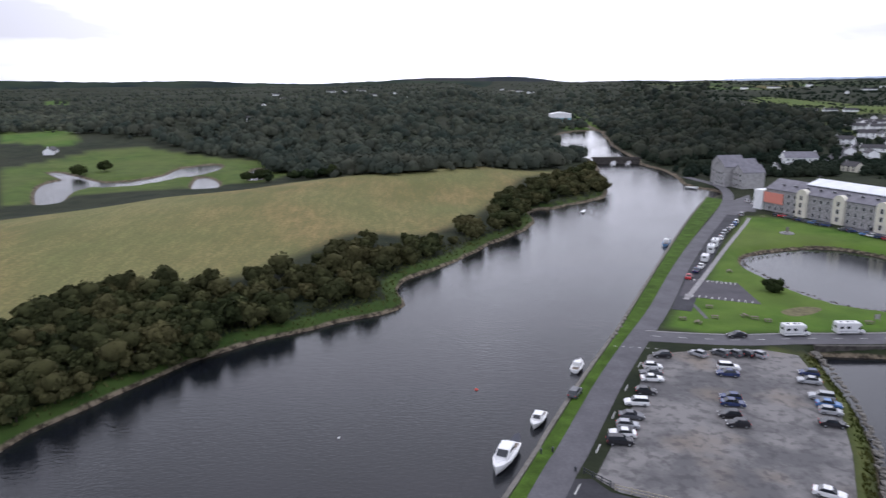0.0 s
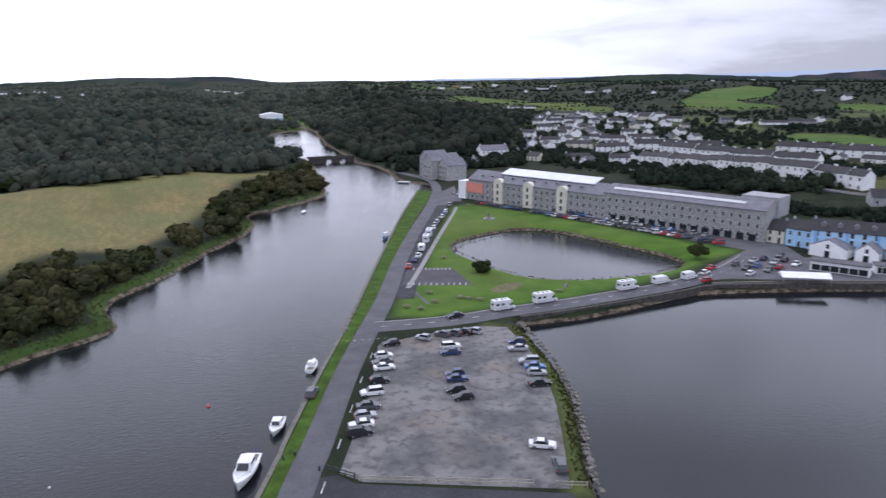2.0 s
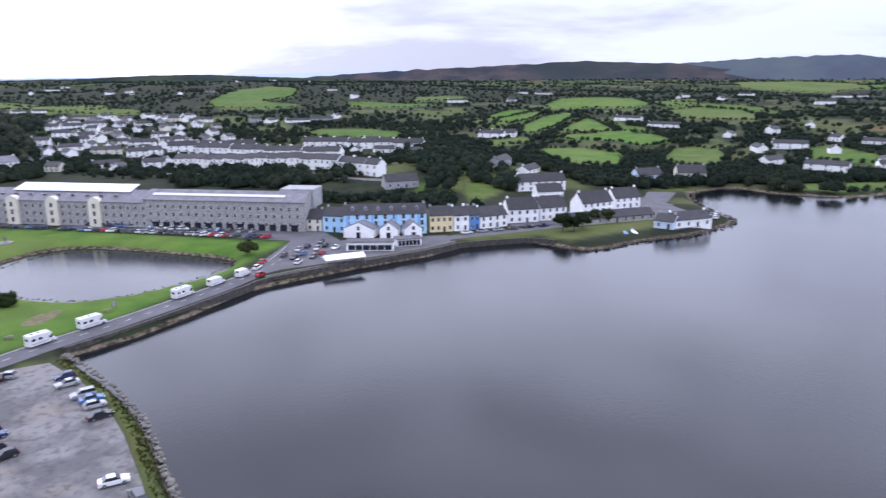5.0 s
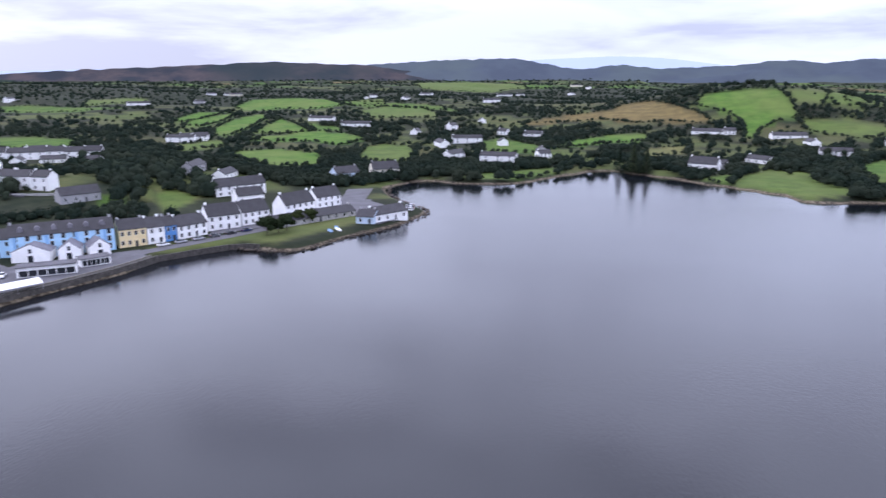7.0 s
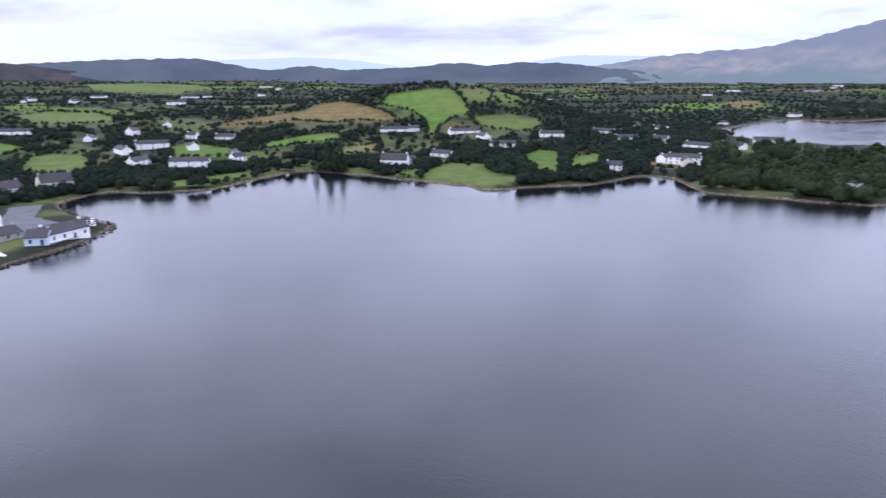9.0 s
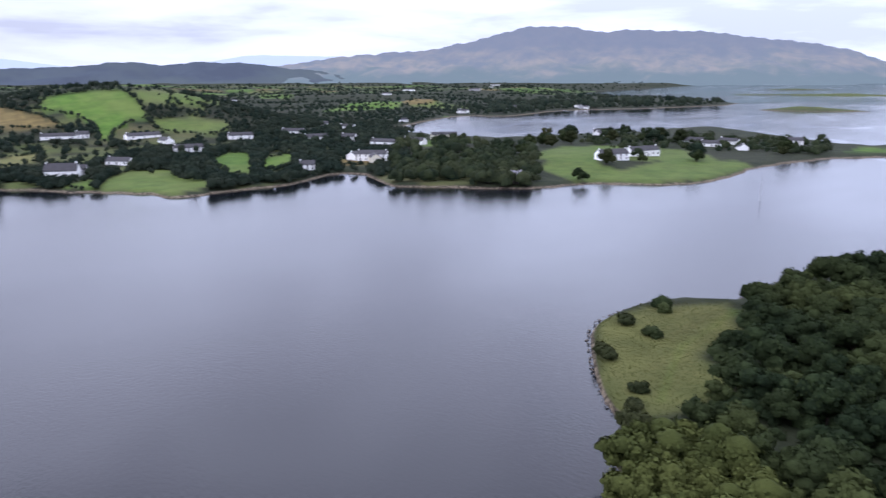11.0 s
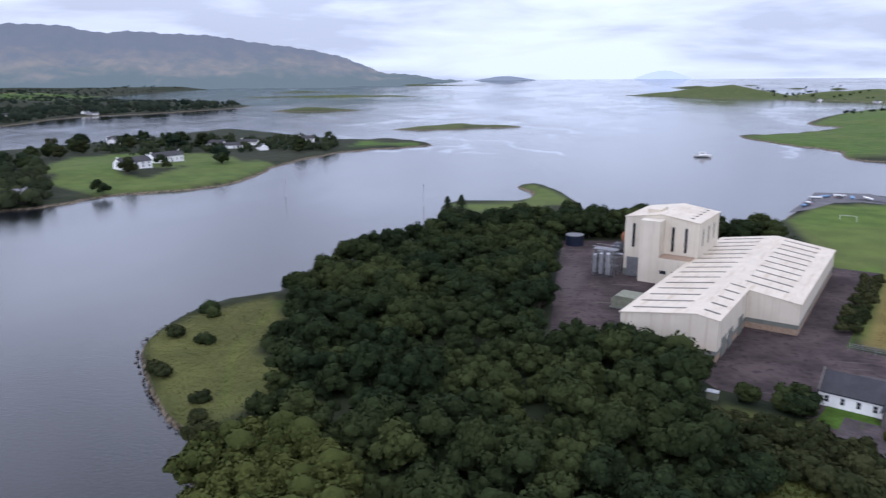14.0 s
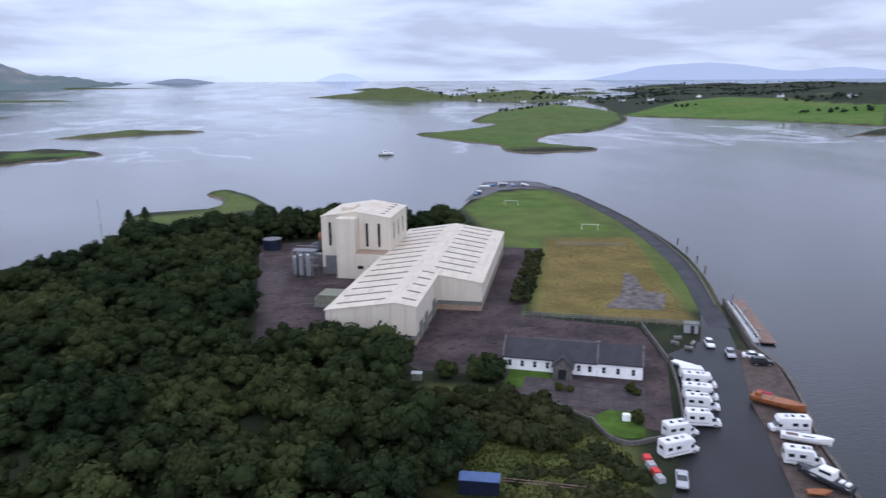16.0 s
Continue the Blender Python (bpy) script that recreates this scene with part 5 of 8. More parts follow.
for f in range(3):
    for c in range(44):
        xw = -length / 2 + 3 + (length - 6) * c / 43
        if any(abs(xw - g) < 3 for g in (-53, -35, -16)):
            continue
        part("window", WINDOW, None, stores, at=pose(xw, 0, 1.0 + 3.1 * f + (0.9 if xw > split else 0)))
for c in range(10):
    part("roof_window", WIDE_WINDOW, None, stores, at=pose(-66 + c * 6.4, 3.6, 12.1, 62, 0, 0))
for c in range(14):
    xw = 10 + c * 4.5
    part("shop_front", block(xw - 1.4, xw + 1.4, -0.12, 0.05, -0.3, 2.6), PANE, stores)
for g in (-53, -35, -16):
    bay = [(-2.6, -1)] + [(2.6, -1)] + [(2.6 * math.cos(a), 9.6 + 2.6 * math.sin(a)) for a in np.linspace(0, math.pi, 9)]
    o = part("gable_bay", prism([(px + g, pz) for px, pz in bay], -1.2, 1.5), CREAM_WALL, stores, "cream rendered round-headed bay")
    for f in range(3):
        part("window", TALL_WINDOW, None, o, at=pose(g, -1.2, 1.2 + 3.2 * f))
part("banner", block(-73.5, -63, -0.55, -0.3, 3.8, 8.6), ORANGE_SIGN, stores, "large orange-red banner on the end wall")
part("end_wall", block(-79, -74, -0.8, 6, -1, 9, bevel=0.05), WHITE_WALL, stores, "white rendered end wall")

# hotel and terrace along the town quay
x, y, length, turn = front_at((209.3, 172.9), (228.9, 147.5))
hotel = gabled(thing("blue_hotel", x, y, 2.0, turn, "sky-blue three-storey hotel under grey slate", "hotel"), length, 9, 8.0, 11.2, BLUE_WALL, DARK_SLATE, 9, 3, 2, window=TALL_WINDOW)
for g in (-14.5, -5, 4, 13):
    part("pilaster", block(g - 0.5, g + 0.5, -0.25, 0, 0, 8), MID_BLUE_WALL, hotel)
for c in range(6):
    part("dormer", prism([(-0.8, 9), (0.8, 9), (0.8, 10.1), (0, 10.8), (-0.8, 10.1)], 1.2, 4), SLATE, hotel, at=pose(-12.5 + c * 5, 0, 0))
TERRACE = [((208.3, 191.3), (211, 185.4), 4.9, 8.0, CREAM_WALL, 2, "cream"), ((210.6, 184.4), (213.5, 175.4), 6.4, 9.2, BLUE_WALL, 3, "sky-blue"), ((230.8, 147.2), (237.2, 140.4), 6.6, 9.6, YELLOW_WALL, 4, "yellow"),
           ((237.5, 140.1), (242.6, 136.2), 6.2, 9.2, WHITE_WALL, 2, "white"), ((242.8, 136), (246.2, 133.4), 6.0, 9.0, DEEP_BLUE_WALL, 2, "deep blue"), ((246.4, 133.2), (257.4, 126.6), 5.0, 8.2, WHITE_WALL, 4, "white"),
           ((262.4, 128.7), (272, 119.2), 5.8, 10.0, WHITE_WALL, 4, "white"), ((274, 119.3), (284, 111.6), 5.6, 9.8, WHITE_WALL, 4, "white"), ((294.8, 108.4), (310, 100), 5.2, 9.6, WHITE_WALL, 5, "white"),
           ((317.5, 101.3), (329, 93), 5.0, 9.0, WHITE_WALL, 4, "white")]
for p, q, eave, ridge, wall, cols, word in TERRACE:
    x, y, length, turn = front_at(p, q)
    gabled(thing("quay_house", x, y, 2.0, turn, word + " rendered quayside house with a dark slate roof", "house", "houses along the town quay"), length, 8.5, eave, ridge, wall, DARK_SLATE, cols, 2, 2)


def gable_front(ob, width, depth, eave, ridge, wall, roof):
    """A small building with its gable to the street."""
    h = width / 2
    part("wall", prism([(-h, -1), (h, -1), (h, eave), (0, ridge), (-h, eave)], 0, depth), wall, ob)
    k = (ridge - eave) / h
    part("roof", prism([(-h - 0.3, eave - 0.3 * k + 0.03), (0, ridge + 0.03), (h + 0.3, eave - 0.3 * k + 0.03), (h + 0.3, eave - 0.3 * k + 0.2), (0, ridge + 0.25), (-h - 0.3, eave - 0.3 * k + 0.2)], 0.12, depth), roof, ob)
    part("glass_door", block(-0.8, 0.8, -0.06, 0.02, 0, 2.2), PANE, ob)
    part("window", WINDOW, None, ob, at=pose(0, 0, eave - 0.4))


for p, q in (((206.4, 170.6), (210.3, 159.6)), ((212.4, 158.0), (215.4, 152.0)), ((217.4, 149.8), (221.9, 145.1))):
    x, y, length, turn = front_at(p, q)
    gable_front(thing("quay_bar", x, y, 2.0, turn, "small white gabled bar front on the quay", "building", "bar fronts before the hotel"), length, 9, 3.4, 5.9, WHITE_WALL, SLATE)
for p, q, tall in (((189.7, 155.8), (198.4, 141.8), 3.2), ((204.0, 144.3), (210.8, 138.1), 2.6)):
    x, y, length, turn = front_at(p, q)
    terrace_bar = thing("terrace_bar", x, y, 2.0, turn, "low white flat-roofed bar with a dark glazed front", "building", "bars on the quay terrace")
    part("wall", block(-length / 2, length / 2, 0, 5, -1, tall, bevel=0.05), WHITE_WALL, terrace_bar)
    for k in range(6):
        w = (length - 1) / 6
        part("glass_front", block(-length / 2 + 0.5 + k * w + 0.12, -length / 2 + 0.5 + (k + 1) * w - 0.12, -0.08, -0.01, 0.3, 2.1), PANE, terrace_bar)
    part("flat_roof", block(-length / 2 - 0.3, length / 2 + 0.3, -0.7, 5.3, tall + 0.02, tall + 0.22), STREET, terrace_bar, "grey felt roof")
tent = thing("marquee", 176.2, 146, 2.05, -33, "low white canvas marquee on the town quay", "tent")
part("canopy", prism([(-2.8, 2.0), (2.8, 2.0), (0, 3.2)], -6.8, 6.8, "x"), TENT, tent)
for a in (-6.5, 0, 6.5):
    for b in (-2.7, 2.7):
        part("pole", tube((a, b, 0), (a, b, 2.05), 0.06), STEEL, tent)

for p, q, eave, ridge, wall, word in (((333, 157.6), (352.4, 139.5), 5, 8.6, WHITE_WALL, "white"), ((396, 113.7), (407.4, 103.2), 5.6, 9, PALE_BLUE_WALL, "pale blue"), ((413.6, 96.6), (421.5, 82.5), 6.4, 10.4, CREAM_WALL, "cream"),
                                      ((319, 140.6), (328.2, 130.9), 4.2, 7.5, WHITE_WALL, "white"), ((269.2, 104.4), (302.4, 78.9), 2.4, 4.6, STONE_WALL, "grey stone"), ((285.0, 74.4), (284.4, 66.6), 3.0, 5.4, PALE_BLUE_WALL, "pale blue"),
                                      ((286.7, 66.7), (301.8, 55.4), 3.4, 6.0, WHITE_WALL, "white"), ((304, -408), (296, -430), 4.6, 7.6, WHITE_WALL, "white"), ((309, -452), (302, -478), 4.4, 7.2, WHITE_WALL, "white"),
                                      ((489, -99), (479.3, -115.4), 4.2, 8.4, WHITE_WALL, "white"), ((437.9, -295), (423, -311), 5, 7.4, WHITE_WALL, "white")):
    x, y, length, turn = front_at(p, q)
    gabled(thing("shore_house", x, y, on_land(x, y), turn, word + " house with a dark slate roof near the shore", "house", "houses near the shore"), length, 8.5, eave, ridge, wall, DARK_SLATE, max(2, int(length / 4)), 2 if eave > 4.5 else 1, 2)

patch("shore_street", "grey paved street and yards among the shore houses", [(255.6, 125.8), (275.6, 107.3), (311.3, 90.6), (302.9, 77.2), (284.7, 65.3), (303.1, 55.7), (322.7, 65.0), (344.9, 84.8), (381.0, 89.2), (374.6, 112.0), (348.2, 119.5), (305.7, 116.0), (264.4, 127.6)], 2.08, STREET, "street")
def lane(name, label, line, width, material):
    """A street laid over rising ground."""
    c = smooth_line(line, 8, False)
    t = np.gradient(c, axis=0)
    t /= np.linalg.norm(t, axis=1)[:, None]
    nrm = np.stack([-t[:, 1], t[:, 0]], 1) * width / 2
    z = land_height(c[:, 0], c[:, 1]) + 0.35
    bm = bmesh.new()
    rows_ = [[bm.verts.new((*p, zz)) for p, zz in ((c[i] - nrm[i], z[i] - 1), (c[i] - nrm[i], z[i]), (c[i] + nrm[i], z[i]), (c[i] + nrm[i], z[i] - 1))] for i in range(len(c))]
    for r, q in zip(rows_, rows_[1:]):
        for k in range(3):
            bm.faces.new((r[k], r[k + 1], q[k + 1], q[k]))
    bmesh.ops.recalc_face_normals(bm, faces=bm.faces)
    return tagged(new(name, finish(bm, name, material)), label, "street", kind="structure")


lane("street_2", "grey street climbing through the town", [(225, 431), (266, 491), (307, 546), (345, 597), (404, 679), (521, 851)], 11, STREET)
lane("street_3", "grey street before the hill terraces", [(305, 410), (306, 330), (307, 240)], 6, STREET)
# rows of white houses up the hill
HILL_ROWS = [((314, 404), (316, 236), 18, 6.2, 9.0), ((376, 457), (399, 332), 12, 6.4, 9.6), ((376, 490), (427, 443), 6, 5.0, 8.4), ((467, 427), (506, 329), 8, 5.2, 8.6)]
for p, q, n, eave, ridge in HILL_ROWS:
    step = (np.array(q) - np.array(p)) / n
    turn = math.degrees(math.atan2(step[1], step[0]))
    length = float(np.hypot(*step))
    for k in range(n):
        c = np.array(p) + step * (k + 0.5)
        side = np.array([-step[1], step[0]]) / length * (0.8 if k % 2 else 0)
        z = on_land(*c)
        gabled(thing("terrace_house", c[0] + side[0], c[1] + side[1], z, turn, "white rendered terrace house with a dark slate roof", "house", "white terraces on the hill"), length + 0.02 * (k % 2), 8, eave + 0.3 * (k % 3), ridge + 0.3 * (k % 3),
               WHITE_WALL, DARK_SLATE, 2, 2, 1 + k % 2, back=False)

# scattered houses of the town and the far shore
HOUSE_RS = random.Random(4)
HOUSE_KINDS = {}
far_spots = list(HOUSE_SPOTS)
TOWN_AREA = [(497, 900), (660, 860), (560, 640), (527, 579), (420, 500), (350, 444), (330, 480), (298, 537), (350, 640)]
for _ in range(4000):
    tx, ty = HOUSE_RS.uniform(280, 760), HOUSE_RS.uniform(440, 1000)
    if len(far_spots) < len(HOUSE_SPOTS) + 42 and inside_by(np.array(TOWN_AREA, float), np.array([tx]), np.array([ty]))[0] > 0 and all((tx - a) ** 2 + (ty - b) ** 2 > 17 ** 2 for a, b, _l in far_spots):
        far_spots.append((tx, ty, HOUSE_RS.choice((8, 10, 14, 18))))
far_z = land_height(np.array([s[0] for s in far_spots]), np.array([s[1] for s in far_spots]))
for (x, y, length), z in zip(far_spots, far_z):
    d = math.hypot(x, y)
    size = min(max(int(length / 4) * 4 + 2, 10), 38)
    wall = HOUSE_RS.choice([WHITE_WALL] * 9 + [CREAM_WALL, GREY_WALL])
    key = (size, wall.name)
    p = squeeze([(x, y, z)])[0]
    turn = math.degrees(math.atan2(y, x)) - 90 + HOUSE_RS.choice((0, 15, -25, 70, 100)) + HOUSE_RS.uniform(-12, 12)
    if key not in HOUSE_KINDS:
        ob = thing("house", *p, turn, {"white_render": "white", "cream_render": "cream", "grey_render": "grey"}[wall.name] + " rendered country house with a dark slate roof", "house", "scattered houses")
        gabled(ob, size, 7.6, 2.8 + (size % 3) * 0.9, 5.2 + (size % 3) * 0.9, wall, DARK_SLATE, 3, 1 + (size % 3 > 0), 1, base=-3, back=False)
        HOUSE_KINDS[key] = ob
    else:
        copy_thing(HOUSE_KINDS[key], pose(*p, 0, 0, turn))

# grey mill block and its neighbours by the river bend
x, y, length, turn = front_at((158, 417), (163.3, 387.6))
mill = thing("mill_block", x, y, 2.0, turn, "pale grey stone mill block with several slate gables", "building")
for k, (off, high, deep, ahead) in enumerate(((-10.5, 14.5, 15, 0), (0, 13.5, 17, -4), (10.5, 11.5, 14, 0.5))):
    part("wall", prism([(off - 5, -1), (off + 5, -1), (off + 5, high - 2.6), (off, high + 1.2), (off - 5, high - 2.6)], ahead, deep), MILL_STONE, mill)
    part("roof", prism([(off - 5.3, high - 2.8), (off, high + 1.23), (off + 5.3, high - 2.8), (off + 5.3, high - 2.55), (off, high + 1.5), (off - 5.3, high - 2.55)], ahead - 0.2, deep + 0.2), SLATE, mill)
    for f in range(3):
        for c in (-2.8, 0, 2.8):
            part("window", WINDOW, None, mill, at=pose(off + c, ahead, 0.8 + f * 2.9))
gabled(thing("white_villa", 242, 480, 3, -3, "large white villa with a grey roof behind the stores", "house"), 22, 10, 6, 9.5, WHITE_WALL, SLATE, 6, 2, 2)
gabled(thing("gable_cottage", 210, 441, 2.2, 60, "small white cottage with its gable to the road", "house"), 9, 7, 4.5, 7.5, WHITE_WALL, DARK_SLATE, 3, 1, 1)
hall = thing("sports_hall", 157, 960, on_land(157, 960), -5, "white hall with a pale teal lower wall", "building")
part("wall", block(-14, 14, 0, 22, -2, 9), surface("pale_teal_cladding", (0.25, 0.48, 0.52), 0.7, 0.15, 4), hall)
part("upper_wall", block(-14.1, 14.1, -0.1, 22.1, 9.01, 14), WHITE_WALL, hall)
part("roof", prism([(-14.6, 14.02), (14.6, 14.02), (0, 16.5)], -0.5, 22.5), WHITE_WALL, hall)
# old chapel shell below the terraces
x, y, length, turn = front_at((298.4, 215.6), (310.6, 206.4))
gabled(thing("old_chapel", x, y, on_land(x, y), turn, "old grey stone chapel with a slate roof", "building"), 18, 8, 4, 7.2, GREY_WALL, DARK_SLATE, 4, 1, 0)
gabled(thing("shore_ruin", 284, -302, on_land(284, -302), 40, "old grey stone tower house on the wooded shore", "building"), 7, 6, 5, 7, LOW_STONE, SLATE, 2, 2, 1)

# factory: frame with u along the front and v away from it
FU = 158.0
factory = thing("factory_shed", -6.3, -158.4, 2.0, FU, "large white metal-clad shed with a low pitched roof", "factory")


def roof_at(u):
    return 7.6 + (2.5 * u / 16.5 if u < 16.5 else 2.5 * (33 - u) / 16.5)


SHED = [(0, 27.5, 21.3), (27.5, 92, 33)]
for v0, v1, wide in SHED:
    part("wall", prism([(0, 2.6), (wide, 2.6), (wide, roof_at(wide)), (16.5, roof_at(16.5)), (0, 7.6)], v0, v1), CLADDING, factory)
    part("plinth_band", block(0.05, wide - 0.05, v0 + 0.05, v1 - 0.05, 1.5, 2.598), PLINTH, factory, "grey-green band")
    part("base_wall", block(0.1, wide - 0.1, v0 + 0.1, v1 - 0.1, -0.5, 1.498), BRICK, factory, "buff brick base")
    part("roof", prism([(-0.3, 7.58), (16.5, 10.12), (wide + 0.3, roof_at(wide + 0.3) + 0.02), (wide + 0.3, roof_at(wide + 0.3) + 0.22), (16.5, 10.34), (-0.3, 7.78)], v0 - 0.2, v1 + 0.2), SHED_ROOF, factory)
light_l = finish(prism([(1.5, 0), (13.5, 0), (13.5, 0.08), (1.5, 0.08)], -0.35, 0.35), "rooflight", SKYLIGHT)
light_r = finish(prism([(0, 0), (10, 0), (10, 0.08), (0, 0.08)], -0.35, 0.35), "rooflight", SKYLIGHT)
slope = math.degrees(math.atan(2.5 / 16.5))
for k in range(15):
    v = 4 + k * 6.0
    part("rooflight", light_l, None, factory, at=pose(0, v, 7.83, 0, -slope, 0))
    if v > 30:
        part("rooflight", light_r, None, factory, at=pose(19.5, v, roof_at(19.5) + 0.24, 0, slope, 0))
    else:
        part("rooflight", light_r, None, factory, at=pose(17.2, v, roof_at(17.2) + 0.24, 0, slope, 0) @ Matrix.Diagonal((0.34, 1, 1, 1)))
for v in (6, 12, 22):
    part("roller_door", block(21.3, 21.42, v - 2, v + 2, 0, 4.4), PLINTH, factory, "grey roller door")
part("red_skip", block(17, 19.4, -2.2, -0.6, -0.02, 1.3, bevel=0.05), RED_PAINT, factory)
tower = thing("factory_tower", -6.3, -158.4, 2.0, FU, "tall white metal-clad production block beside the shed", "factory")
TU0, TU1, TV0, TV1, TH = -20.6, 1.4, 57.5, 80.0, 18.2
part("wall", prism([(TU0, -0.5), (TU1, -0.5), (TU1, TH), ((TU0 + TU1) / 2, TH + 1.6), (TU0, TH)], TV0, TV1), CLADDING, tower)
part("roof", prism([(TU0 - 0.2, TH + 0.02), ((TU0 + TU1) / 2, TH + 1.63), (TU1 + 0.2, TH + 0.02), (TU1 + 0.2, TH + 0.22), ((TU0 + TU1) / 2, TH + 1.85), (TU0 - 0.2, TH + 0.22)], TV0 - 0.2, TV1 + 0.2), SHED_ROOF, tower)
part("plinth_band", block(TU0 - 0.06, TU1 + 0.06, TV0 - 0.06, TV1 + 0.06, -0.5, 2.2), PLINTH, tower, "grey-green band")
part("roof_vent", block(TU0 + 5, TU0 + 9, TV0 + 5, TV0 + 12, TH + 1.0, TH + 2.2, bevel=0.1), SHED_ROOF, tower)
for k in range(5):
    part("rooflight", block(TU0 + 13.5, TU0 + 19.5, TV0 + 3.5 + k * 4, TV0 + 4.0 + k * 4, TH - 0.2, TH + 0.3), SKYLIGHT, tower, at=pose(0, 0, 0.55))
part("stair_bay", block(-14.5, -8.5, TV0 - 4.5, TV0 - 0.02, -0.5, TH + 0.4, bevel=0.05), CLADDING, tower)
part("annex", block(-8.4, 1.0, TV0 - 6, TV0 - 0.02, -0.5, 8.2, bevel=0.05), CLADDING, tower)
part("annex_roof", block(-8.3, 0.9, TV0 - 5.9, TV0 - 0.1, 8.21, 8.3), BRICK, tower, "rust-stained flat roof")
for u in (-17.8, -6.0, -2.2):
    part("slit_window", block(u - 0.4, u + 0.4, TV0 - 0.1, TV0, 9.2, 16.5), PANE, tower)
for v in (62, 68, 74):
    part("slit_window", block(TU1, TU1 + 0.1, v - 0.4, v + 0.4, 11, 16), PLINTH, tower)
part("loading_door", block(-19.6, -15.4, TV0 - 0.12, TV0, 0, 6.0), DULL_STEEL, tower, "grey loading door")
for u in (-6.6, -3.2):
    part("window", block(u - 0.9, u + 0.9, TV0 - 6.1, TV0 - 6, 3.6, 4.6), PANE, tower)
def yard_at(u, v):
    c, s = math.cos(radians(FU)), math.sin(radians(FU))
    return -6.3 + u * c - v * s, -158.4 + u * s + v * c


for u, v, r, h in ((-23.0, 51, 0.75, 7.5), (-25.4, 51.4, 0.75, 7.2), (-27.6, 52, 0.6, 6.4)):
    silo = thing("steel_silo", *yard_at(u, v), 2.05, 0, "slender galvanised steel silo on short legs", "silo", "silos beside the tower")
    part("shell", tube((0, 0, 1.0), (0, 0, h), r, 12), STEEL, silo)
    part("cap", tube((0, 0, h), (0, 0, h + 0.5), r, 12, r2=0.2), STEEL, silo)
    for a in range(4):
        part("leg", tube((r * 0.8 * math.cos(a * 1.571), r * 0.8 * math.sin(a * 1.571), 0), (r * 0.8 * math.cos(a * 1.571), r * 0.8 * math.sin(a * 1.571), 1.1), 0.09), DULL_STEEL, silo)
# open process frame behind the silos, with landings, pipes and rails
rig = thing("process_frame", *yard_at(-25.2, 54.6), 2.05, FU, "open steel process frame with landings and pipes", "steel frame")
for a in (-3.4, 0, 3.4):
    for b in (-1.5, 1.5):
        part("column", block(a - 0.12, a + 0.12, b - 0.12, b + 0.12, 0, 8.2), DULL_STEEL, rig)
for z in (3.0, 5.6, 8.0):
    part("landing", block(-3.7, 3.7, -1.8, 1.8, z, z + 0.12), DULL_STEEL, rig)
    for b in (-1.75, 1.75):
        part("rail", tube((-3.7, b, z + 1.0), (3.7, b, z + 1.0), 0.05), STEEL, rig)
for a in (-2.4, -1.2, 1.1, 2.3):
    part("pipe", tube((a, -0.6, 0), (a, -0.6, 7.4 + 0.4 * a), 0.2, 8), STEEL if a > 0 else DARK_METAL, rig)
part("duct", tube((-3.0, 0.9, 6.8), (5.0, 0.9, 6.8), 0.4, 10), STEEL, rig)
for u, v, z, r, mat, word in ((-23.4, 60.5, 7.2, 2.2, DARK_METAL, "dark grey"), (-22.8, 66, 10.0, 2.0, RUST, "rust-red")):
    vessel = thing("round_vessel", *yard_at(u, v), 2.05, FU, word + " round vessel on a steel frame", "tank", "round vessels by the tower")
    bm = bmesh.new()
    bmesh.ops.create_uvsphere(bm, u_segments=18, v_segments=12, radius=r)
    for vtx in bm.verts:
        vtx.co.z += z
    part("shell", bm, mat, vessel)
    for a, b in ((-1.3, -1.3), (1.3, -1.3), (1.3, 1.3), (-1.3, 1.3)):
        part("leg", tube((a, b, 0), (a, b, z - 0.6), 0.15), DULL_STEEL, vessel)
round_tank = thing("round_tank", 7.4, -257.8, 2.0, 0, "navy round tank with a pale rim", "tank")
part("shell", tube((0, 0, 0), (0, 0, 3.6), 3.2, 24), NAVY, round_tank)
part("rim", tube((0, 0, 3.62), (0, 0, 3.9), 3.3, 24), DULL_STEEL, round_tank)
green_tank = thing("green_container", -11.5, -186, 2.05, FU, "long grey-green steel tank with a rounded top", "tank")
part("shell", prism([(-6, 0), (6, 0), (6, 2.6), (5, 3.4), (-5, 3.4), (-6, 2.6)], -3.2, 3.2), TANK_GREEN, green_tank)
part("base", block(-6.3, 6.3, -3.4, 3.4, -0.02, 0.4), PLINTH, green_tank)

# low white harbour row
x, y, length, turn = front_at((-66.9, -121.6), (-41.6, -134.0))
row = thing("harbour_row", -54.2, -127.8, 2.05, turn, "long low whitewashed row with a slate roof", "building")
row.matrix_world = pose(-54.2, -127.8, 2.05, 0, 0, 153.9)
for a, b, lift, roof in ((-14, 5.2, 0, BLACK_SLATE), (5.3, 14.2, 0.25, BLACK_SLATE)):
    part("wall", prism([(0, -0.5), (7, -0.5), (7, 2.9 + lift), (3.5, 5.5 + lift), (0, 2.9 + lift)], a, b, "x"), WHITE_WALL, row)
    part("roof", prism([(-0.4, 2.62 + lift), (3.5, 5.55 + lift), (7.4, 2.62 + lift), (7.4, 2.85 + lift), (3.5, 5.8 + lift), (-0.4, 2.85 + lift)], a - 0.1, b + 0.1, "x"), roof, row)
part("chimney", block(4.9, 5.6, 3.1, 3.9, 5.0, 6.3), LOW_STONE, row)
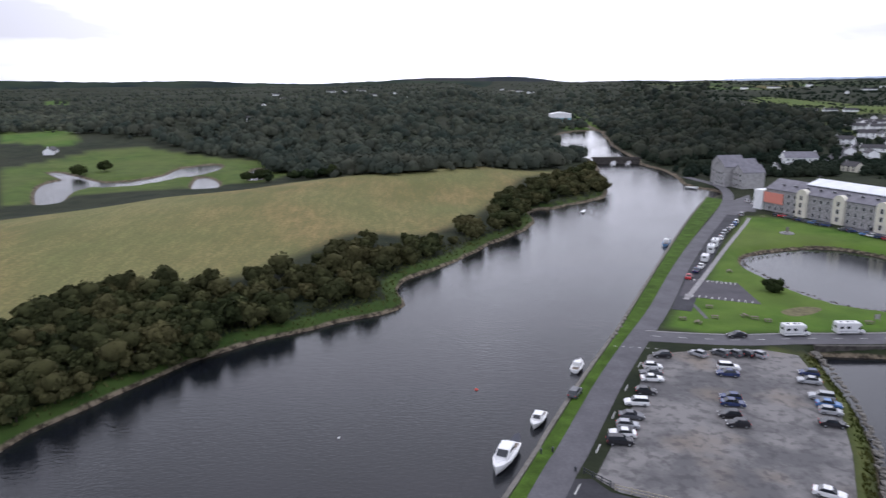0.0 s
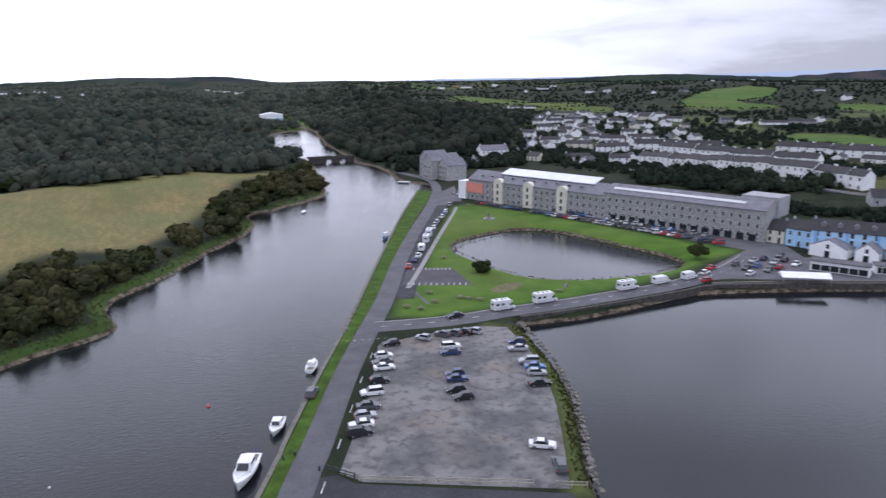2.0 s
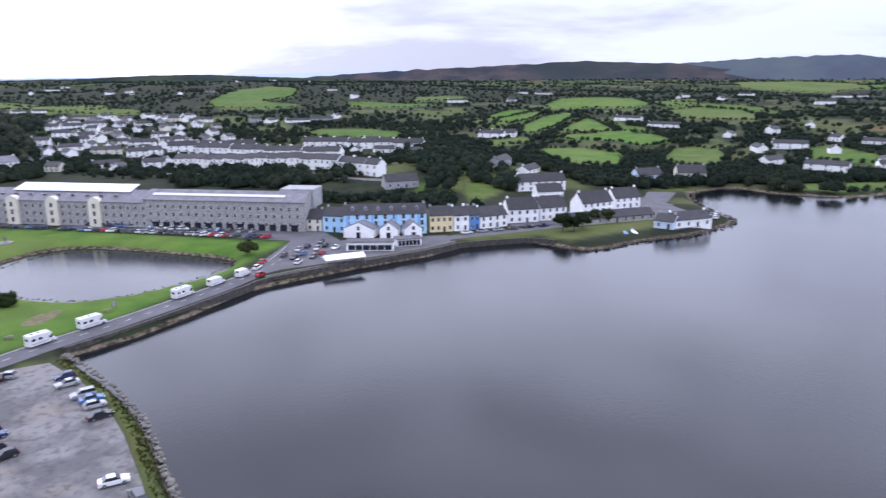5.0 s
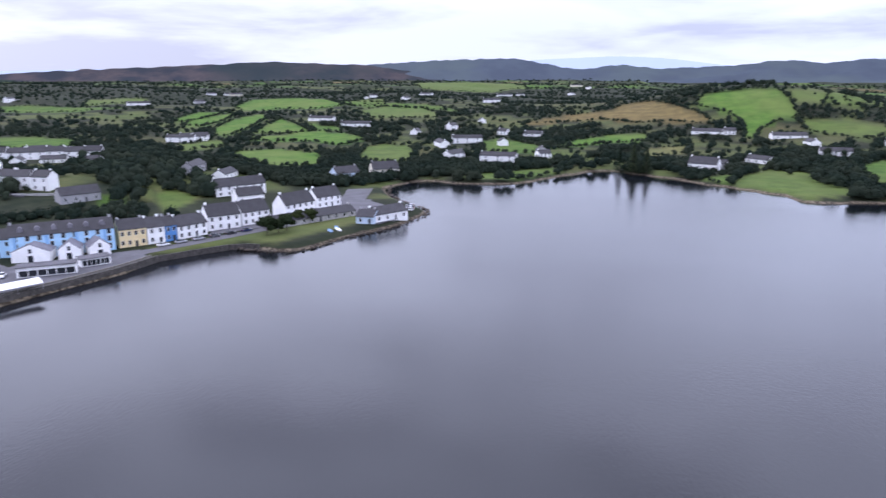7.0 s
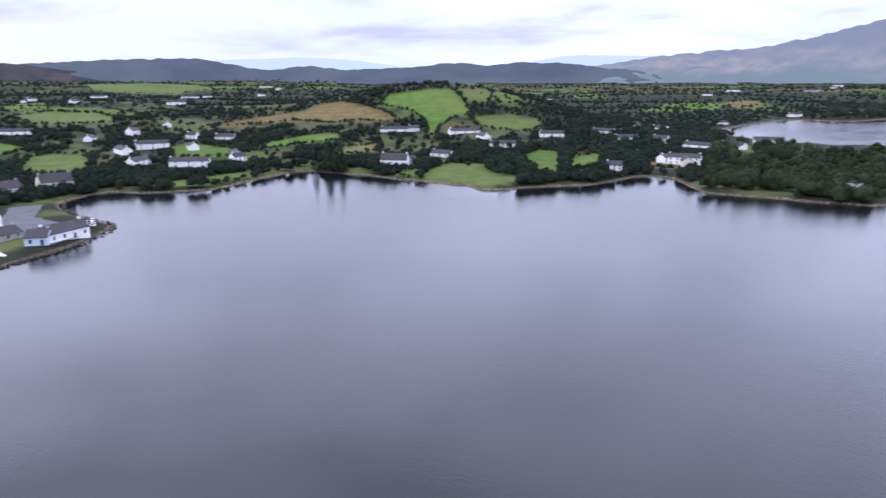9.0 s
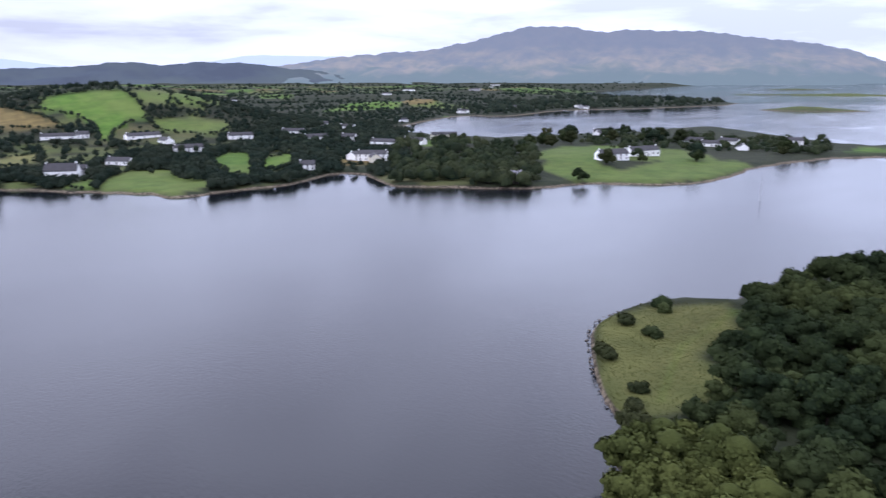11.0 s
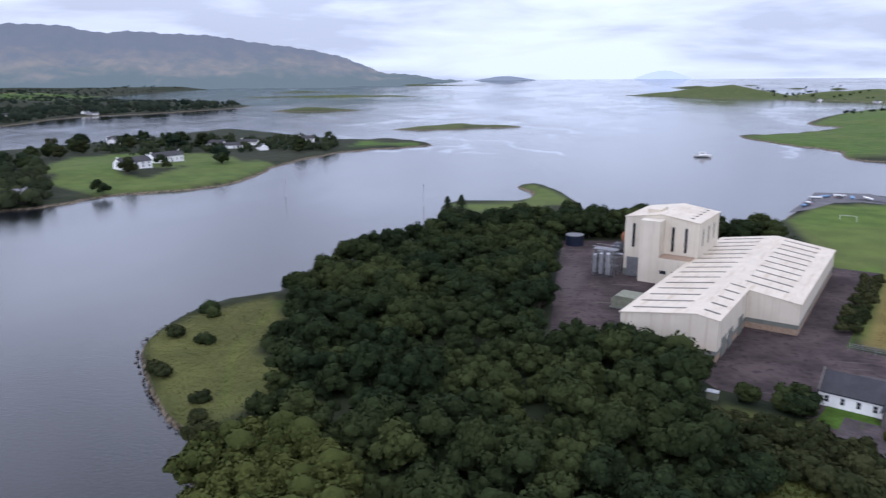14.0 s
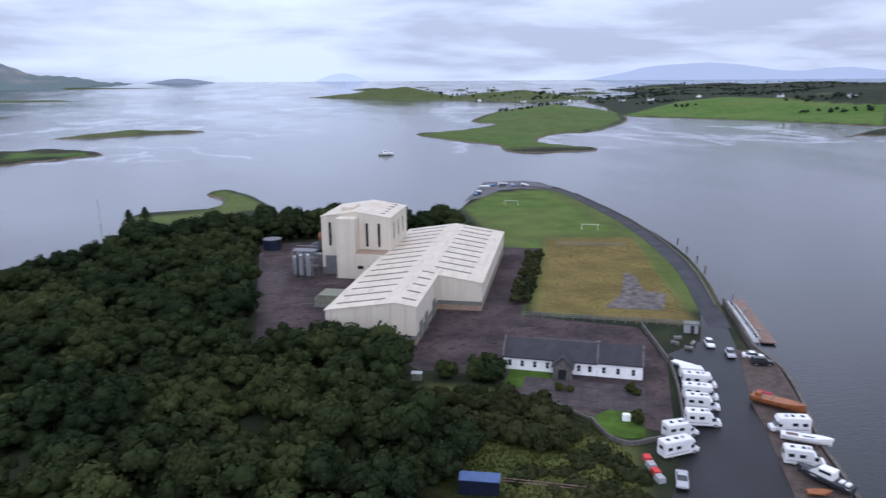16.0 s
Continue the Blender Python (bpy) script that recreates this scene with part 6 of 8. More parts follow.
for xw in (-12.6, -10, -7.4, -4.8, 1.6, 3.8, 6.6, 9.4, 12.4):
    part("window", SMALL_WINDOW, None, row, at=pose(xw, -0.02, 0.8))
for xw in (-14.0, 5.25, 14.2):
    part("gable_coping", prism([(-0.45, 2.95), (3.5, 5.95), (7.45, 2.95), (7.45, 3.2), (3.5, 6.25), (-0.45, 3.2)], xw - 0.18, xw + 0.18, "x"), LOW_STONE, row, "grey stone coping")
porch = part("porch", prism([(-3.4, -0.5), (0.4, -0.5), (0.4, 2.6), (-1.5, 4.6), (-3.4, 2.6)], -3.2, 0), LOW_STONE, row, "grey stone porch with a gable")
part("porch_roof", prism([(-3.8, 2.3), (-1.5, 4.65), (0.8, 2.3), (0.8, 2.5), (-1.5, 4.9), (-3.8, 2.5)], -3.5, -0.05), BLACK_SLATE, row)
part("porch_door", block(-2.3, -0.7, -3.26, -3.2, 0, 2.1), PANE, row)


# ---- trees and bushes ----
def ico(sub):
    bm = bmesh.new()
    bmesh.ops.create_icosphere(bm, subdivisions=sub, radius=1.0)
    v = np.array([p.co[:] for p in bm.verts])
    f = np.array([[w.index for w in p.verts] for p in bm.faces])
    bm.free()
    return v, f


ICO1, ICO2 = ico(1), ico(2)


def crown_arrays(rs, radius, height, base, lumps, leaves, leaf):
    """A crown of lumps, each a rough core set with many small leaf clumps. Returns vertices and triangles."""
    V, T, n = [], [], 0
    for k in range(lumps):
        a, up = rs.uniform(0, 6.283), rs.uniform(-0.55, 1.0)
        rad = radius * rs.uniform(0.4, 0.8) * math.sqrt(max(0.05, 1 - max(up, 0) ** 2 * 0.75)) if k else 0
        c = np.array([rad * math.cos(a), rad * math.sin(a), base + height * (0.5 + 0.36 * up)])
        r = radius * rs.uniform(0.26, 0.44) * (1.9 if k == 0 else 1)
        core = ICO1[0] * r * 0.9 * (1 + 0.16 * rs.standard_normal((len(ICO1[0]), 1)).clip(-1, 1)) * np.array([1, 1, 0.82]) + c
        V.append(core)
        T.append(ICO1[1] + n)
        n += len(core)
        m = leaves // lumps
        d = rs.standard_normal((m, 3))
        d[:, 2] = np.abs(d[:, 2]) * 0.9 - 0.35
        d /= np.linalg.norm(d, axis=1)[:, None]
        p = c + d * r * np.array([1, 1, 0.85]) * rs.uniform(0.82, 1.12, (m, 1))
        t1 = np.cross(d, rs.standard_normal((m, 3)))
        t1 /= np.linalg.norm(t1, axis=1)[:, None]
        t2 = np.cross(d, t1) + d * rs.uniform(-0.7, 0.7, (m, 1))
        s = leaf * rs.uniform(0.55, 1.3, (m, 1))
        quad = np.stack([p - t1 * s, p + t2 * s * 0.8 + d * s * 0.3, p + t1 * s, p - t2 * s * 0.8 - d * s * 0.2], 1).reshape(-1, 3)
        V.append(quad)
        i = np.arange(m)[:, None] * 4 + n
        T.append(np.concatenate([i + [0, 1, 2], i + [0, 2, 3]]))
        n += len(quad)
    return np.vstack(V), np.vstack(T)


def tri_mesh(name, verts, tris, material, smooth=False):
    me = bpy.data.meshes.new(name)
    me.vertices.add(len(verts))
    me.vertices.foreach_set("co", np.asarray(verts, np.float32).ravel())
    me.loops.add(tris.size)
    me.loops.foreach_set("vertex_index", tris.ravel().astype(np.int32))
    me.polygons.add(len(tris))
    me.polygons.foreach_set("loop_start", np.arange(0, tris.size, 3, dtype=np.int32))
    me.update(calc_edges=True)
    me.materials.append(material)
    if smooth:
        me.shade_smooth()
    return me


def trunk_bm(rs, height, radius, limbs, reach):
    bm = tube((0, 0, -0.5), (0.1, 0.05, height * 0.55), radius, 7, r2=radius * 0.6)
    for k in range(limbs):
        a = k * 6.283 / limbs + rs.uniform(-0.4, 0.4)
        z = height * rs.uniform(0.28, 0.5)
        tube((0, 0, z), (reach * math.cos(a), reach * math.sin(a), z + height * rs.uniform(0.2, 0.34)), radius * 0.42, 5, bm, r2=radius * 0.12)
    return bm


TREE_RS = np.random.RandomState(8)


def make_tree(name, label, category, material, radius, height, base, lumps, leaves, leaf, group=""):
    ob = thing(name, 0, 0, 0, 0, label, category, group)
    part("trunk", trunk_bm(TREE_RS, base + height * 0.6, max(0.1, radius * 0.055), 5, radius * 0.5), BARK, ob)
    part("crown", tri_mesh("crown", *crown_arrays(TREE_RS, radius, height, base, lumps, leaves, leaf), material), None, ob)
    return ob


def plant(kinds, spots, low, high, rs):
    """Sets the made trees out: the first use of each is the tree itself."""
    zs = land_height(np.array([p[0] for p in spots]), np.array([p[1] for p in spots]))
    for k, (x, y) in enumerate(spots):
        s = rs.uniform(low, high)
        m = pose(x, y, zs[k] - 0.1, 0, 0, rs.uniform(0, 360))
        ob = kinds[k % len(kinds)]
        if k < len(kinds):
            ob.matrix_world = m @ Matrix.Scale(s, 4)
        else:
            c = copy_thing(ob, m)
            c.scale = (s, s, s * rs.uniform(0.9, 1.12))


def scatter(outline, gap, rs, tries=6000, most=400, keep=None):
    """Places in a plan outline, no two closer than gap."""
    poly = np.array(outline, float)
    lo, hi = poly.min(0), poly.max(0)
    c = rs.uniform(lo, hi, (tries, 2))
    c = c[inside_by(poly, c[:, 0], c[:, 1]) > 0]
    out = []
    for p in c:
        if len(out) >= most:
            break
        if keep is not None and not keep(p):
            continue
        if all((p[0] - q[0]) ** 2 + (p[1] - q[1]) ** 2 > gap * gap for q in out):
            out.append(p)
    return out


prs = random.Random(12)
nrs = np.random.RandomState(12)
# the wood on the peninsula
SHORE_WOOD = [(84, -182), (80, -202), (72, -233), (64, -261), (54, -278), (44, -288), (28, -302), (2, -304), (-11, -316), (-24, -297), (-54, -304), (-66, -286), (-70, -270), (-12, -272), (14, -268), (13, -200), (11, -160), (-12, -152),
              (-18, -138), (-20, -123), (-20, -112), (-25, -104), (-24, -96), (-17, -94), (-15, -84), (-6, -60), (34, -60), (32, -86), (38, -95), (46, -99), (57, -101), (64, -111), (61, -119), (58, -131), (70, -134), (74, -152)]
wood_trees = [make_tree("broadleaf_tree", "dense dark green broadleaf tree of the shore wood", "tree", GREEN_LEAF, 4.2, 6.6, 0.9, 20, 1300, 0.33, "shore wood") for _ in range(5)]
spots = scatter(SHORE_WOOD, 5.0, nrs, 12000, 292)
plant(wood_trees, spots, 0.62, 1.28, prs)
willow = [make_tree("willow_tree", "pale olive-green willow at the wood's edge", "tree", OLIVE_LEAF, 4.0, 6.0, 0.6, 16, 1300, 0.36, "willows at the shore") for _ in range(3)]
plant(willow, scatter([(40, -66), (56, -84), (61, -93), (55, -98), (46, -97), (37, -90), (31, -80), (32, -66)], 4.2, nrs, 4000, 34), 0.75, 1.1, prs)
yard_trees = [make_tree("broadleaf_tree", "full green broadleaf tree beside the factory yard", "tree", GREEN_LEAF, 4.6, 8.0, 0.9, 20, 1600, 0.36, "trees by the yard") for _ in range(2)]
plant(yard_trees, [(-12, -143), (-17, -139), (-8, -147)], 0.85, 1.05, prs)
plant([make_tree("round_bush", "large rounded dark green bush by the yard", "bush", GREEN_LEAF, 3.4, 4.2, 0.0, 14, 1100, 0.34, "bushes by the yard")], [(-35, -129.5), (-38, -128.4), (-36.5, -131.5), (-29, -132)], 0.75, 1.1, prs)
scrub = [make_tree("scrub_bush", "dull green scrub bush in rough grass", "bush", SCRUB_GREEN, 2.4, 2.6, 0.0, 10, 900, 0.26, "scrub below the wood") for _ in range(4)]
plant(scrub, scatter([(-24, -119), (-32, -122), (-45, -116), (-43, -101), (-38, -100), (-31, -105), (-23, -111)], 2.6, nrs, 3000, 40), 0.6, 1.3, prs)
plant([make_tree("low_scrub", "low olive-green scrub spreading in rough grass", "bush", SCRUB_GREEN, 2.8, 1.1, -0.3, 16, 900, 0.24, "low scrub by the apron")], scatter([(-40, -96), (-47, -100), (-50, -92), (-46, -82), (-34, -84), (-30, -92)], 3.4, nrs, 3000, 12), 0.5, 1.0, prs)
plant([make_tree("low_scrub", "low brownish scrub between wood and clearing", "bush", SCRUB_LEAF, 2.8, 1.6, -0.3, 16, 900, 0.26, "low scrub by the wood")], scatter([(-20, -128), (-26, -128), (-30, -122), (-24, -112), (-28, -104), (-22, -100), (-20, -112)], 2.6, nrs, 3000, 16), 0.6, 1.2, prs)
plant([make_tree("scrub_bush", "low spreading dark bush on the grassy shore", "bush", leaf, 2.6, 1.9, -0.2, 14, 800, 0.26, "bushes on the grassy point") for leaf in (GREEN_LEAF, SCRUB_GREEN)],
      [(87, -140), (86.4, -121), (95.6, -158), (68, -105), (98, -161), (72, -112), (72.5, -147), (97, -143), (70.5, -145), (90, -124), (88.6, -140.6), (65, -100)], 0.75, 1.25, prs)
hedge_spots = [(-79.5 + 20 * u + w, -222 + 46 * u) for u in np.linspace(0, 1, 9) for w in (-1.5, 1.5)]
plant([make_tree("hedge_tree", "tall dark hedge tree beside the playing field", "tree", SCRUB_GREEN, 2.0, 3.4, 0.1, 10, 800, 0.3, "hedge beside the shed") for _ in range(2)], hedge_spots, 0.8, 1.15, prs)
under = [tuple(p) for p in scatter(SHORE_WOOD, 2.6, nrs, 9000, 900)]
# bank bushes across the river
bank = [make_tree("bank_bush", "brownish green hedge bush on the river bank", "bush", SCRUB_LEAF, 3.2, 4.4, 0.1, 12, 520, 0.42, "bushes on the river bank") for _ in range(5)]
plant(bank, scatter(BANK_BUSHES, 3.0, nrs, 12000, 296), 0.65, 1.45, prs)
plant([make_tree("thicket_bush", "dull green thicket bush on the meadow bank", "bush", leaf, 3.4, 5.0, 0.0, 14, 640, 0.4, "thicket on the river bank") for leaf in (SCRUB_LEAF, SCRUB_GREEN, SCRUB_LEAF)],
      scatter([(-112, 150), (-104, 128), (-86, 110), (-79, 112), (-70, 128), (-58, 143), (-48, 160), (-40, 176), (-62, 178), (-92, 182)], 4.0, nrs, 6000, 84), 0.7, 1.25, prs)
plant([make_tree("meadow_bush", "dark bush between meadow and marsh", "bush", GREEN_LEAF, 4, 5, 0.3, 10, 700, 0.5, "bushes by the marsh") for _ in range(2)], [(-106, 425), (-118, 430), (-112, 436), (-82, 430), (-74, 436), (-90, 432), (-66, 428), (-240, 470), (-228, 480)], 0.9, 1.4, prs)
# pond, shore and point
plant([make_tree("pond_tree", "low round dark bush beside the pond", "bush", GREEN_LEAF, 3.3, 3.4, 0.0, 11, 900, 0.3)], [(93.6, 194)], 1.0, 1.0, prs)
plant([make_tree("pond_tree", "low spreading dark tree on the pond lawn", "tree", GREEN_LEAF, 4.0, 4.4, 0.6, 10, 900, 0.36)], [(167.5, 181.5)], 1.0, 1.0, prs)


def make_conifer(label, height, spread, group=""):
    ob = thing("conifer", 0, 0, 0, 0, label, "tree", group)
    part("trunk", tube((0, 0, -0.3), (0, 0, height * 0.95), 0.3, 7, r2=0.05), BARK, ob)
    rs = TREE_RS
    V, T, n = [], [], 0
    for k in range(900):
        z = height * (0.1 + 0.9 * rs.rand())
        r = spread * (1.04 - z / height) * math.sqrt(rs.rand())
        a = rs.rand() * 6.283
        c = np.array([r * math.cos(a), r * math.sin(a), z - r * 0.25])
        out = np.array([math.cos(a), math.sin(a), -0.35])
        sidew = np.array([-math.sin(a), math.cos(a), 0])
        s = rs.uniform(0.4, 0.9)
        V.append(np.array([c - sidew * s * 0.6, c + out * s, c + sidew * s * 0.6, c - out * s * 0.6]))
        T.append(np.array([[0, 1, 2], [0, 2, 3]]) + n)
        n += 4
    part("crown", tri_mesh("crown", np.vstack(V), np.vstack(T), DARK_LEAF), None, ob)
    return ob


plant([make_conifer("dark conifer standing above the wood", 11, 6.5, "conifers at the wood end") for _ in range(2)], [(62, -292), (57, -297)], 1.0, 1.0, prs)
plant([make_conifer("tall dark pine by the water", 18, 6.0, "shore pines") for _ in range(2)], [(476, -62), (482, -54), (471, -70), (486, -64)], 0.9, 1.1, prs)
plant([make_tree("shore_tree", "dark rounded tree on the sea lawn", "tree", GREEN_LEAF, 4, 6, 0.8, 9, 600, 0.5)], [(262, -335), (285, -430), (268, -338)], 0.8, 1.1, prs)
plant([make_tree("park_tree", "dark rounded tree beside the shore houses", "tree", leaf, 6, 9, 0.8, 11, 700, 0.6, "trees round the shore houses") for leaf in (GREEN_LEAF, DARK_LEAF, SCRUB_GREEN)],
      [(372, -400), (385, -415), (398, -432), (410, -452), (380, -392), (402, -470), (420, -478), (432, -500), (415, -512), (440, -530), (455, -548), (478, -550), (468, -580), (490, -600), (460, -615), (440, -600),
       (425, -575), (405, -560), (390, -585), (370, -575), (352, -590), (452, -647), (425, -650), (400, -630), (268, -472), (272, -478), (246, -560), (255, -585), (300, -446), (292, -398)], 0.75, 1.25, prs)
plant([make_tree("quay_tree", "dark tree above the town shore", "tree", GREEN_LEAF, 4, 7, 0.8, 10, 800, 0.45, "trees on the town shore") for _ in range(2)], [(259, 103), (263, 100), (267, 98), (281, 98), (285, 94)], 0.7, 1.0, prs)

# far woods, copses and hedges: real crowns, joined
FAR_KINDS = []
for k in range(14):
    V, T = [], []
    n = 0
    lumps = 5 if k < 6 else 2 if k < 10 else 1
    for j in range(lumps):
        a = TREE_RS.rand() * 6.283
        c = np.array([math.cos(a) * 0.52, math.sin(a) * 0.52, 0.35 + 0.6 * TREE_RS.rand()]) if j else np.array([0, 0, 0.7])
        big = TREE_RS.uniform(0.36, 0.6) if j else 0.74
        v = ICO1[0] * big * np.array([1, 1, 0.88]) * (1 + 0.10 * TREE_RS.standard_normal((len(ICO1[0]), 1)).clip(-1.6, 1.6)) + c
        keep_faces = ICO1[1][(ICO1[0][ICO1[1]].mean(1)[:, 2] > -0.3)]
        V.append(v)
        T.append(keep_faces + n)
        n += len(v)
    m = 40 if k < 6 else 8 if k < 10 else 3
    d = TREE_RS.standard_normal((m, 3))
    d[:, 2] = np.abs(d[:, 2])
    d /= np.linalg.norm(d, axis=1)[:, None]
    p = d * np.array([0.95, 0.95, 0.85]) + np.array([0, 0, 0.6])
    w = TREE_RS.standard_normal((m, 2, 3)) * 0.13
    V.append(np.stack([p, p + w[:, 0], p + w[:, 1]], 1).reshape(-1, 3))
    T.append(np.arange(3 * m).reshape(-1, 3) + n)
    FAR_KINDS.append((np.vstack(V), np.vstack(T)))


def wood_stuff(name, label, places, sizes, material, squash=1.15):
    """Many far trees joined into one."""
    V, T, n = [], [], 0
    zs = land_height(np.array([p[0] for p in places]), np.array([p[1] for p in places]))
    for (x, y), z, s in zip(places, zs, sizes):
        if z < 1.0:
            continue
        v, t = FAR_KINDS[nrs.randint(6) + (0 if math.hypot(x, y) < 520 else 4 if math.hypot(x, y) < 950 else 8)]
        a = nrs.rand() * 6.283
        c, q = math.cos(a), math.sin(a)
        r = np.stack([v[:, 0] * c - v[:, 1] * q, v[:, 0] * q + v[:, 1] * c, v[:, 2] * squash], 1) * s + (x, y, z - 0.2)
        V.append(r)
        T.append(t + n)
        n += len(v)
    if V:
        tagged(new(name, tri_mesh(name, squeeze(np.vstack(V)), np.vstack(T), material, True)), label, "woodland", kind="stuff")


def polar_fill(outline, count, rs):
    """Places in an outline, thinning out with distance."""
    poly = np.array(outline, float)
    a = np.arctan2(-poly[:, 0], poly[:, 1])
    d = np.hypot(poly[:, 0], poly[:, 1])
    out = []
    while len(out) < count:
        yaw = rs.uniform(a.min(), a.max(), 4000)
        inv = rs.uniform(1 / d.max(), 1 / d.min(), 4000)
        x, y = -np.sin(yaw) / inv, np.cos(yaw) / inv
        ok = inside_by(poly, x, y) > 0
        new_ = list(zip(x[ok], y[ok]))
        if not new_:
            break
        out += new_
    return out[:count]


def sizes_for(places, low=3.2, high=5.2):
    return [nrs.uniform(low * 0.55, high * 1.12) * (1 + max(0, math.hypot(*p) - 700) / 1300) for p in places]


for name, label, outline, count, low, high in (
        ("far_wood", "dark mixed woodland beyond the meadow", WOOD_LEFT, 1500, 4.4, 7.0), ("far_wood", "dark woodland edge beyond the marsh", WOOD_EDGE, 240, 3.4, 5.2),
        ("hill_wood", "dark wooded hill above the river", WOOD_SLOPE, 800, 4.4, 7.0), ("town_trees", "dark trees between terraces and stores", TOWN_TREES, 130, 2.6, 4.2),
        ("slope_trees", "dark garden trees behind the stores", [(319, 511), (320, 406), (302, 288), (285, 276), (259, 351), (254, 412), (286, 483)], 190, 1.7, 3.2),
        ("church_trees", "dark trees on the slope behind the town", CHURCH_TREES, 240, 2.8, 4.6), ("slope_trees", "scrubby bank below the terraces", SLOPE_TREES, 80, 1.6, 2.8),
        ("point_trees", "dark green trees on the wooded point", POINT_TREES, 250, 3.4, 5.6), ("point_trees", "trees among the houses of the point", POINT_TREES_FAR, 260, 2.4, 4.2),
        ("shore_trees", "trees among houses by the inlet", SHORE_TREES, 300, 2.4, 4.2), ("dark_hedge", "dark wind-shaped trees behind the sea lawn", DARK_HEDGE, 60, 3.0, 4.6),
        ("far_point", "wooded far shore of the inlet", FAR_POINT, 220, 4.0, 6.0)):
    pts = polar_fill(outline, int(count * 1.15), nrs)
    wood_stuff(name, label, pts, sizes_for(pts, low, high), WOOD_LEAF if name == "far_wood" else HILL_LEAF if name == "hill_wood" else POINT_LEAF if name == "point_trees" else FAR_LEAF)

wood_stuff("undergrowth", "dark undergrowth filling the shore wood", under, [nrs.uniform(1.5, 2.6) for _ in under], GREEN_LEAF, 1.0)
# hedgerow country: low hedges round the fields, trees and copses on the ground between them
def sight(x, y, z):
    """Compass turn and height angle in degrees of places as they lie round the head of the bay."""
    x, y = np.asarray(x, float), np.asarray(y, float)
    return np.degrees(np.arctan2(-x, y)), np.degrees(np.arctan2(np.asarray(z, float) - EYE_Z, np.hypot(x, y)))


FAR_FIELDS = [p for p in (np.array(line, float) for _, line in FIELDS) if np.hypot(*p.mean(0)) > 330 and p[:, 0].mean() > -80 and p[:, 1].mean() > -330]
FIELD_SIGHT = [np.stack(sight(p[:, 0], p[:, 1], land_height(p[:, 0], p[:, 1])), 1) for p in FAR_FIELDS]
hx, hy = np.array([s[0] for s in far_spots], float), np.array([s[1] for s in far_spots], float)
house_turn, house_foot = sight(hx, hy, land_height(hx, hy))
house_wide = np.degrees((np.array([s[2] for s in far_spots]) / 2 + 2) / np.hypot(hx, hy))


def stands_clear(x, y, size):
    """True where a tree of that size hides neither an open field nor a house front."""
    z = land_height(x, y)
    turn, top = sight(x, y, z + 1.35 * size)
    d = np.hypot(x, y)
    ok = z > 1.2
    for poly, line in zip(FIELD_SIGHT, FAR_FIELDS):
        near = (turn > poly[:, 0].min()) & (turn < poly[:, 0].max()) & (d < np.hypot(line[:, 0], line[:, 1]).max() + 5)
        k = np.where(near & ok)[0]
        if len(k):
            foot = sight(x[k], y[k], z[k])[1]
            ok[k] &= (inside_by(poly, turn[k], top[k]) < 0) & (inside_by(poly, turn[k], foot) < 0)
    for t, f, w, hd in zip(house_turn, house_foot, house_wide, np.hypot(hx, hy)):
        ok &= ~((np.abs(turn - t) < w) & (top > f + 0.08) & (d < hd + 8) & (d > hd * 0.6))
    for p, q, *_r in HILL_ROWS:
        p, q = np.array(p, float), np.array(q, float)
        u = np.clip(((x - p[0]) * (q - p)[0] + (y - p[1]) * (q - p)[1]) / ((q - p) ** 2).sum(), 0, 1)
        ok &= np.hypot(x - p[0] - u * (q - p)[0], y - p[1] - u * (q - p)[1]) > 16
    return ok


pts = []
for poly in FAR_FIELDS:
    for a, b in zip(poly, np.roll(poly, -1, 0)):
        L = np.hypot(*(b - a))
        d = np.hypot(*((a + b) / 2))
        for u in np.arange(0, L, max(3.2, d / 180)):
            if nrs.rand() < 0.8 and d > 440:
                pts.append(tuple(a + (b - a) * u / L + nrs.uniform(-1.5, 1.5, 2)))
wood_stuff("hedge", "dark field hedges with small trees", pts, [nrs.uniform(0.9, 2.1) * (1 + math.hypot(*p) / 2500) for p in pts], FAR_LEAF)
yaw = radians(1) * nrs.uniform(-152, -14, 70000)
inv = nrs.uniform(1 / 5200, 1 / 400, 70000)
cx, cy = -np.sin(yaw) / inv, np.cos(yaw) / inv
dense = (thicket(cx, cy) > -0.15) | (cy < -330) | (np.hypot(cx, cy) > 1400)
inner = ((cx > 340) | (cy > 430)) & ((yaw > radians(-128)) | (cx > 640)) & (nrs.rand(len(cx)) < np.where(inside_by(np.array(TOWN_AREA, float), cx, cy) > 0, 0.6, np.where(dense, 0.85, 0.12)))
cx, cy = cx[inner], cy[inner]
cs = nrs.uniform(1.9, 4.2, len(cx)) * (1 + np.maximum(0, np.hypot(cx, cy) - 900) / 3000)
ok = stands_clear(cx, cy, cs)
cx, cy, cs = cx[ok][:21000], cy[ok][:21000], cs[ok][:21000]
wood_stuff("copse", "hedgerow trees and copses over the farmland", list(zip(cx, cy)), cs, FAR_LEAF)
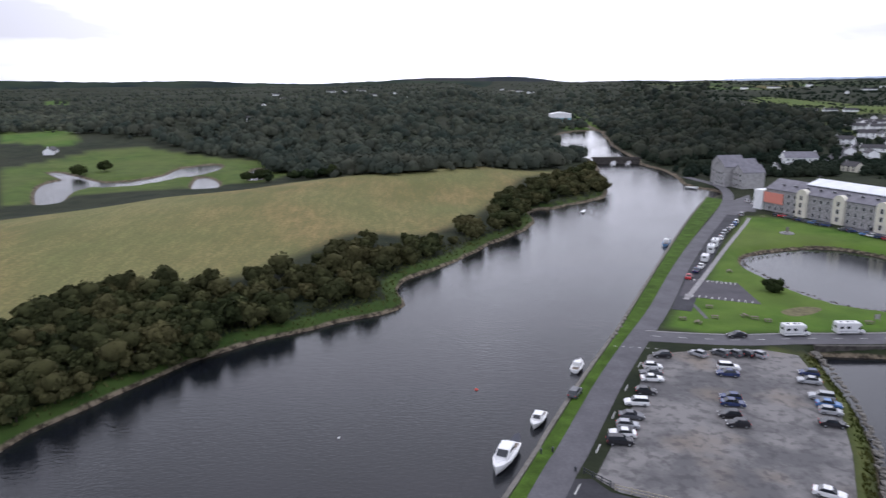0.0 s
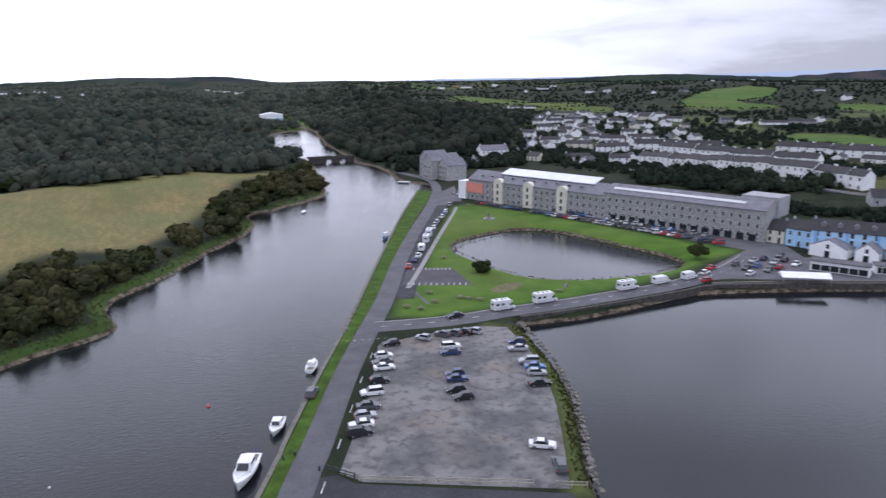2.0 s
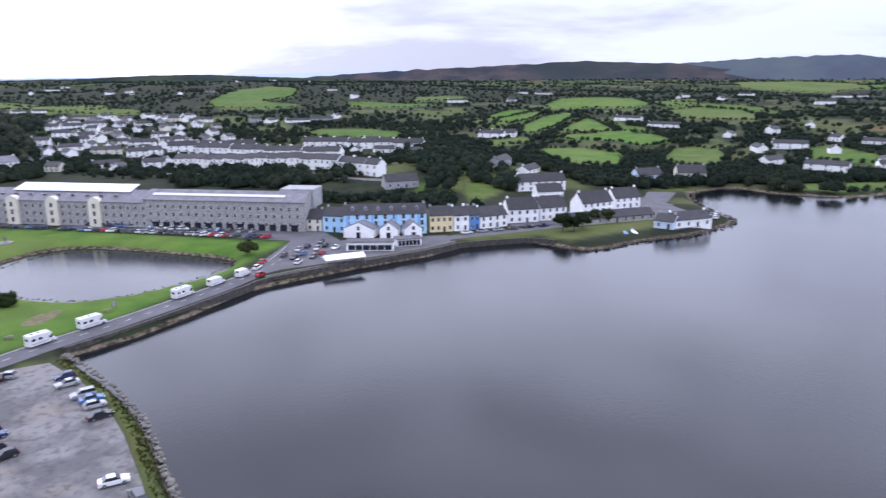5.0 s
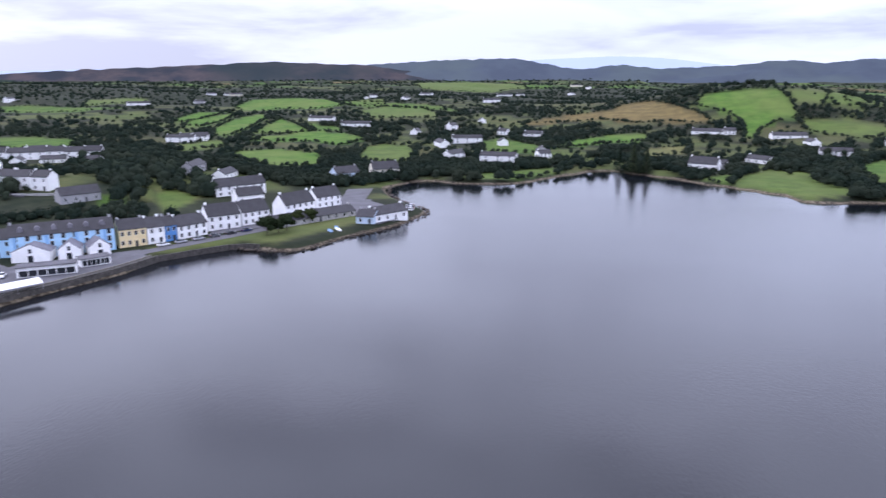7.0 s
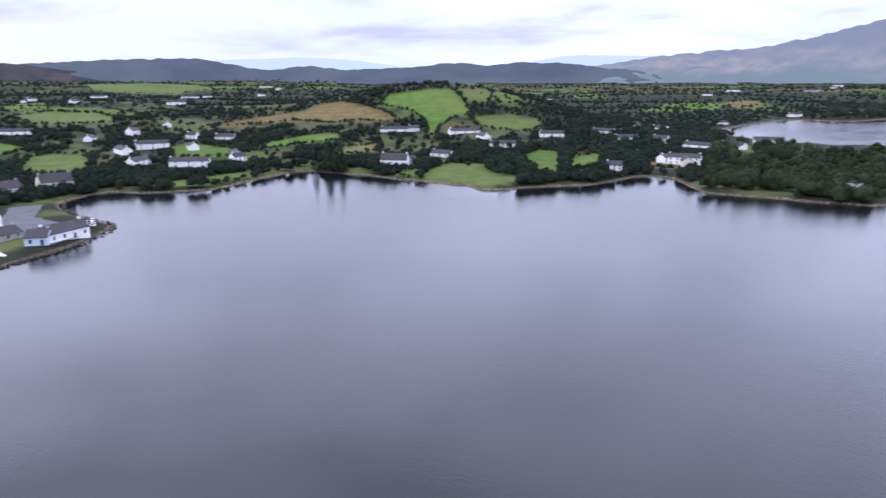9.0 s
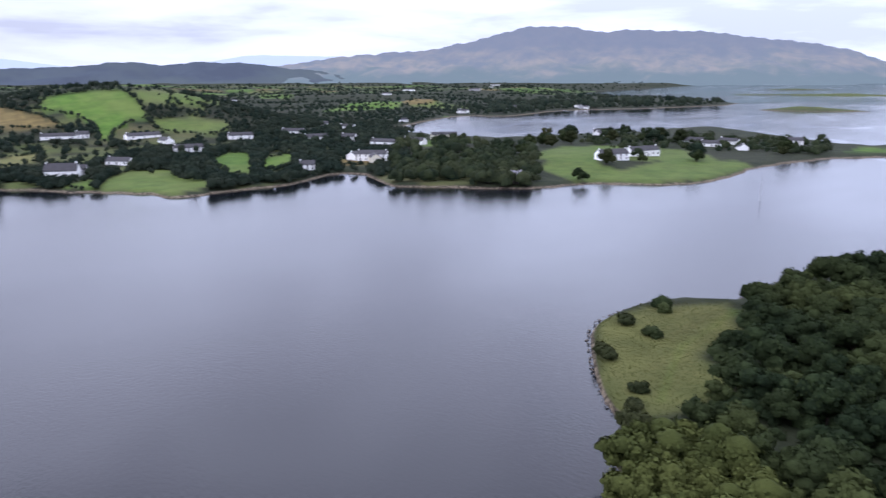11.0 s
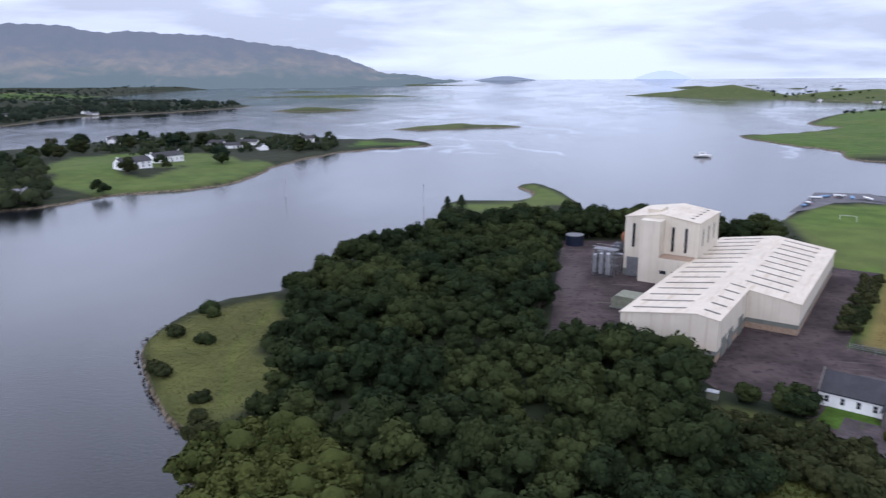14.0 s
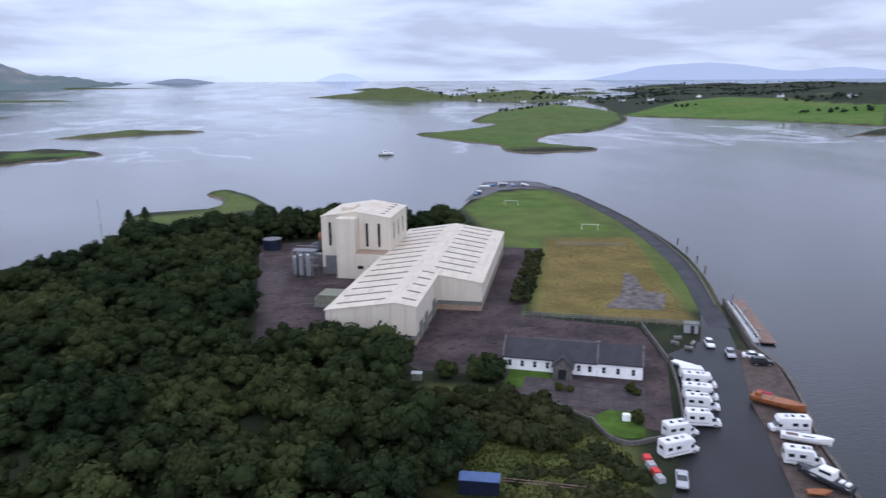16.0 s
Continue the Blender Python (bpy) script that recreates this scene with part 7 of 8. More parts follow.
# low cover on the islands and the far shores of the bay
yaw = radians(1) * nrs.uniform(-232, -191, 5200)
inv = nrs.uniform(1 / 6500, 1 / 1250, 5200)
pts = [(x, y) for x, y in zip(-np.sin(yaw) / inv, np.cos(yaw) / inv) if wave(np.array([x]), np.array([y]), 260, 41)[0] > (0.75 if math.hypot(x, y) < 2000 else -0.2)]
wood_stuff("far_hedge", "dark hedges and trees on the far shore", pts, [nrs.uniform(1.8, 3.4) * (1 + math.hypot(*p) / 3000) for p in pts], FAR_LEAF)
yaw = radians(1) * nrs.uniform(-16, 38, 6500)
inv = nrs.uniform(1 / 5000, 1 / 900, 6500)
pts = list(zip(-np.sin(yaw) / inv, np.cos(yaw) / inv))
wood_stuff("far_copse", "dark woods on the low hills", pts, [nrs.uniform(3.6, 6.8) for _ in pts], WOOD_LEAF)

# rough grass: tufts over the near banks and the scrubby ground
def grass_stuff(name, label, outline, count, low, high, material):
    poly = np.array(outline, float)
    p = nrs.uniform(poly.min(0), poly.max(0), (count * 4, 2))
    p = p[inside_by(poly, p[:, 0], p[:, 1]) > 0.5][:count]
    z = land_height(p[:, 0], p[:, 1])
    p, z = p[z > 0.9], z[z > 0.9]
    V, T = [], []
    for k in range(5):
        a = nrs.uniform(0, 6.283, len(p))
        h = nrs.uniform(low, high, len(p))
        lean = np.stack([np.cos(a), np.sin(a)], 1)
        side = np.stack([-lean[:, 1], lean[:, 0]], 1) * (h * 0.22)[:, None]
        root = p + lean * (h * 0.25)[:, None]
        tip = p + lean * (h * 0.75)[:, None]
        tri = np.stack([np.column_stack([root - side, z - 0.05]), np.column_stack([root + side, z - 0.05]), np.column_stack([tip, z + h])], 1).reshape(-1, 3)
        T.append(np.arange(len(tri)).reshape(-1, 3) + sum(len(v) for v in V))
        V.append(tri)
    tagged(new(name, tri_mesh(name, np.vstack(V), np.vstack(T), material)), label, "grass", kind="stuff")


ROUGH_GRASS = foliage("rough_grass", (0.030, 0.042, 0.010), (0.066, 0.066, 0.017), (0.115, 0.072, 0.022), 5)
BANK_GRASS = foliage("bank_grass", (0.035, 0.055, 0.018), (0.10, 0.115, 0.036), (0.15, 0.12, 0.05), 5)
grass_stuff("rough_grass", "rough olive and straw grass on the grassy point", [(103, -139), (104, -160), (92, -180), (80, -180), (66, -150), (57, -128), (60, -108), (58, -92), (70, -102), (90, -120)], 11000, 0.08, 0.22, ROUGH_GRASS)
grass_stuff("rough_grass", "rough olive and straw grass below the wood", [(-14, -78), (-18, -104), (-24, -118), (-30, -124), (-44, -120), (-50, -108), (-52, -96), (-46, -76), (-30, -60)], 9000, 0.15, 0.45, ROUGH_GRASS)
DRY_GRASS = foliage("dry_field_grass", (0.135, 0.105, 0.038), (0.215, 0.160, 0.060), (0.09, 0.10, 0.03), 6)
grass_stuff("dry_grass", "uneven ochre grass of the disused field", [(-94, -250), (-126, -244), (-97, -151), (-62, -168)], 9000, 0.08, 0.28, DRY_GRASS)
grass_stuff("bank_grass", "green reedy grass along the river bank", MEADOW_BANK + [(96, 480), (72, 380), (24, 300), (-16, 230), (-40, 185), (-82, 135)], 8000, 0.3, 0.8, BANK_GRASS)
grass_stuff("rock_bank_grass", "weedy grass behind the boulders", [(78, 147), (74, 122), (66, 103), (58, 88), (54, 79), (57, 78), (64, 92), (72, 107), (78, 123), (82, 146)], 1500, 0.2, 0.6, ROUGH_GRASS)


# ---- cars, motorhomes and boats ----
def wheel_mesh(r, w):
    bm = tube((0, -w / 2, 0), (0, w / 2, 0), r, 14)
    for f in bm.faces:
        f.material_index = 0
    hub = tube((0, -w / 2 - 0.012, 0), (0, w / 2 + 0.012, 0), r * 0.58, 10)
    for f in hub.faces:
        f.material_index = 1
    tmp = bpy.data.meshes.new("hub")
    hub.to_mesh(tmp)
    hub.free()
    bm.from_mesh(tmp)
    return finish(bm, "wheel", TYRE, STEEL)


CAR_WHEEL, VAN_WHEEL = wheel_mesh(0.32, 0.2), wheel_mesh(0.36, 0.22)
CAR_SHAPES = {
    "hatchback": (3.95, 1.72, [(-1.95, 0.28), (1.95, 0.28), (1.97, 0.62), (1.75, 0.80), (0.95, 0.93), (-1.85, 0.98), (-1.97, 0.7)], [(0.95, 0.92), (0.25, 1.44), (-1.35, 1.46), (-1.86, 0.97)]),
    "saloon": (4.5, 1.78, [(-2.22, 0.28), (2.2, 0.28), (2.24, 0.6), (1.95, 0.8), (1.0, 0.93), (-1.55, 0.96), (-2.2, 0.94), (-2.25, 0.6)], [(1.0, 0.92), (0.3, 1.42), (-0.95, 1.43), (-1.62, 0.95)]),
    "estate": (4.5, 1.82, [(-2.22, 0.32), (2.2, 0.32), (2.24, 0.7), (1.95, 0.92), (1.1, 1.04), (-2.15, 1.06), (-2.25, 0.7)], [(1.1, 1.03), (0.45, 1.62), (-1.95, 1.64), (-2.2, 1.05)])}
MADE_CARS = {}


def car(x, y, turn, paint, shape="hatchback", z=2.06, group="parked cars"):
    key = (paint, shape)
    if key in MADE_CARS:
        return copy_thing(MADE_CARS[key], pose(x, y, z, 0, 0, turn))
    length, width, low, cabin = CAR_SHAPES[shape]
    ob = thing("car", x, y, z, turn, paint + " parked " + shape + " car with dark windows", "car", group)
    w = width / 2
    bm = prism(low, -w, w)
    bmesh.ops.bevel(bm, geom=bm.edges[:], offset=0.06, segments=2, affect="EDGES")
    body = part("body", bm, CAR_PAINT[paint], ob)
    bm = prism(cabin, -w + 0.12, w - 0.12)
    for v in bm.verts:
        if v.co.z > 1.2:
            v.co.y *= 0.86
    glass = part("glasshouse", bm, PANE, ob)
    (ax, az), (bx, bz), (cx_, cz) = cabin[0], cabin[1], cabin[2]
    bm = block(cx_ + 0.05, bx - 0.02, -w * 0.74, w * 0.74, bz - 0.01, bz + 0.045, bevel=0.02)
    part("roof_panel", bm, CAR_PAINT[paint], glass)
    for sgn in (-1, 1):
        part("headlight", block(length / 2 - 0.12, length / 2 + 0.005, sgn * w * 0.72 - 0.17, sgn * w * 0.72 + 0.17, 0.6, 0.74), FRAME, body)
        part("tail_light", block(-length / 2 - 0.005, -length / 2 + 0.08, sgn * w * 0.8 - 0.12, sgn * w * 0.8 + 0.12, 0.72, 0.9), RED_PAINT, body)
        for xx in (length * 0.31, -length * 0.3):
            part("wheel", CAR_WHEEL, None, ob, at=pose(xx, sgn * (w - 0.08), 0.32))
    MADE_CARS[key] = ob
    return ob


MADE_VANS = {}


def motorhome(x, y, turn, length=6.4, kind=0, z=2.06, group="parked motorhomes"):
    if (length, kind) in MADE_VANS:
        return copy_thing(MADE_VANS[(length, kind)], pose(x, y, z, 0, 0, turn))
    ob = thing("motorhome", x, y, z, turn, "white coachbuilt motorhome with dark windows" if kind < 2 else "plain white panel van with dark cab glass", "motorhome", group)
    L = length / 2
    if kind == 0:
        prof = [(-L, 0.4), (L - 1.9, 0.4), (L - 1.9, 2.05), (L - 0.9, 2.15), (L - 1.3, 2.85), (-L + 0.1, 2.95), (-L, 2.8)]
    elif kind == 1:
        prof = [(-L, 0.4), (L - 1.7, 0.4), (L - 1.7, 1.9), (L - 1.9, 2.75), (-L + 0.1, 2.8), (-L, 2.6)]
    else:
        prof = [(-L, 0.4), (L - 1.3, 0.4), (L - 1.3, 1.6), (L - 1.7, 2.35), (-L + 0.1, 2.4), (-L, 2.2)]
    bm = prism(prof, -1.1, 1.1)
    bmesh.ops.bevel(bm, geom=bm.edges[:], offset=0.08, segments=2, affect="EDGES")
    body = part("body", bm, VAN_WHITE, ob)
    bm = prism([(L - 2.0, 0.35), (L - 0.02, 0.35), (L, 0.95), (L - 0.75, 1.15), (L - 1.35, 1.98), (L - 2.0, 2.0)], -0.98, 0.98)
    bmesh.ops.bevel(bm, geom=bm.edges[:], offset=0.05, segments=2, affect="EDGES")
    cab = part("cab", bm, VAN_WHITE, ob)
    part("windscreen", prism([(L - 0.72, 1.18), (L - 0.64, 1.22), (L - 1.25, 2.0), (L - 1.33, 1.96)], -0.85, 0.85), PANE, cab)
    for s in (-1, 1):
        part("cab_window", block(L - 1.75, L - 1.1, s * 0.985 - 0.01, s * 0.985 + 0.01, 1.25, 1.8), PANE, cab)
        for xx in ((-L + 1.0, -L + 2.6) if kind < 2 else ()):
            part("side_window", block(xx - 0.45, xx + 0.45, s * 1.105 - 0.012, s * 1.105 + 0.012, 1.55, 2.1), PANE, body)
        part("stripe", block(-L + 0.3, L - 2.1, s * 1.104 - 0.006, s * 1.104 + 0.006, 0.85, 1.0), CAR_PAINT["silver"], body)
        for xx in (-L + 1.5, L - 1.0):
            part("wheel", VAN_WHEEL, None, ob, at=pose(xx, s * 0.92, 0.36))
    part("rear_window", block(-L - 0.012, -L + 0.012, -0.5, 0.5, 1.6, 2.15), PANE, body)
    if kind < 2:
        top = 2.9 if kind == 0 else 2.77
        for xx in (-L + 1.2, -L + 2.8, 0.6):
            part("roof_vent", block(xx - 0.3, xx + 0.3, -0.3, 0.3, top - 0.03, top + 0.12, bevel=0.03), PANE if xx < 0 else CAR_PAINT["silver"], body)
    MADE_VANS[(length, kind)] = ob
    return ob


vrs = random.Random(21)
for (x, y), paint, shape in zip([(47.2, 145.5), (43.3, 139.1), (42, 135.9), (41.4, 132.9), (38.5, 127), (35.4, 122.1), (33.1, 116.8), (31.5, 113.3), (29.9, 110.3), (28.8, 107.6)],
                                ["black", "white", "grey", "white", "black", "white", "grey", "silver", "white", "black"], ["hatchback", "hatchback", "saloon", "saloon", "hatchback", "estate", "saloon", "hatchback", "saloon", "estate"]):
    car(x + 0.4, y, -6 + 180 * (vrs.random() < 0.5) + vrs.uniform(-4, 4), paint, shape)
for (x, y), paint, shape in zip([(59.3, 138.4), (57.9, 135.3), (54.1, 124.2), (53.5, 121.6), (51.1, 117), (51.2, 113.5)], ["white", "navy", "navy", "navy", "black", "black"], ["estate", "saloon", "hatchback", "saloon", "hatchback", "hatchback"]):
    car(x, y, -12 + 180 * (vrs.random() < 0.5) + vrs.uniform(-4, 4), paint, shape)
for (x, y), paint, shape in zip([(74.4, 135.2), (72.6, 131.4), (71.2, 124), (70.9, 120.9), (69.7, 118), (67.6, 113.3)], ["navy", "silver", "silver", "blue", "silver", "black"], ["hatchback", "saloon", "estate", "saloon", "hatchback", "saloon"]):
    car(x, y, -18 + 180 * (vrs.random() < 0.5) + vrs.uniform(-4, 4), paint, shape)
for (x, y), paint in zip([(55.6, 146), (60.6, 146.4), (63.4, 146.1), (65.9, 145.9), (68.3, 145.4)], ["silver", "grey", "grey", "black", "silver"]):
    car(x, y, 128 + vrs.uniform(-4, 4), paint, "hatchback")
car(55.7, 91.9, -30, "white", "saloon")
car(54.9, 85.2, 70, "grey", "estate")
car(25.2, 126.6, 64, "grey", "estate", z=2.02)
for x, y, turn, length, kind in ((82.8, 158.4, 2, 6.4, 0), (96.1, 159.6, 2, 6.8, 0), (124, 160.6, 5, 6.8, 0), (136.9, 162, 9, 6.0, 2), (147.8, 162.5, 12, 5.4, 2), (93.5, 241.4, 64, 6.4, 0), (98.4, 250.8, 64, 6.8, 0), (87.2, 229.6, 64, 6.0, 2)):
    motorhome(x, y, turn, length, kind)
car(68.7, 157.6, 185, "black", "saloon")
car(150.6, 157.9, 14, "red")
for (x, y), paint in zip([(162, 168.6), (156, 164.8)], ["red", "white"]):
    car(x, y, 24 + vrs.uniform(-6, 6), paint, vrs.choice(("hatchback", "saloon")))
for (x, y), paint in zip([(74.6, 208.4), (82.7, 220.8), (79.3, 215.4), (104.7, 262), (107.5, 267.5), (110.2, 272), (113.6, 277.5), (117.1, 282.7), (120.4, 288), (123.1, 293), (132, 309.5), (149.3, 345), (149.3, 338.4)],
                         ["red", "white", "navy", "white", "silver", "silver", "grey", "white", "blue", "white", "silver", "white", "white"]):
    car(x, y, 63 + vrs.uniform(-5, 5), paint, vrs.choice(("hatchback", "saloon", "estate")))
TOWN_PAINTS = ["white", "silver", "silver", "grey", "black", "navy", "red", "blue", "grey"]
for (p, q), n, turn in ((((146.8, 309.6), (192.5, 187.7)), 42, -20), (((157.5, 313), (187.5, 223.2)), 20, -66), (((196, 205), (178, 250)), 10, 24)):
    for k in range(n):
        if vrs.random() < 0.86:
            u = (k + 0.5) / n
            car(p[0] + (q[0] - p[0]) * u, p[1] + (q[1] - p[1]) * u, turn + 180 * (vrs.random() < 0.5) + vrs.uniform(-4, 4), vrs.choice(TOWN_PAINTS), vrs.choice(("hatchback", "saloon", "estate")))
for k in range(6):
    car(236 + k * 5.6, 133.5 - k * 4.0, -36, TOWN_PAINTS[k], "saloon")
for k in range(12):
    car(168 + k * 2.3 + 1.5 * (k % 2), 158.5 + (k % 3) * 5.0 + k * 0.3, 24 + 180 * (k % 2), TOWN_PAINTS[(k * 4) % 9], ("hatchback", "saloon")[k % 2], z=2.07)
for k in range(5):
    car(317 + k * 2.6, 57.5 + k * 0.4, 60, ("white", "silver", "white", "navy", "white")[k], "hatchback")
# the quay apron
for x, y, turn, length, kind in ((-76.3, -116.3, 156, 6.4, 0), (-73.5, -111.4, 155, 6.4, 0), (-71.5, -107.5, 155, 6.0, 1), (-68.1, -101.8, 160, 6.0, 1), (-62.2, -99.1, 182, 6.0, 1), (-58.8, -93.8, 188, 6.8, 0), (-81.1, -96.4, -19, 6.4, 0),
                                 (-76.2, -86.6, 152, 6.0, 1), (-77.8, -120.4, 156, 6.0, 2)):
    motorhome(x, y, turn, length, kind)
for (x, y), turn, paint, shape in zip([(-90.8, -135.8), (-91.8, -129.3), (-95.8, -126.9), (-95.2, -123.2), (-54.9, -86)], (70, 66, 150, 160, 62), ("white", "silver", "white", "black", "silver"), ("hatchback", "hatchback", "saloon", "estate", "saloon")):
    car(x, y, turn, paint, shape, z=2.06 if paint != "black" else 2.13)


def hull_bm(length, beam, depth, sheer=0.35, stern=0.8, n=13):
    """A boat's hull, lofted from bow (+x) to stern, open at the top."""
    bm = bmesh.new()
    rows_ = []
    for i in range(n):
        u = i / (n - 1)
        x = length * (u - 0.5)
        w = beam / 2 * (stern + (1 - stern) * min(1, u * 3)) * (1 - max(0, (u - 0.55) / 0.45) ** 2.2) + 0.02
        top = depth + sheer * u ** 2
        rake = max(0, (u - 0.7)) * 0.9
        rows_.append([bm.verts.new((x + rake * zz, s * w * k, zz * top)) for s, k, zz in ((-1, 1, 1), (-1, 0.93, 0.55), (-1, 0.6, 0.1), (-1, 0.02, -0.12), (1, 0.6, 0.1), (1, 0.93, 0.55), (1, 1, 1))])
    for r, s in zip(rows_, rows_[1:]):
        for k in range(6):
            bm.faces.new((r[k], r[k + 1], s[k + 1], s[k]))
        bm.faces.new((r[6], r[0], s[0], s[6]))
    bm.faces.new(rows_[0])
    bmesh.ops.recalc_face_normals(bm, faces=bm.faces)
    return bm


def boat(x, y, z, turn, length, beam, hull, label, cabin=None, mast=0, trim=None, group=""):
    ob = thing("boat", x, y, z, turn, label, "boat", group)
    part("hull", hull_bm(length, beam, length * 0.13), hull, ob)
    part("rubbing_strake", prism([(px, py) for px, py in [(-length * 0.5, -beam * 0.42), (length * 0.15, -beam * 0.5), (length * 0.4, -beam * 0.26), (length * 0.4, beam * 0.26), (length * 0.15, beam * 0.5), (-length * 0.5, beam * 0.42)]], length * 0.118, length * 0.128, "z"), trim or GELCOAT, ob)
    if cabin:
        d = length * 0.13
        L = length
        bm = prism([(-L * 0.18, d), (L * 0.28, d), (L * 0.2, d + L * 0.07), (L * 0.1, d + L * 0.16), (-L * 0.18, d + L * 0.17)], -beam * 0.34, beam * 0.34)
        bmesh.ops.bevel(bm, geom=bm.edges[:], offset=0.06, segments=2, affect="EDGES")
        house = part("cabin", bm, cabin, ob)
        part("windscreen", prism([(L * 0.205, d + L * 0.075), (L * 0.225, d + L * 0.08), (L * 0.12, d + L * 0.155), (L * 0.1, d + L * 0.15)], -beam * 0.28, beam * 0.28), PANE, house)
        for s in (-1, 1):
            part("side_window", block(-L * 0.14, L * 0.08, s * beam * 0.345 - 0.015, s * beam * 0.345 + 0.015, d + L * 0.09, d + L * 0.14), PANE, house)
        part("cockpit_floor", block(-L * 0.46, -L * 0.2, -beam * 0.33, beam * 0.33, d - 0.02, d + 0.03), WOOD, ob)
        bm = bmesh.new()
        for s in (-1, 1):
            tube((L * 0.2, s * beam * 0.4, d), (L * 0.2, s * beam * 0.4, d + 0.6), 0.025, 5, bm)
            tube((L * 0.2, s * beam * 0.4, d + 0.6), (L * 0.46, 0, d + 0.8), 0.025, 5, bm)
        part("rail", bm, STEEL, ob)
    if mast:
        bm = tube((length * 0.05, 0, length * 0.12), (length * 0.05, 0, mast), 0.06, 6)
        tube((length * 0.05, 0, 1.6), (-length * 0.4, 0, 1.5), 0.05, 6, bm)
        part("mast", bm, STEEL, ob)
    return ob


cruiser = boat(10, 105.6, 0.15, -113, 9.4, 3.2, GELCOAT, "white motor cruiser moored at the river quay", GELCOAT)
boat(17.2, 119.4, 0.1, -112, 6.2, 2.4, GELCOAT, "small white cabin cruiser moored at the quay", GELCOAT)
boat(29.0, 144.2, 0.1, 67, 5.8, 2.3, GELCOAT, "white day boat moored at the quay", GELCOAT)
boat(12.4, 112.2, 0.1, 67, 3.2, 1.5, NAVY, "small dark dinghy beside the cruiser", None, trim=DARK_METAL)
boat(84.6, 262.5, 0.1, 65, 7.5, 2.6, HULL_BLUE, "blue and white fishing boat on the river", GELCOAT, trim=HULL_BLUE)
boat(142, 403, 0.1, -35, 7, 2.2, GELCOAT, "pale boat by the grassy bank upriver")
smack = boat(-85, -104.6, 2.5, 127, 9.2, 2.7, HULL_ORANGE, "orange varnished wooden boat laid up on the quay", None, trim=RUST)
for xx in (-2.6, -0.9, 0.8):
    part("thwart", block(xx - 0.18, xx + 0.18, -1.0, 1.0, 1.19, 1.3), WOOD, smack)
part("well", block(-3.6, 2.0, -0.8, 0.8, 1.18, 1.2), DARK_METAL, smack, "dark open well")
part("foredeck", prism([(1.9, -1.0), (3.4, -0.6), (3.4, 0.6), (1.9, 1.0)], 1.2, 1.3, "z"), HULL_ORANGE, smack)
part("cuddy", block(-3.9, -2.9, -0.7, 0.7, 1.2, 1.9, bevel=0.08), HULL_ORANGE, smack)
part("red_cover", block(-1.8, 1.4, -0.5, 0.5, 0.62, 1.0, bevel=0.1), surface("crimson_cover", (0.36, 0.03, 0.07), 0.8, 0.2, 0.5), boat(-85.4, -108.6, 2.45, 125, 4.6, 1.6, DARK_METAL, "dark dinghy under a red cover on the quay"))
yacht = boat(-80.9, -92, 2.5, 145, 7.6, 1.9, GELCOAT, "slim white sailing yacht laid up on the quay")
roof = part("coachroof", prism([(-0.9, 1.0), (1.9, 1.0), (1.5, 1.32), (-0.8, 1.4)], -0.5, 0.5), GELCOAT, yacht)
for s in (-0.51, 0.51):
    part("side_window", block(-0.5, 1.1, s - 0.012, s + 0.012, 1.1, 1.27), PANE, roof)
part("cockpit", block(-3.0, -1.1, -0.5, 0.5, 1.0, 1.03), WOOD, yacht, "dark open cockpit")
part("boom", tube((1.0, 0.1, 1.55), (-4.6, 0.1, 1.45), 0.07, 6), STEEL, yacht, "mast lashed along the deck")
for xx in (-3.2, -1.4, 0.6, 2.4):
    for s in (-0.8, 0.8):
        part("stanchion", tube((xx, s * (1 if xx < 1 else 0.7), 1.0), (xx, s * (1 if xx < 1 else 0.7), 1.5), 0.03, 5), STEEL, yacht)
for xx in (-2.0, 1.6):
    part("cradle", block(xx - 0.1, xx + 0.1, -0.9, 0.9, -0.42, 0.12), WOOD, yacht)
launch = boat(-75.2, -80.8, 2.5, 293, 8.2, 2.6, DARK_METAL, "dark-hulled boat with a white wheelhouse at the quay", GELCOAT, trim=GELCOAT)
part("well", block(-3.9, -1.6, -0.95, 0.95, 1.06, 1.11), DARK_METAL, launch, "dark open stern well")
for xx in (-2.4, -3.3):
    part("engine_box", block(xx - 0.3, xx + 0.3, -0.5, 0.5, 1.11, 1.4, bevel=0.04), GELCOAT, launch)
boat(-72.2, -78.4, 2.4, 160, 3.2, 1.4, HULL_ORANGE, "small orange and white dinghy on the quay")
boat(-78.4, -125, 2.4, 118, 5.8, 1.8, GELCOAT, "white and red open boat on the apron", None, trim=RUST)
boat(-80, -596, 0.2, 175, 13, 4.2, GELCOAT, "white and red passenger boat under way in the bay", GELCOAT, trim=RED_PAINT)
for x, y, turn in ((269, 81, 30), (272, 78.5, 40), (275, 80, 20), (66, 330, 60)):
    boat(x, y, 1.6 if x > 100 else 0.1, turn, 4.6, 1.6, HULL_BLUE if int(x) % 2 else GELCOAT, "small open boat drawn up on the shore", group="boats drawn up on the shore")
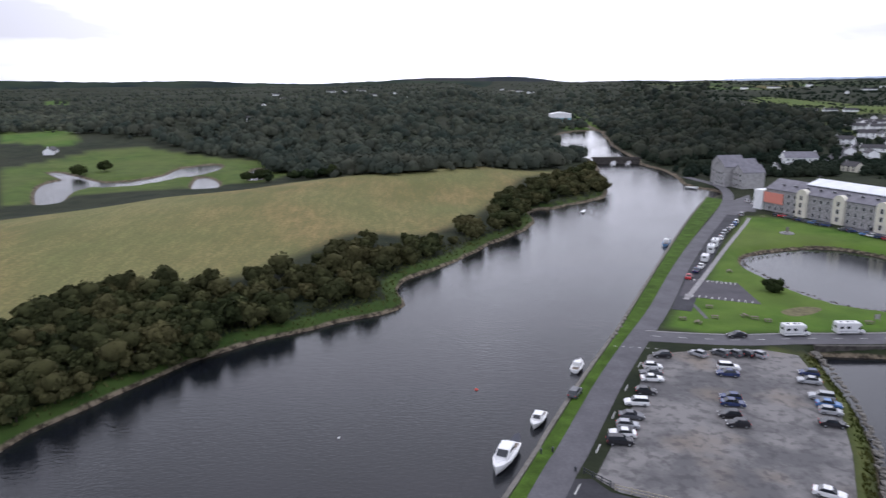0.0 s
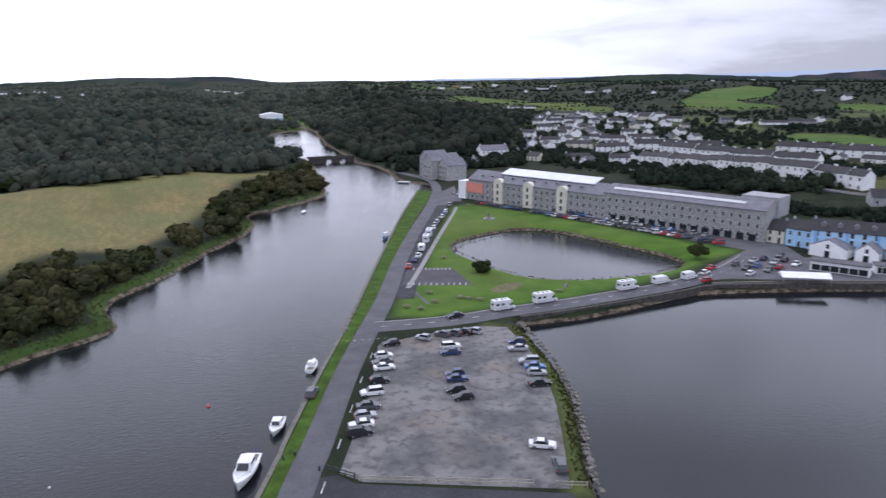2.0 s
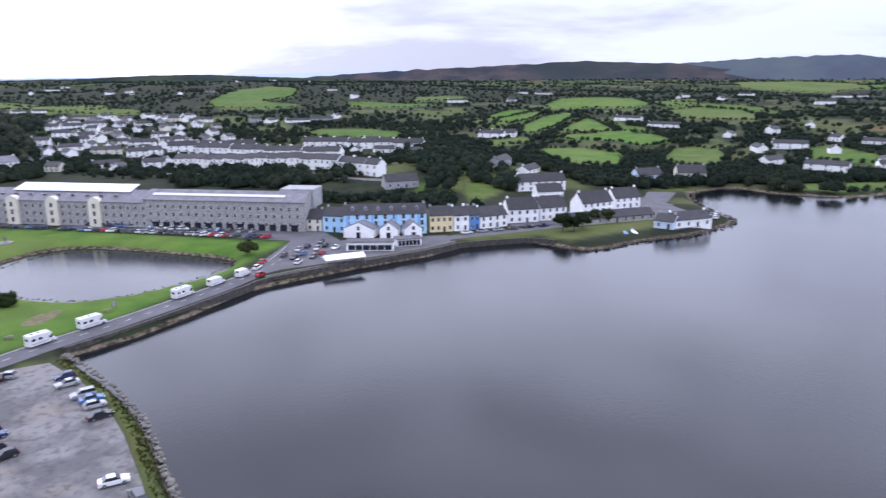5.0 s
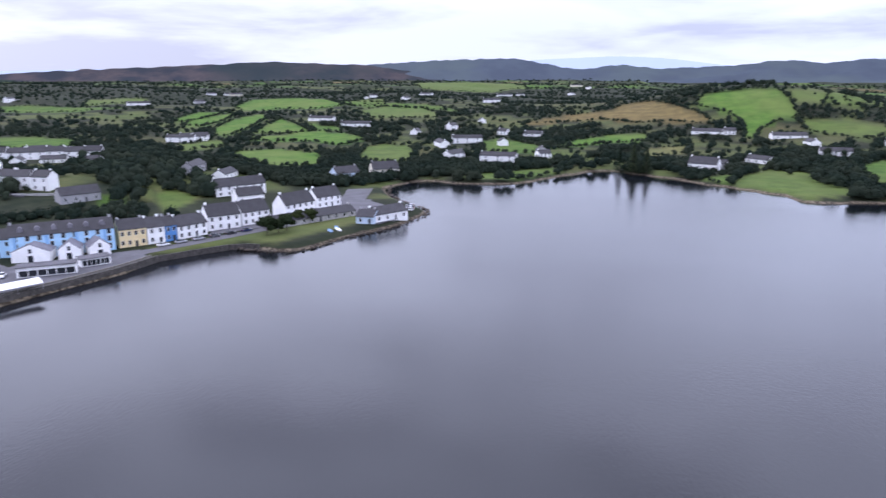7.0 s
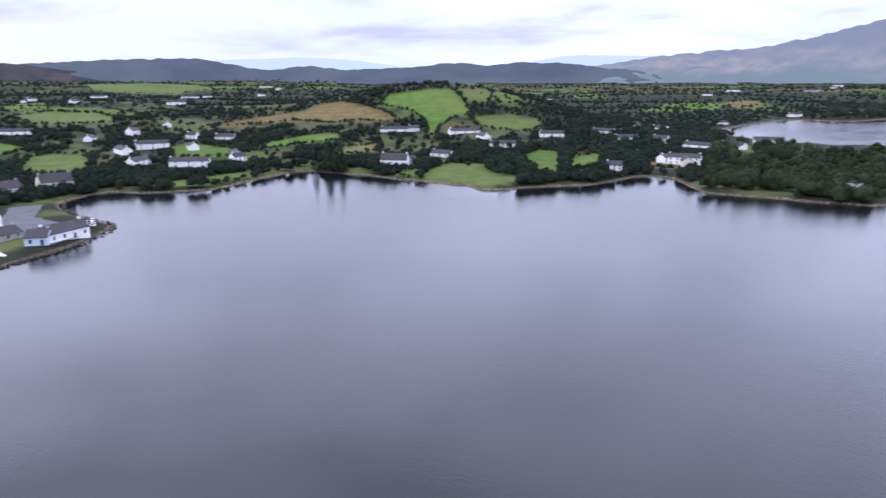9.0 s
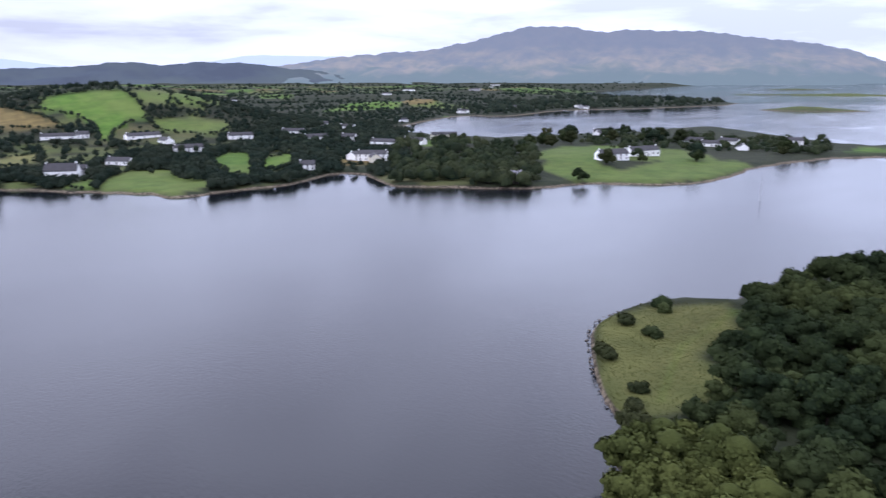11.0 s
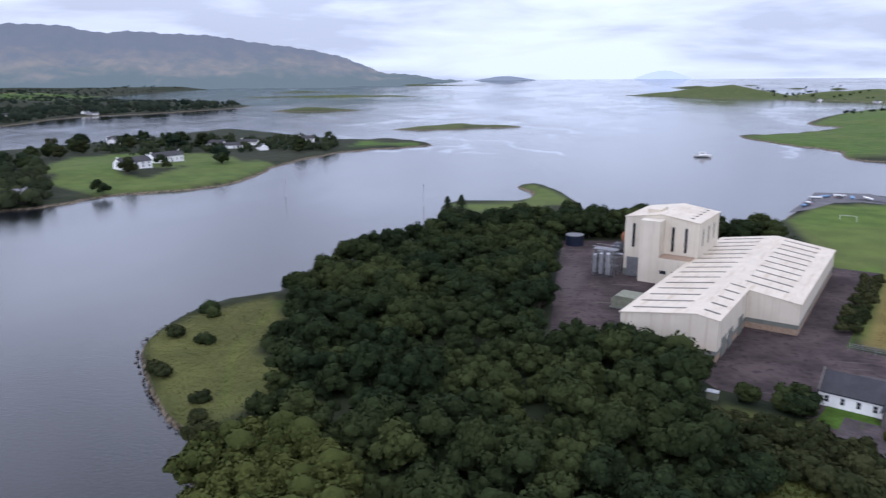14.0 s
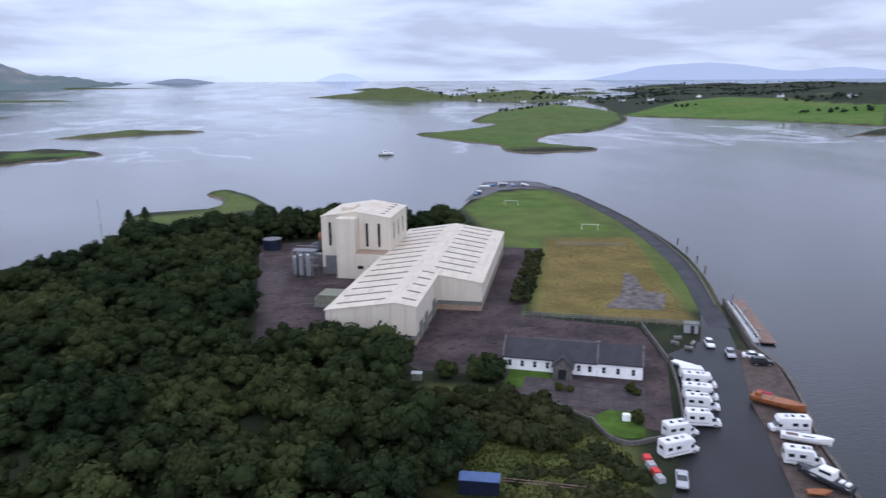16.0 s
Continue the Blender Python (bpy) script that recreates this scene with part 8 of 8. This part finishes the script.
for k, (x, y) in enumerate(((-52.9, -93), (-52.5, -91), (-52.2, -89), (-51.9, -87.2))):
    crate = thing("fish_crates", x, y, 2.05, 80 + 5 * k, "stack of grey and red plastic crates on the verge", "crates", "crates beside the apron")
    part("crate", block(-0.8, 0.8, -0.6, 0.6, 0, 0.45, bevel=0.03), CAR_PAINT["silver"] if k % 2 else RUST, crate)
    part("crate", block(-0.7, 0.8, -0.55, 0.6, 0.46, 0.9, bevel=0.03), GREY_WALL if k % 2 else RED_PAINT, crate)
buoy = thing("mooring_buoy", 6.6, 133.7, 0, 0, "small red mooring buoy on the river", "buoy")
bm = bmesh.new()
bmesh.ops.create_uvsphere(bm, u_segments=12, v_segments=8, radius=0.35)
part("float", bm, BUOY, buoy)
part("ring", tube((0, 0, 0.3), (0, 0, 0.55), 0.06), STEEL, buoy)
for x, y in ((-18.5, 114), (-53, 90.5)):
    b2 = thing("mooring_buoy", x, y, 0, 0, "small white float on the water", "buoy", "white floats")
    bm = bmesh.new()
    bmesh.ops.create_uvsphere(bm, u_segments=10, v_segments=6, radius=0.2)
    part("float", bm, GELCOAT, b2)


# ---- fences, walls, pontoon and small fixtures ----
def rail_fence(label, p, q, posts, rails, material, height=1.1):
    ob = thing("fence", *p, 2.0, face_turn(p, q), label, "fence")
    length = math.hypot(q[0] - p[0], q[1] - p[1])
    post = finish(block(-0.07, 0.07, -0.07, 0.07, -0.3, height, bevel=0.01), "post", material)
    for k in range(posts):
        part("post", post, None, ob, at=pose(length * k / (posts - 1), 0, 0))
    for r in range(rails):
        z = height * (0.45 + 0.45 * r / max(1, rails - 1))
        part("rail", block(0, length, -0.14, -0.08, z - 0.07, z + 0.07), material, ob)
    return ob


rail_fence("pale timber rail fence at the foot of the car park", (25.2, 93.9), (48.8, 82.6), 12, 2, RAIL_WOOD)
rail_fence("short pale timber rail fence by the rocks", (51.7, 81), (55.8, 79), 3, 2, RAIL_WOOD)
rail_fence("dark timber rail beside the tarmac", (21.5, 98.6), (24.7, 94.8), 4, 2, DARK_METAL)
rail_fence("grey mesh fence along the dry field", (-56.1, -164.3), (-95.7, -147.1), 18, 3, DULL_STEEL, 1.8)
rail_fence("grey goal-end fence of the playing field", (-93, -236), (-116, -228), 8, 3, DULL_STEEL, 2.4)
rail_fence("thin brown timber fence behind the container", (-15, -98.3), (-40, -87), 14, 2, DECK, 1.0)


def low_wall(label, line, width, top, material):
    strip("low_wall", label, line, width, top, material, "wall", 1.3, n=3)


low_wall("grey curved boundary wall of the yard", [(-82.2, -151.4), (-79.3, -139.1), (-76.9, -129)], 0.35, 3.1, LOW_STONE)
low_wall("grey wall between yard and apron", [(-76.6, -127.6), (-71.6, -115.9), (-65.7, -103.9)], 0.35, 3.0, LOW_STONE)
low_wall("low rubble wall round the garden", [(-50.0, -107.9), (-50.2, -101.1), (-52.6, -98.1), (-56.3, -98.4), (-62, -99.2)], 0.35, 2.8, LOW_STONE)
low_wall("low rubble wall below the forecourt", [(-44, -118.5), (-47, -113.5), (-50, -108)], 0.35, 2.5, LOW_STONE)
patch("forecourt_lawn", "small mown lawn before the harbour row", [(-43.3, -133.7), (-50.0, -131.2), (-50.5, -126.1), (-43.3, -122.7), (-39.1, -125.8)], 2.07, VERGE, "lawn")
forecourt = thing("forecourt_paving", 0, 0, 0, 0, "worn grey-brown paving slabs before the harbour row", "paving", kind="structure")
slab = finish(block(-1.42, 1.42, -1.42, 1.42, 0, 0.05), "paving_slab", surface("worn_forecourt_paving", (0.075, 0.06, 0.062), 0.95, 0.5, 2.5, 0.3, per_thing=0.5))
for i in range(8):
    for j in range(4):
        u, v = -7.5 + i * 2.95, 4.6 + j * 2.95
        part("paving_slab", slab, None, forecourt, at=pose(-54.2 - u * 0.898 - v * -0.44, -127.8 + u * 0.44 + v * 0.898, 2.05, 0, 0, 153.9))
low_wall("grey wall along the pier road", [(-108.5, -161), (-127, -207), (-142, -275), (-147.5, -350)], 0.4, 2.5, LOW_STONE)
low_wall("grey wall beneath the terraces", [(268, 352), (300, 262), (312, 222)], 0.5, 8.0, STONE_WALL)
patch("yard_slab", "pale ribbed slab behind the harbour row", [(-54, -150), (-68, -144), (-64, -136), (-50, -142)], 2.09, surface("ribbed_slab", (0.06, 0.052, 0.058), 0.9, 0.4, 1.5), "slab")
# the pontoon and its gangway
pontoon = thing("pontoon", -114.6, -153.8, 0, 67.3, "brown decked pontoon beside the quay", "pontoon")
part("deck", block(-17.3, 17.3, -1.6, 1.6, 0.35, 0.6), DECK, pontoon)
for k in range(7):
    part("float", block(-16 + k * 5, -13.4 + k * 5, -1.4, 1.4, -0.4, 0.35, bevel=0.1), DARK_METAL, pontoon)
for xx in (-15, 0, 15):
    part("pile", tube((xx, -1.9, -3), (xx, -1.9, 3.2), 0.22, 8), STEEL, pontoon)
gang = thing("gangway", -108.2, -148.8, 1.7, 68, "white truss gangway leading to the pontoon", "gangway")
part("walkway", block(-14, 14, -0.7, 0.7, 0, 0.12), STEEL, gang)
for s in (-0.7, 0.7):
    for k in range(15):
        xx = -14 + 2 * k
        part("upright", tube((xx, s, 0.12), (xx, s, 1.25), 0.06), GELCOAT, gang)
        if k < 14:
            part("brace", tube((xx, s, 0.15), (xx + 2, s, 1.2), 0.05), GELCOAT, gang)
    part("top_rail", tube((-14, s, 1.25), (14, s, 1.25), 0.08), GELCOAT, gang)
# container, hut, skips and stones
box = thing("container", -24.8, -90.6, 2.0, 160, "blue steel container in the rough grass", "container")
part("body", block(-2.9, 2.9, -1.2, 1.2, 0.05, 2.3), NAVY, box)
part("roof", block(-3.0, 3.0, -1.3, 1.3, 2.31, 2.45), surface("blue_container_roof", (0.05, 0.10, 0.24), 0.5, 0.3, 1), box)
for k in range(12):
    part("rib", block(-2.7 + k * 0.47, -2.58 + k * 0.47, -1.24, -1.2, 0.2, 2.2), NAVY, box)
hut = thing("grey_cabinet", -22.9, -132.3, 2.0, 160, "grey-green steel cabinet by the trees", "cabinet")
part("body", block(-1.0, 1.0, -0.7, 0.7, 0, 1.5, bevel=0.04), TANK_GREEN, hut)
part("lid", block(-1.1, 1.1, -0.8, 0.8, 1.51, 1.6), STEEL, hut)
stone = thing("white_stone", -55.9, -106.3, 2.0, 160, "white painted memorial stone on the small lawn", "stone")
bm = block(-0.7, 0.7, -0.35, 0.35, -0.1, 1.5)
bmesh.ops.bevel(bm, geom=bm.edges[:], offset=0.15, segments=2, affect="EDGES")
part("slab", bm, WHITE_WALL, stone)
shrub = make_tree("garden_shrub", "rounded yellow-green garden shrub", "shrub", OLIVE_LEAF, 1.2, 1.6, 0.1, 6, 300, 0.2, "garden shrubs")
plant([shrub], [(-57.5, -105), (-58.2, -106.5), (-62.3, -117), (-62.8, -115.6), (-49, -121), (-51, -120)], 0.8, 1.2, prs)
pump = thing("electric_kiosk", -91.6, -144.8, 2.05, 155, "grey flat-roofed kiosk by the apron", "kiosk")
part("body", block(-1.5, 1.5, -1, 1, 0, 2.2), GREY_WALL, pump)
part("flat_roof", block(-1.7, 1.7, -1.2, 1.2, 2.21, 2.4), PLINTH, pump)
part("door", block(-0.2, 0.7, -1.04, -1.0, 0, 1.9), DARK_METAL, pump)
for x, y in ((-86, -141), (-83.6, -138.2), (-87.5, -137), (-85, -134.6)):
    pile = thing("lobster_pots", x, y, 2.05, vrs.uniform(0, 180), "stacked pale lobster pots on the apron", "lobster pots", "pots stacked on the apron")
    for k in range(3):
        part("pot", block(-0.9 + k * 0.62, -0.34 + k * 0.62, -0.3, 0.3, 0, 0.42, bevel=0.08), PALE_STONE, pile)
        part("pot", block(-0.86 + k * 0.6, -0.32 + k * 0.6, -0.3, 0.3, 0.43, 0.84, bevel=0.08), PAVING, pile)
# sea marks and posts
for x, y, h in ((83.3, -335.6, 12), (164.6, -354, 11)):
    perch = thing("sea_perch", x, y, -1, 0, "thin grey navigation perch standing in the bay", "navigation mark", "perches in the bay")
    part("pole", tube((0, 0, 0), (0, 0, h), 0.16, 6, r2=0.07), STEEL, perch)
    part("topmark", tube((0, 0, h - 0.6), (0, 0, h), 0.3, 8), STEEL, perch)
for x, y in ((-138.4, -231.7), (-134.6, -219), (-130.6, -206), (-125.8, -193.5)):
    post_ = thing("mooring_post", x, y, 1.2, 0, "dark timber mooring post beside the pier", "post", "mooring posts by the pier")
    part("pile", tube((0, 0, 0), (0, 0, 2.4), 0.3, 8), WOOD, post_)
    part("cap", tube((0, 0, 2.4), (0, 0, 2.55), 0.36, 8), DARK_METAL, post_)
# clutter on the pier head
for k, (x, y) in enumerate([(-94.9, -358), (-99, -366), (-103, -375), (-107, -384), (-112, -388), (-118, -386), (-124, -386), (-130.7, -385), (-97, -361), (-120, -392)]):
    if k % 3 == 2:
        car(x, y, 40 * k, ("white", "silver", "grey")[k % 3], "hatchback", 2.1)
    else:
        boat(x, y, 2.3, 60 + 33 * k, 5.5, 1.9, GELCOAT if k % 2 else HULL_BLUE, "small white and blue boats stored on the pier head", group="boats stored on the pier head")
patch("pier_head", "grey gravel pier head", [(-97, -352), (-84, -340), (-92, -358), (-104, -385), (-112, -405), (-138, -405), (-146, -380), (-140, -368), (-126, -376), (-112, -372)], 2.04, STREET, "pier")
goal = finish(tube((-3.2, 0, 2.2), (3.2, 0, 2.2), 0.07, 6, tube((3.2, 0, 0), (3.2, 0, 2.2), 0.07, 6, tube((-3.2, 0, 0), (-3.2, 0, 2.2), 0.07, 6))), "goal_frame", GELCOAT)
for x, y, turn in ((-117, -262, 158), (-104, -325, 158)):
    g = thing("goal", x, y, 2.0, turn, "white goal frame on the playing field", "goal", "goals of the playing field")
    part("goal_frame", goal, None, g)
# park furniture
table_top = finish(block(-0.9, 0.9, -0.4, 0.4, 0.7, 0.76, bevel=0.01), "tabletop", WOOD)
bench_bar = finish(block(-0.9, 0.9, -0.13, 0.13, 0.4, 0.45), "bench", WOOD)
leg_bar = finish(prism([(-0.7, 0), (-0.6, 0), (0.1, 0.7), (0.0, 0.7)], -0.04, 0.04), "leg", WOOD)
for x, y in ((70.4, 179.6), (76.7, 172.2), (78.4, 170.3), (80.8, 168.2), (89.6, 215.3), (68.7, 171.2), (104.9, 166.4), (86.1, 163.5), (60.2, 170.1), (63.1, 167.3), (139.6, 305.1)):
    tb = thing("picnic_table", x, y, 2.02, vrs.uniform(0, 180), "grey weathered timber picnic table on the lawn", "picnic table", "picnic tables in the park")
    part("tabletop", table_top, None, tb)
    for s in (-0.75, 0.75):
        part("bench", bench_bar, None, tb, at=pose(0, s, 0))
        part("leg", leg_bar, None, tb, at=pose(s * 0.9, 0, 0, 0, 0, 90))
        part("leg", leg_bar, None, tb, at=pose(s * 0.9, 0, 0, 0, 0, -90))
base = thing("park_monument", 134.4, 271.8, 2.0, 20, "pale stone monument on a round plinth in the park", "monument")
part("plinth", tube((0, 0, 0), (0, 0, 0.4), 2.6, 20), PAVING, base)
part("step", tube((0, 0, 0.4), (0, 0, 0.7), 1.6, 20), PAVING, base)
part("stone", block(-0.5, 0.5, -0.35, 0.35, 0.7, 2.6, bevel=0.06), PALE_STONE, base)
sign = thing("notice_board", 107.5, 167.5, 2.0, 15, "pale notice board beside the causeway", "sign")
part("board", block(-0.9, 0.9, -0.05, 0.05, 0.8, 2.1), PAVING, sign)
for s in (-0.8, 0.8):
    part("post", block(s - 0.06, s + 0.06, -0.12, -0.051, -0.2, 2.2), WOOD, sign)
for k in range(9):
    x, y = 40.2 + k * 1.15, 157.5 + k * 2.6
    mark = thing("verge_stone", x - 0.5 + 0.25 * (k % 2), y, 2.0, 60, "pale flat stones laid on the river verge", "stone", "stones on the verge")
    part("stone", rock_meshes[k % 5], None, mark, at=pose(0, 0, 0.1) @ Matrix.Diagonal((1.6, 1.0, 0.6, 1)))
for x, y in ((20.3, 99.2), (15.7, 104.7), (17.7, 105.2), (39.3, 126.3)):
    bo = thing("bollard", x, y, 2.05, 0, "short dark mooring bollard by the quay", "bollard", "bollards along the quay")
    part("stem", tube((0, 0, -0.1), (0, 0, 0.7), 0.16, 10), DARK_METAL, bo)
    part("cap", tube((0, 0, 0.7), (0, 0, 0.85), 0.24, 10, r2=0.16), DARK_METAL, bo)
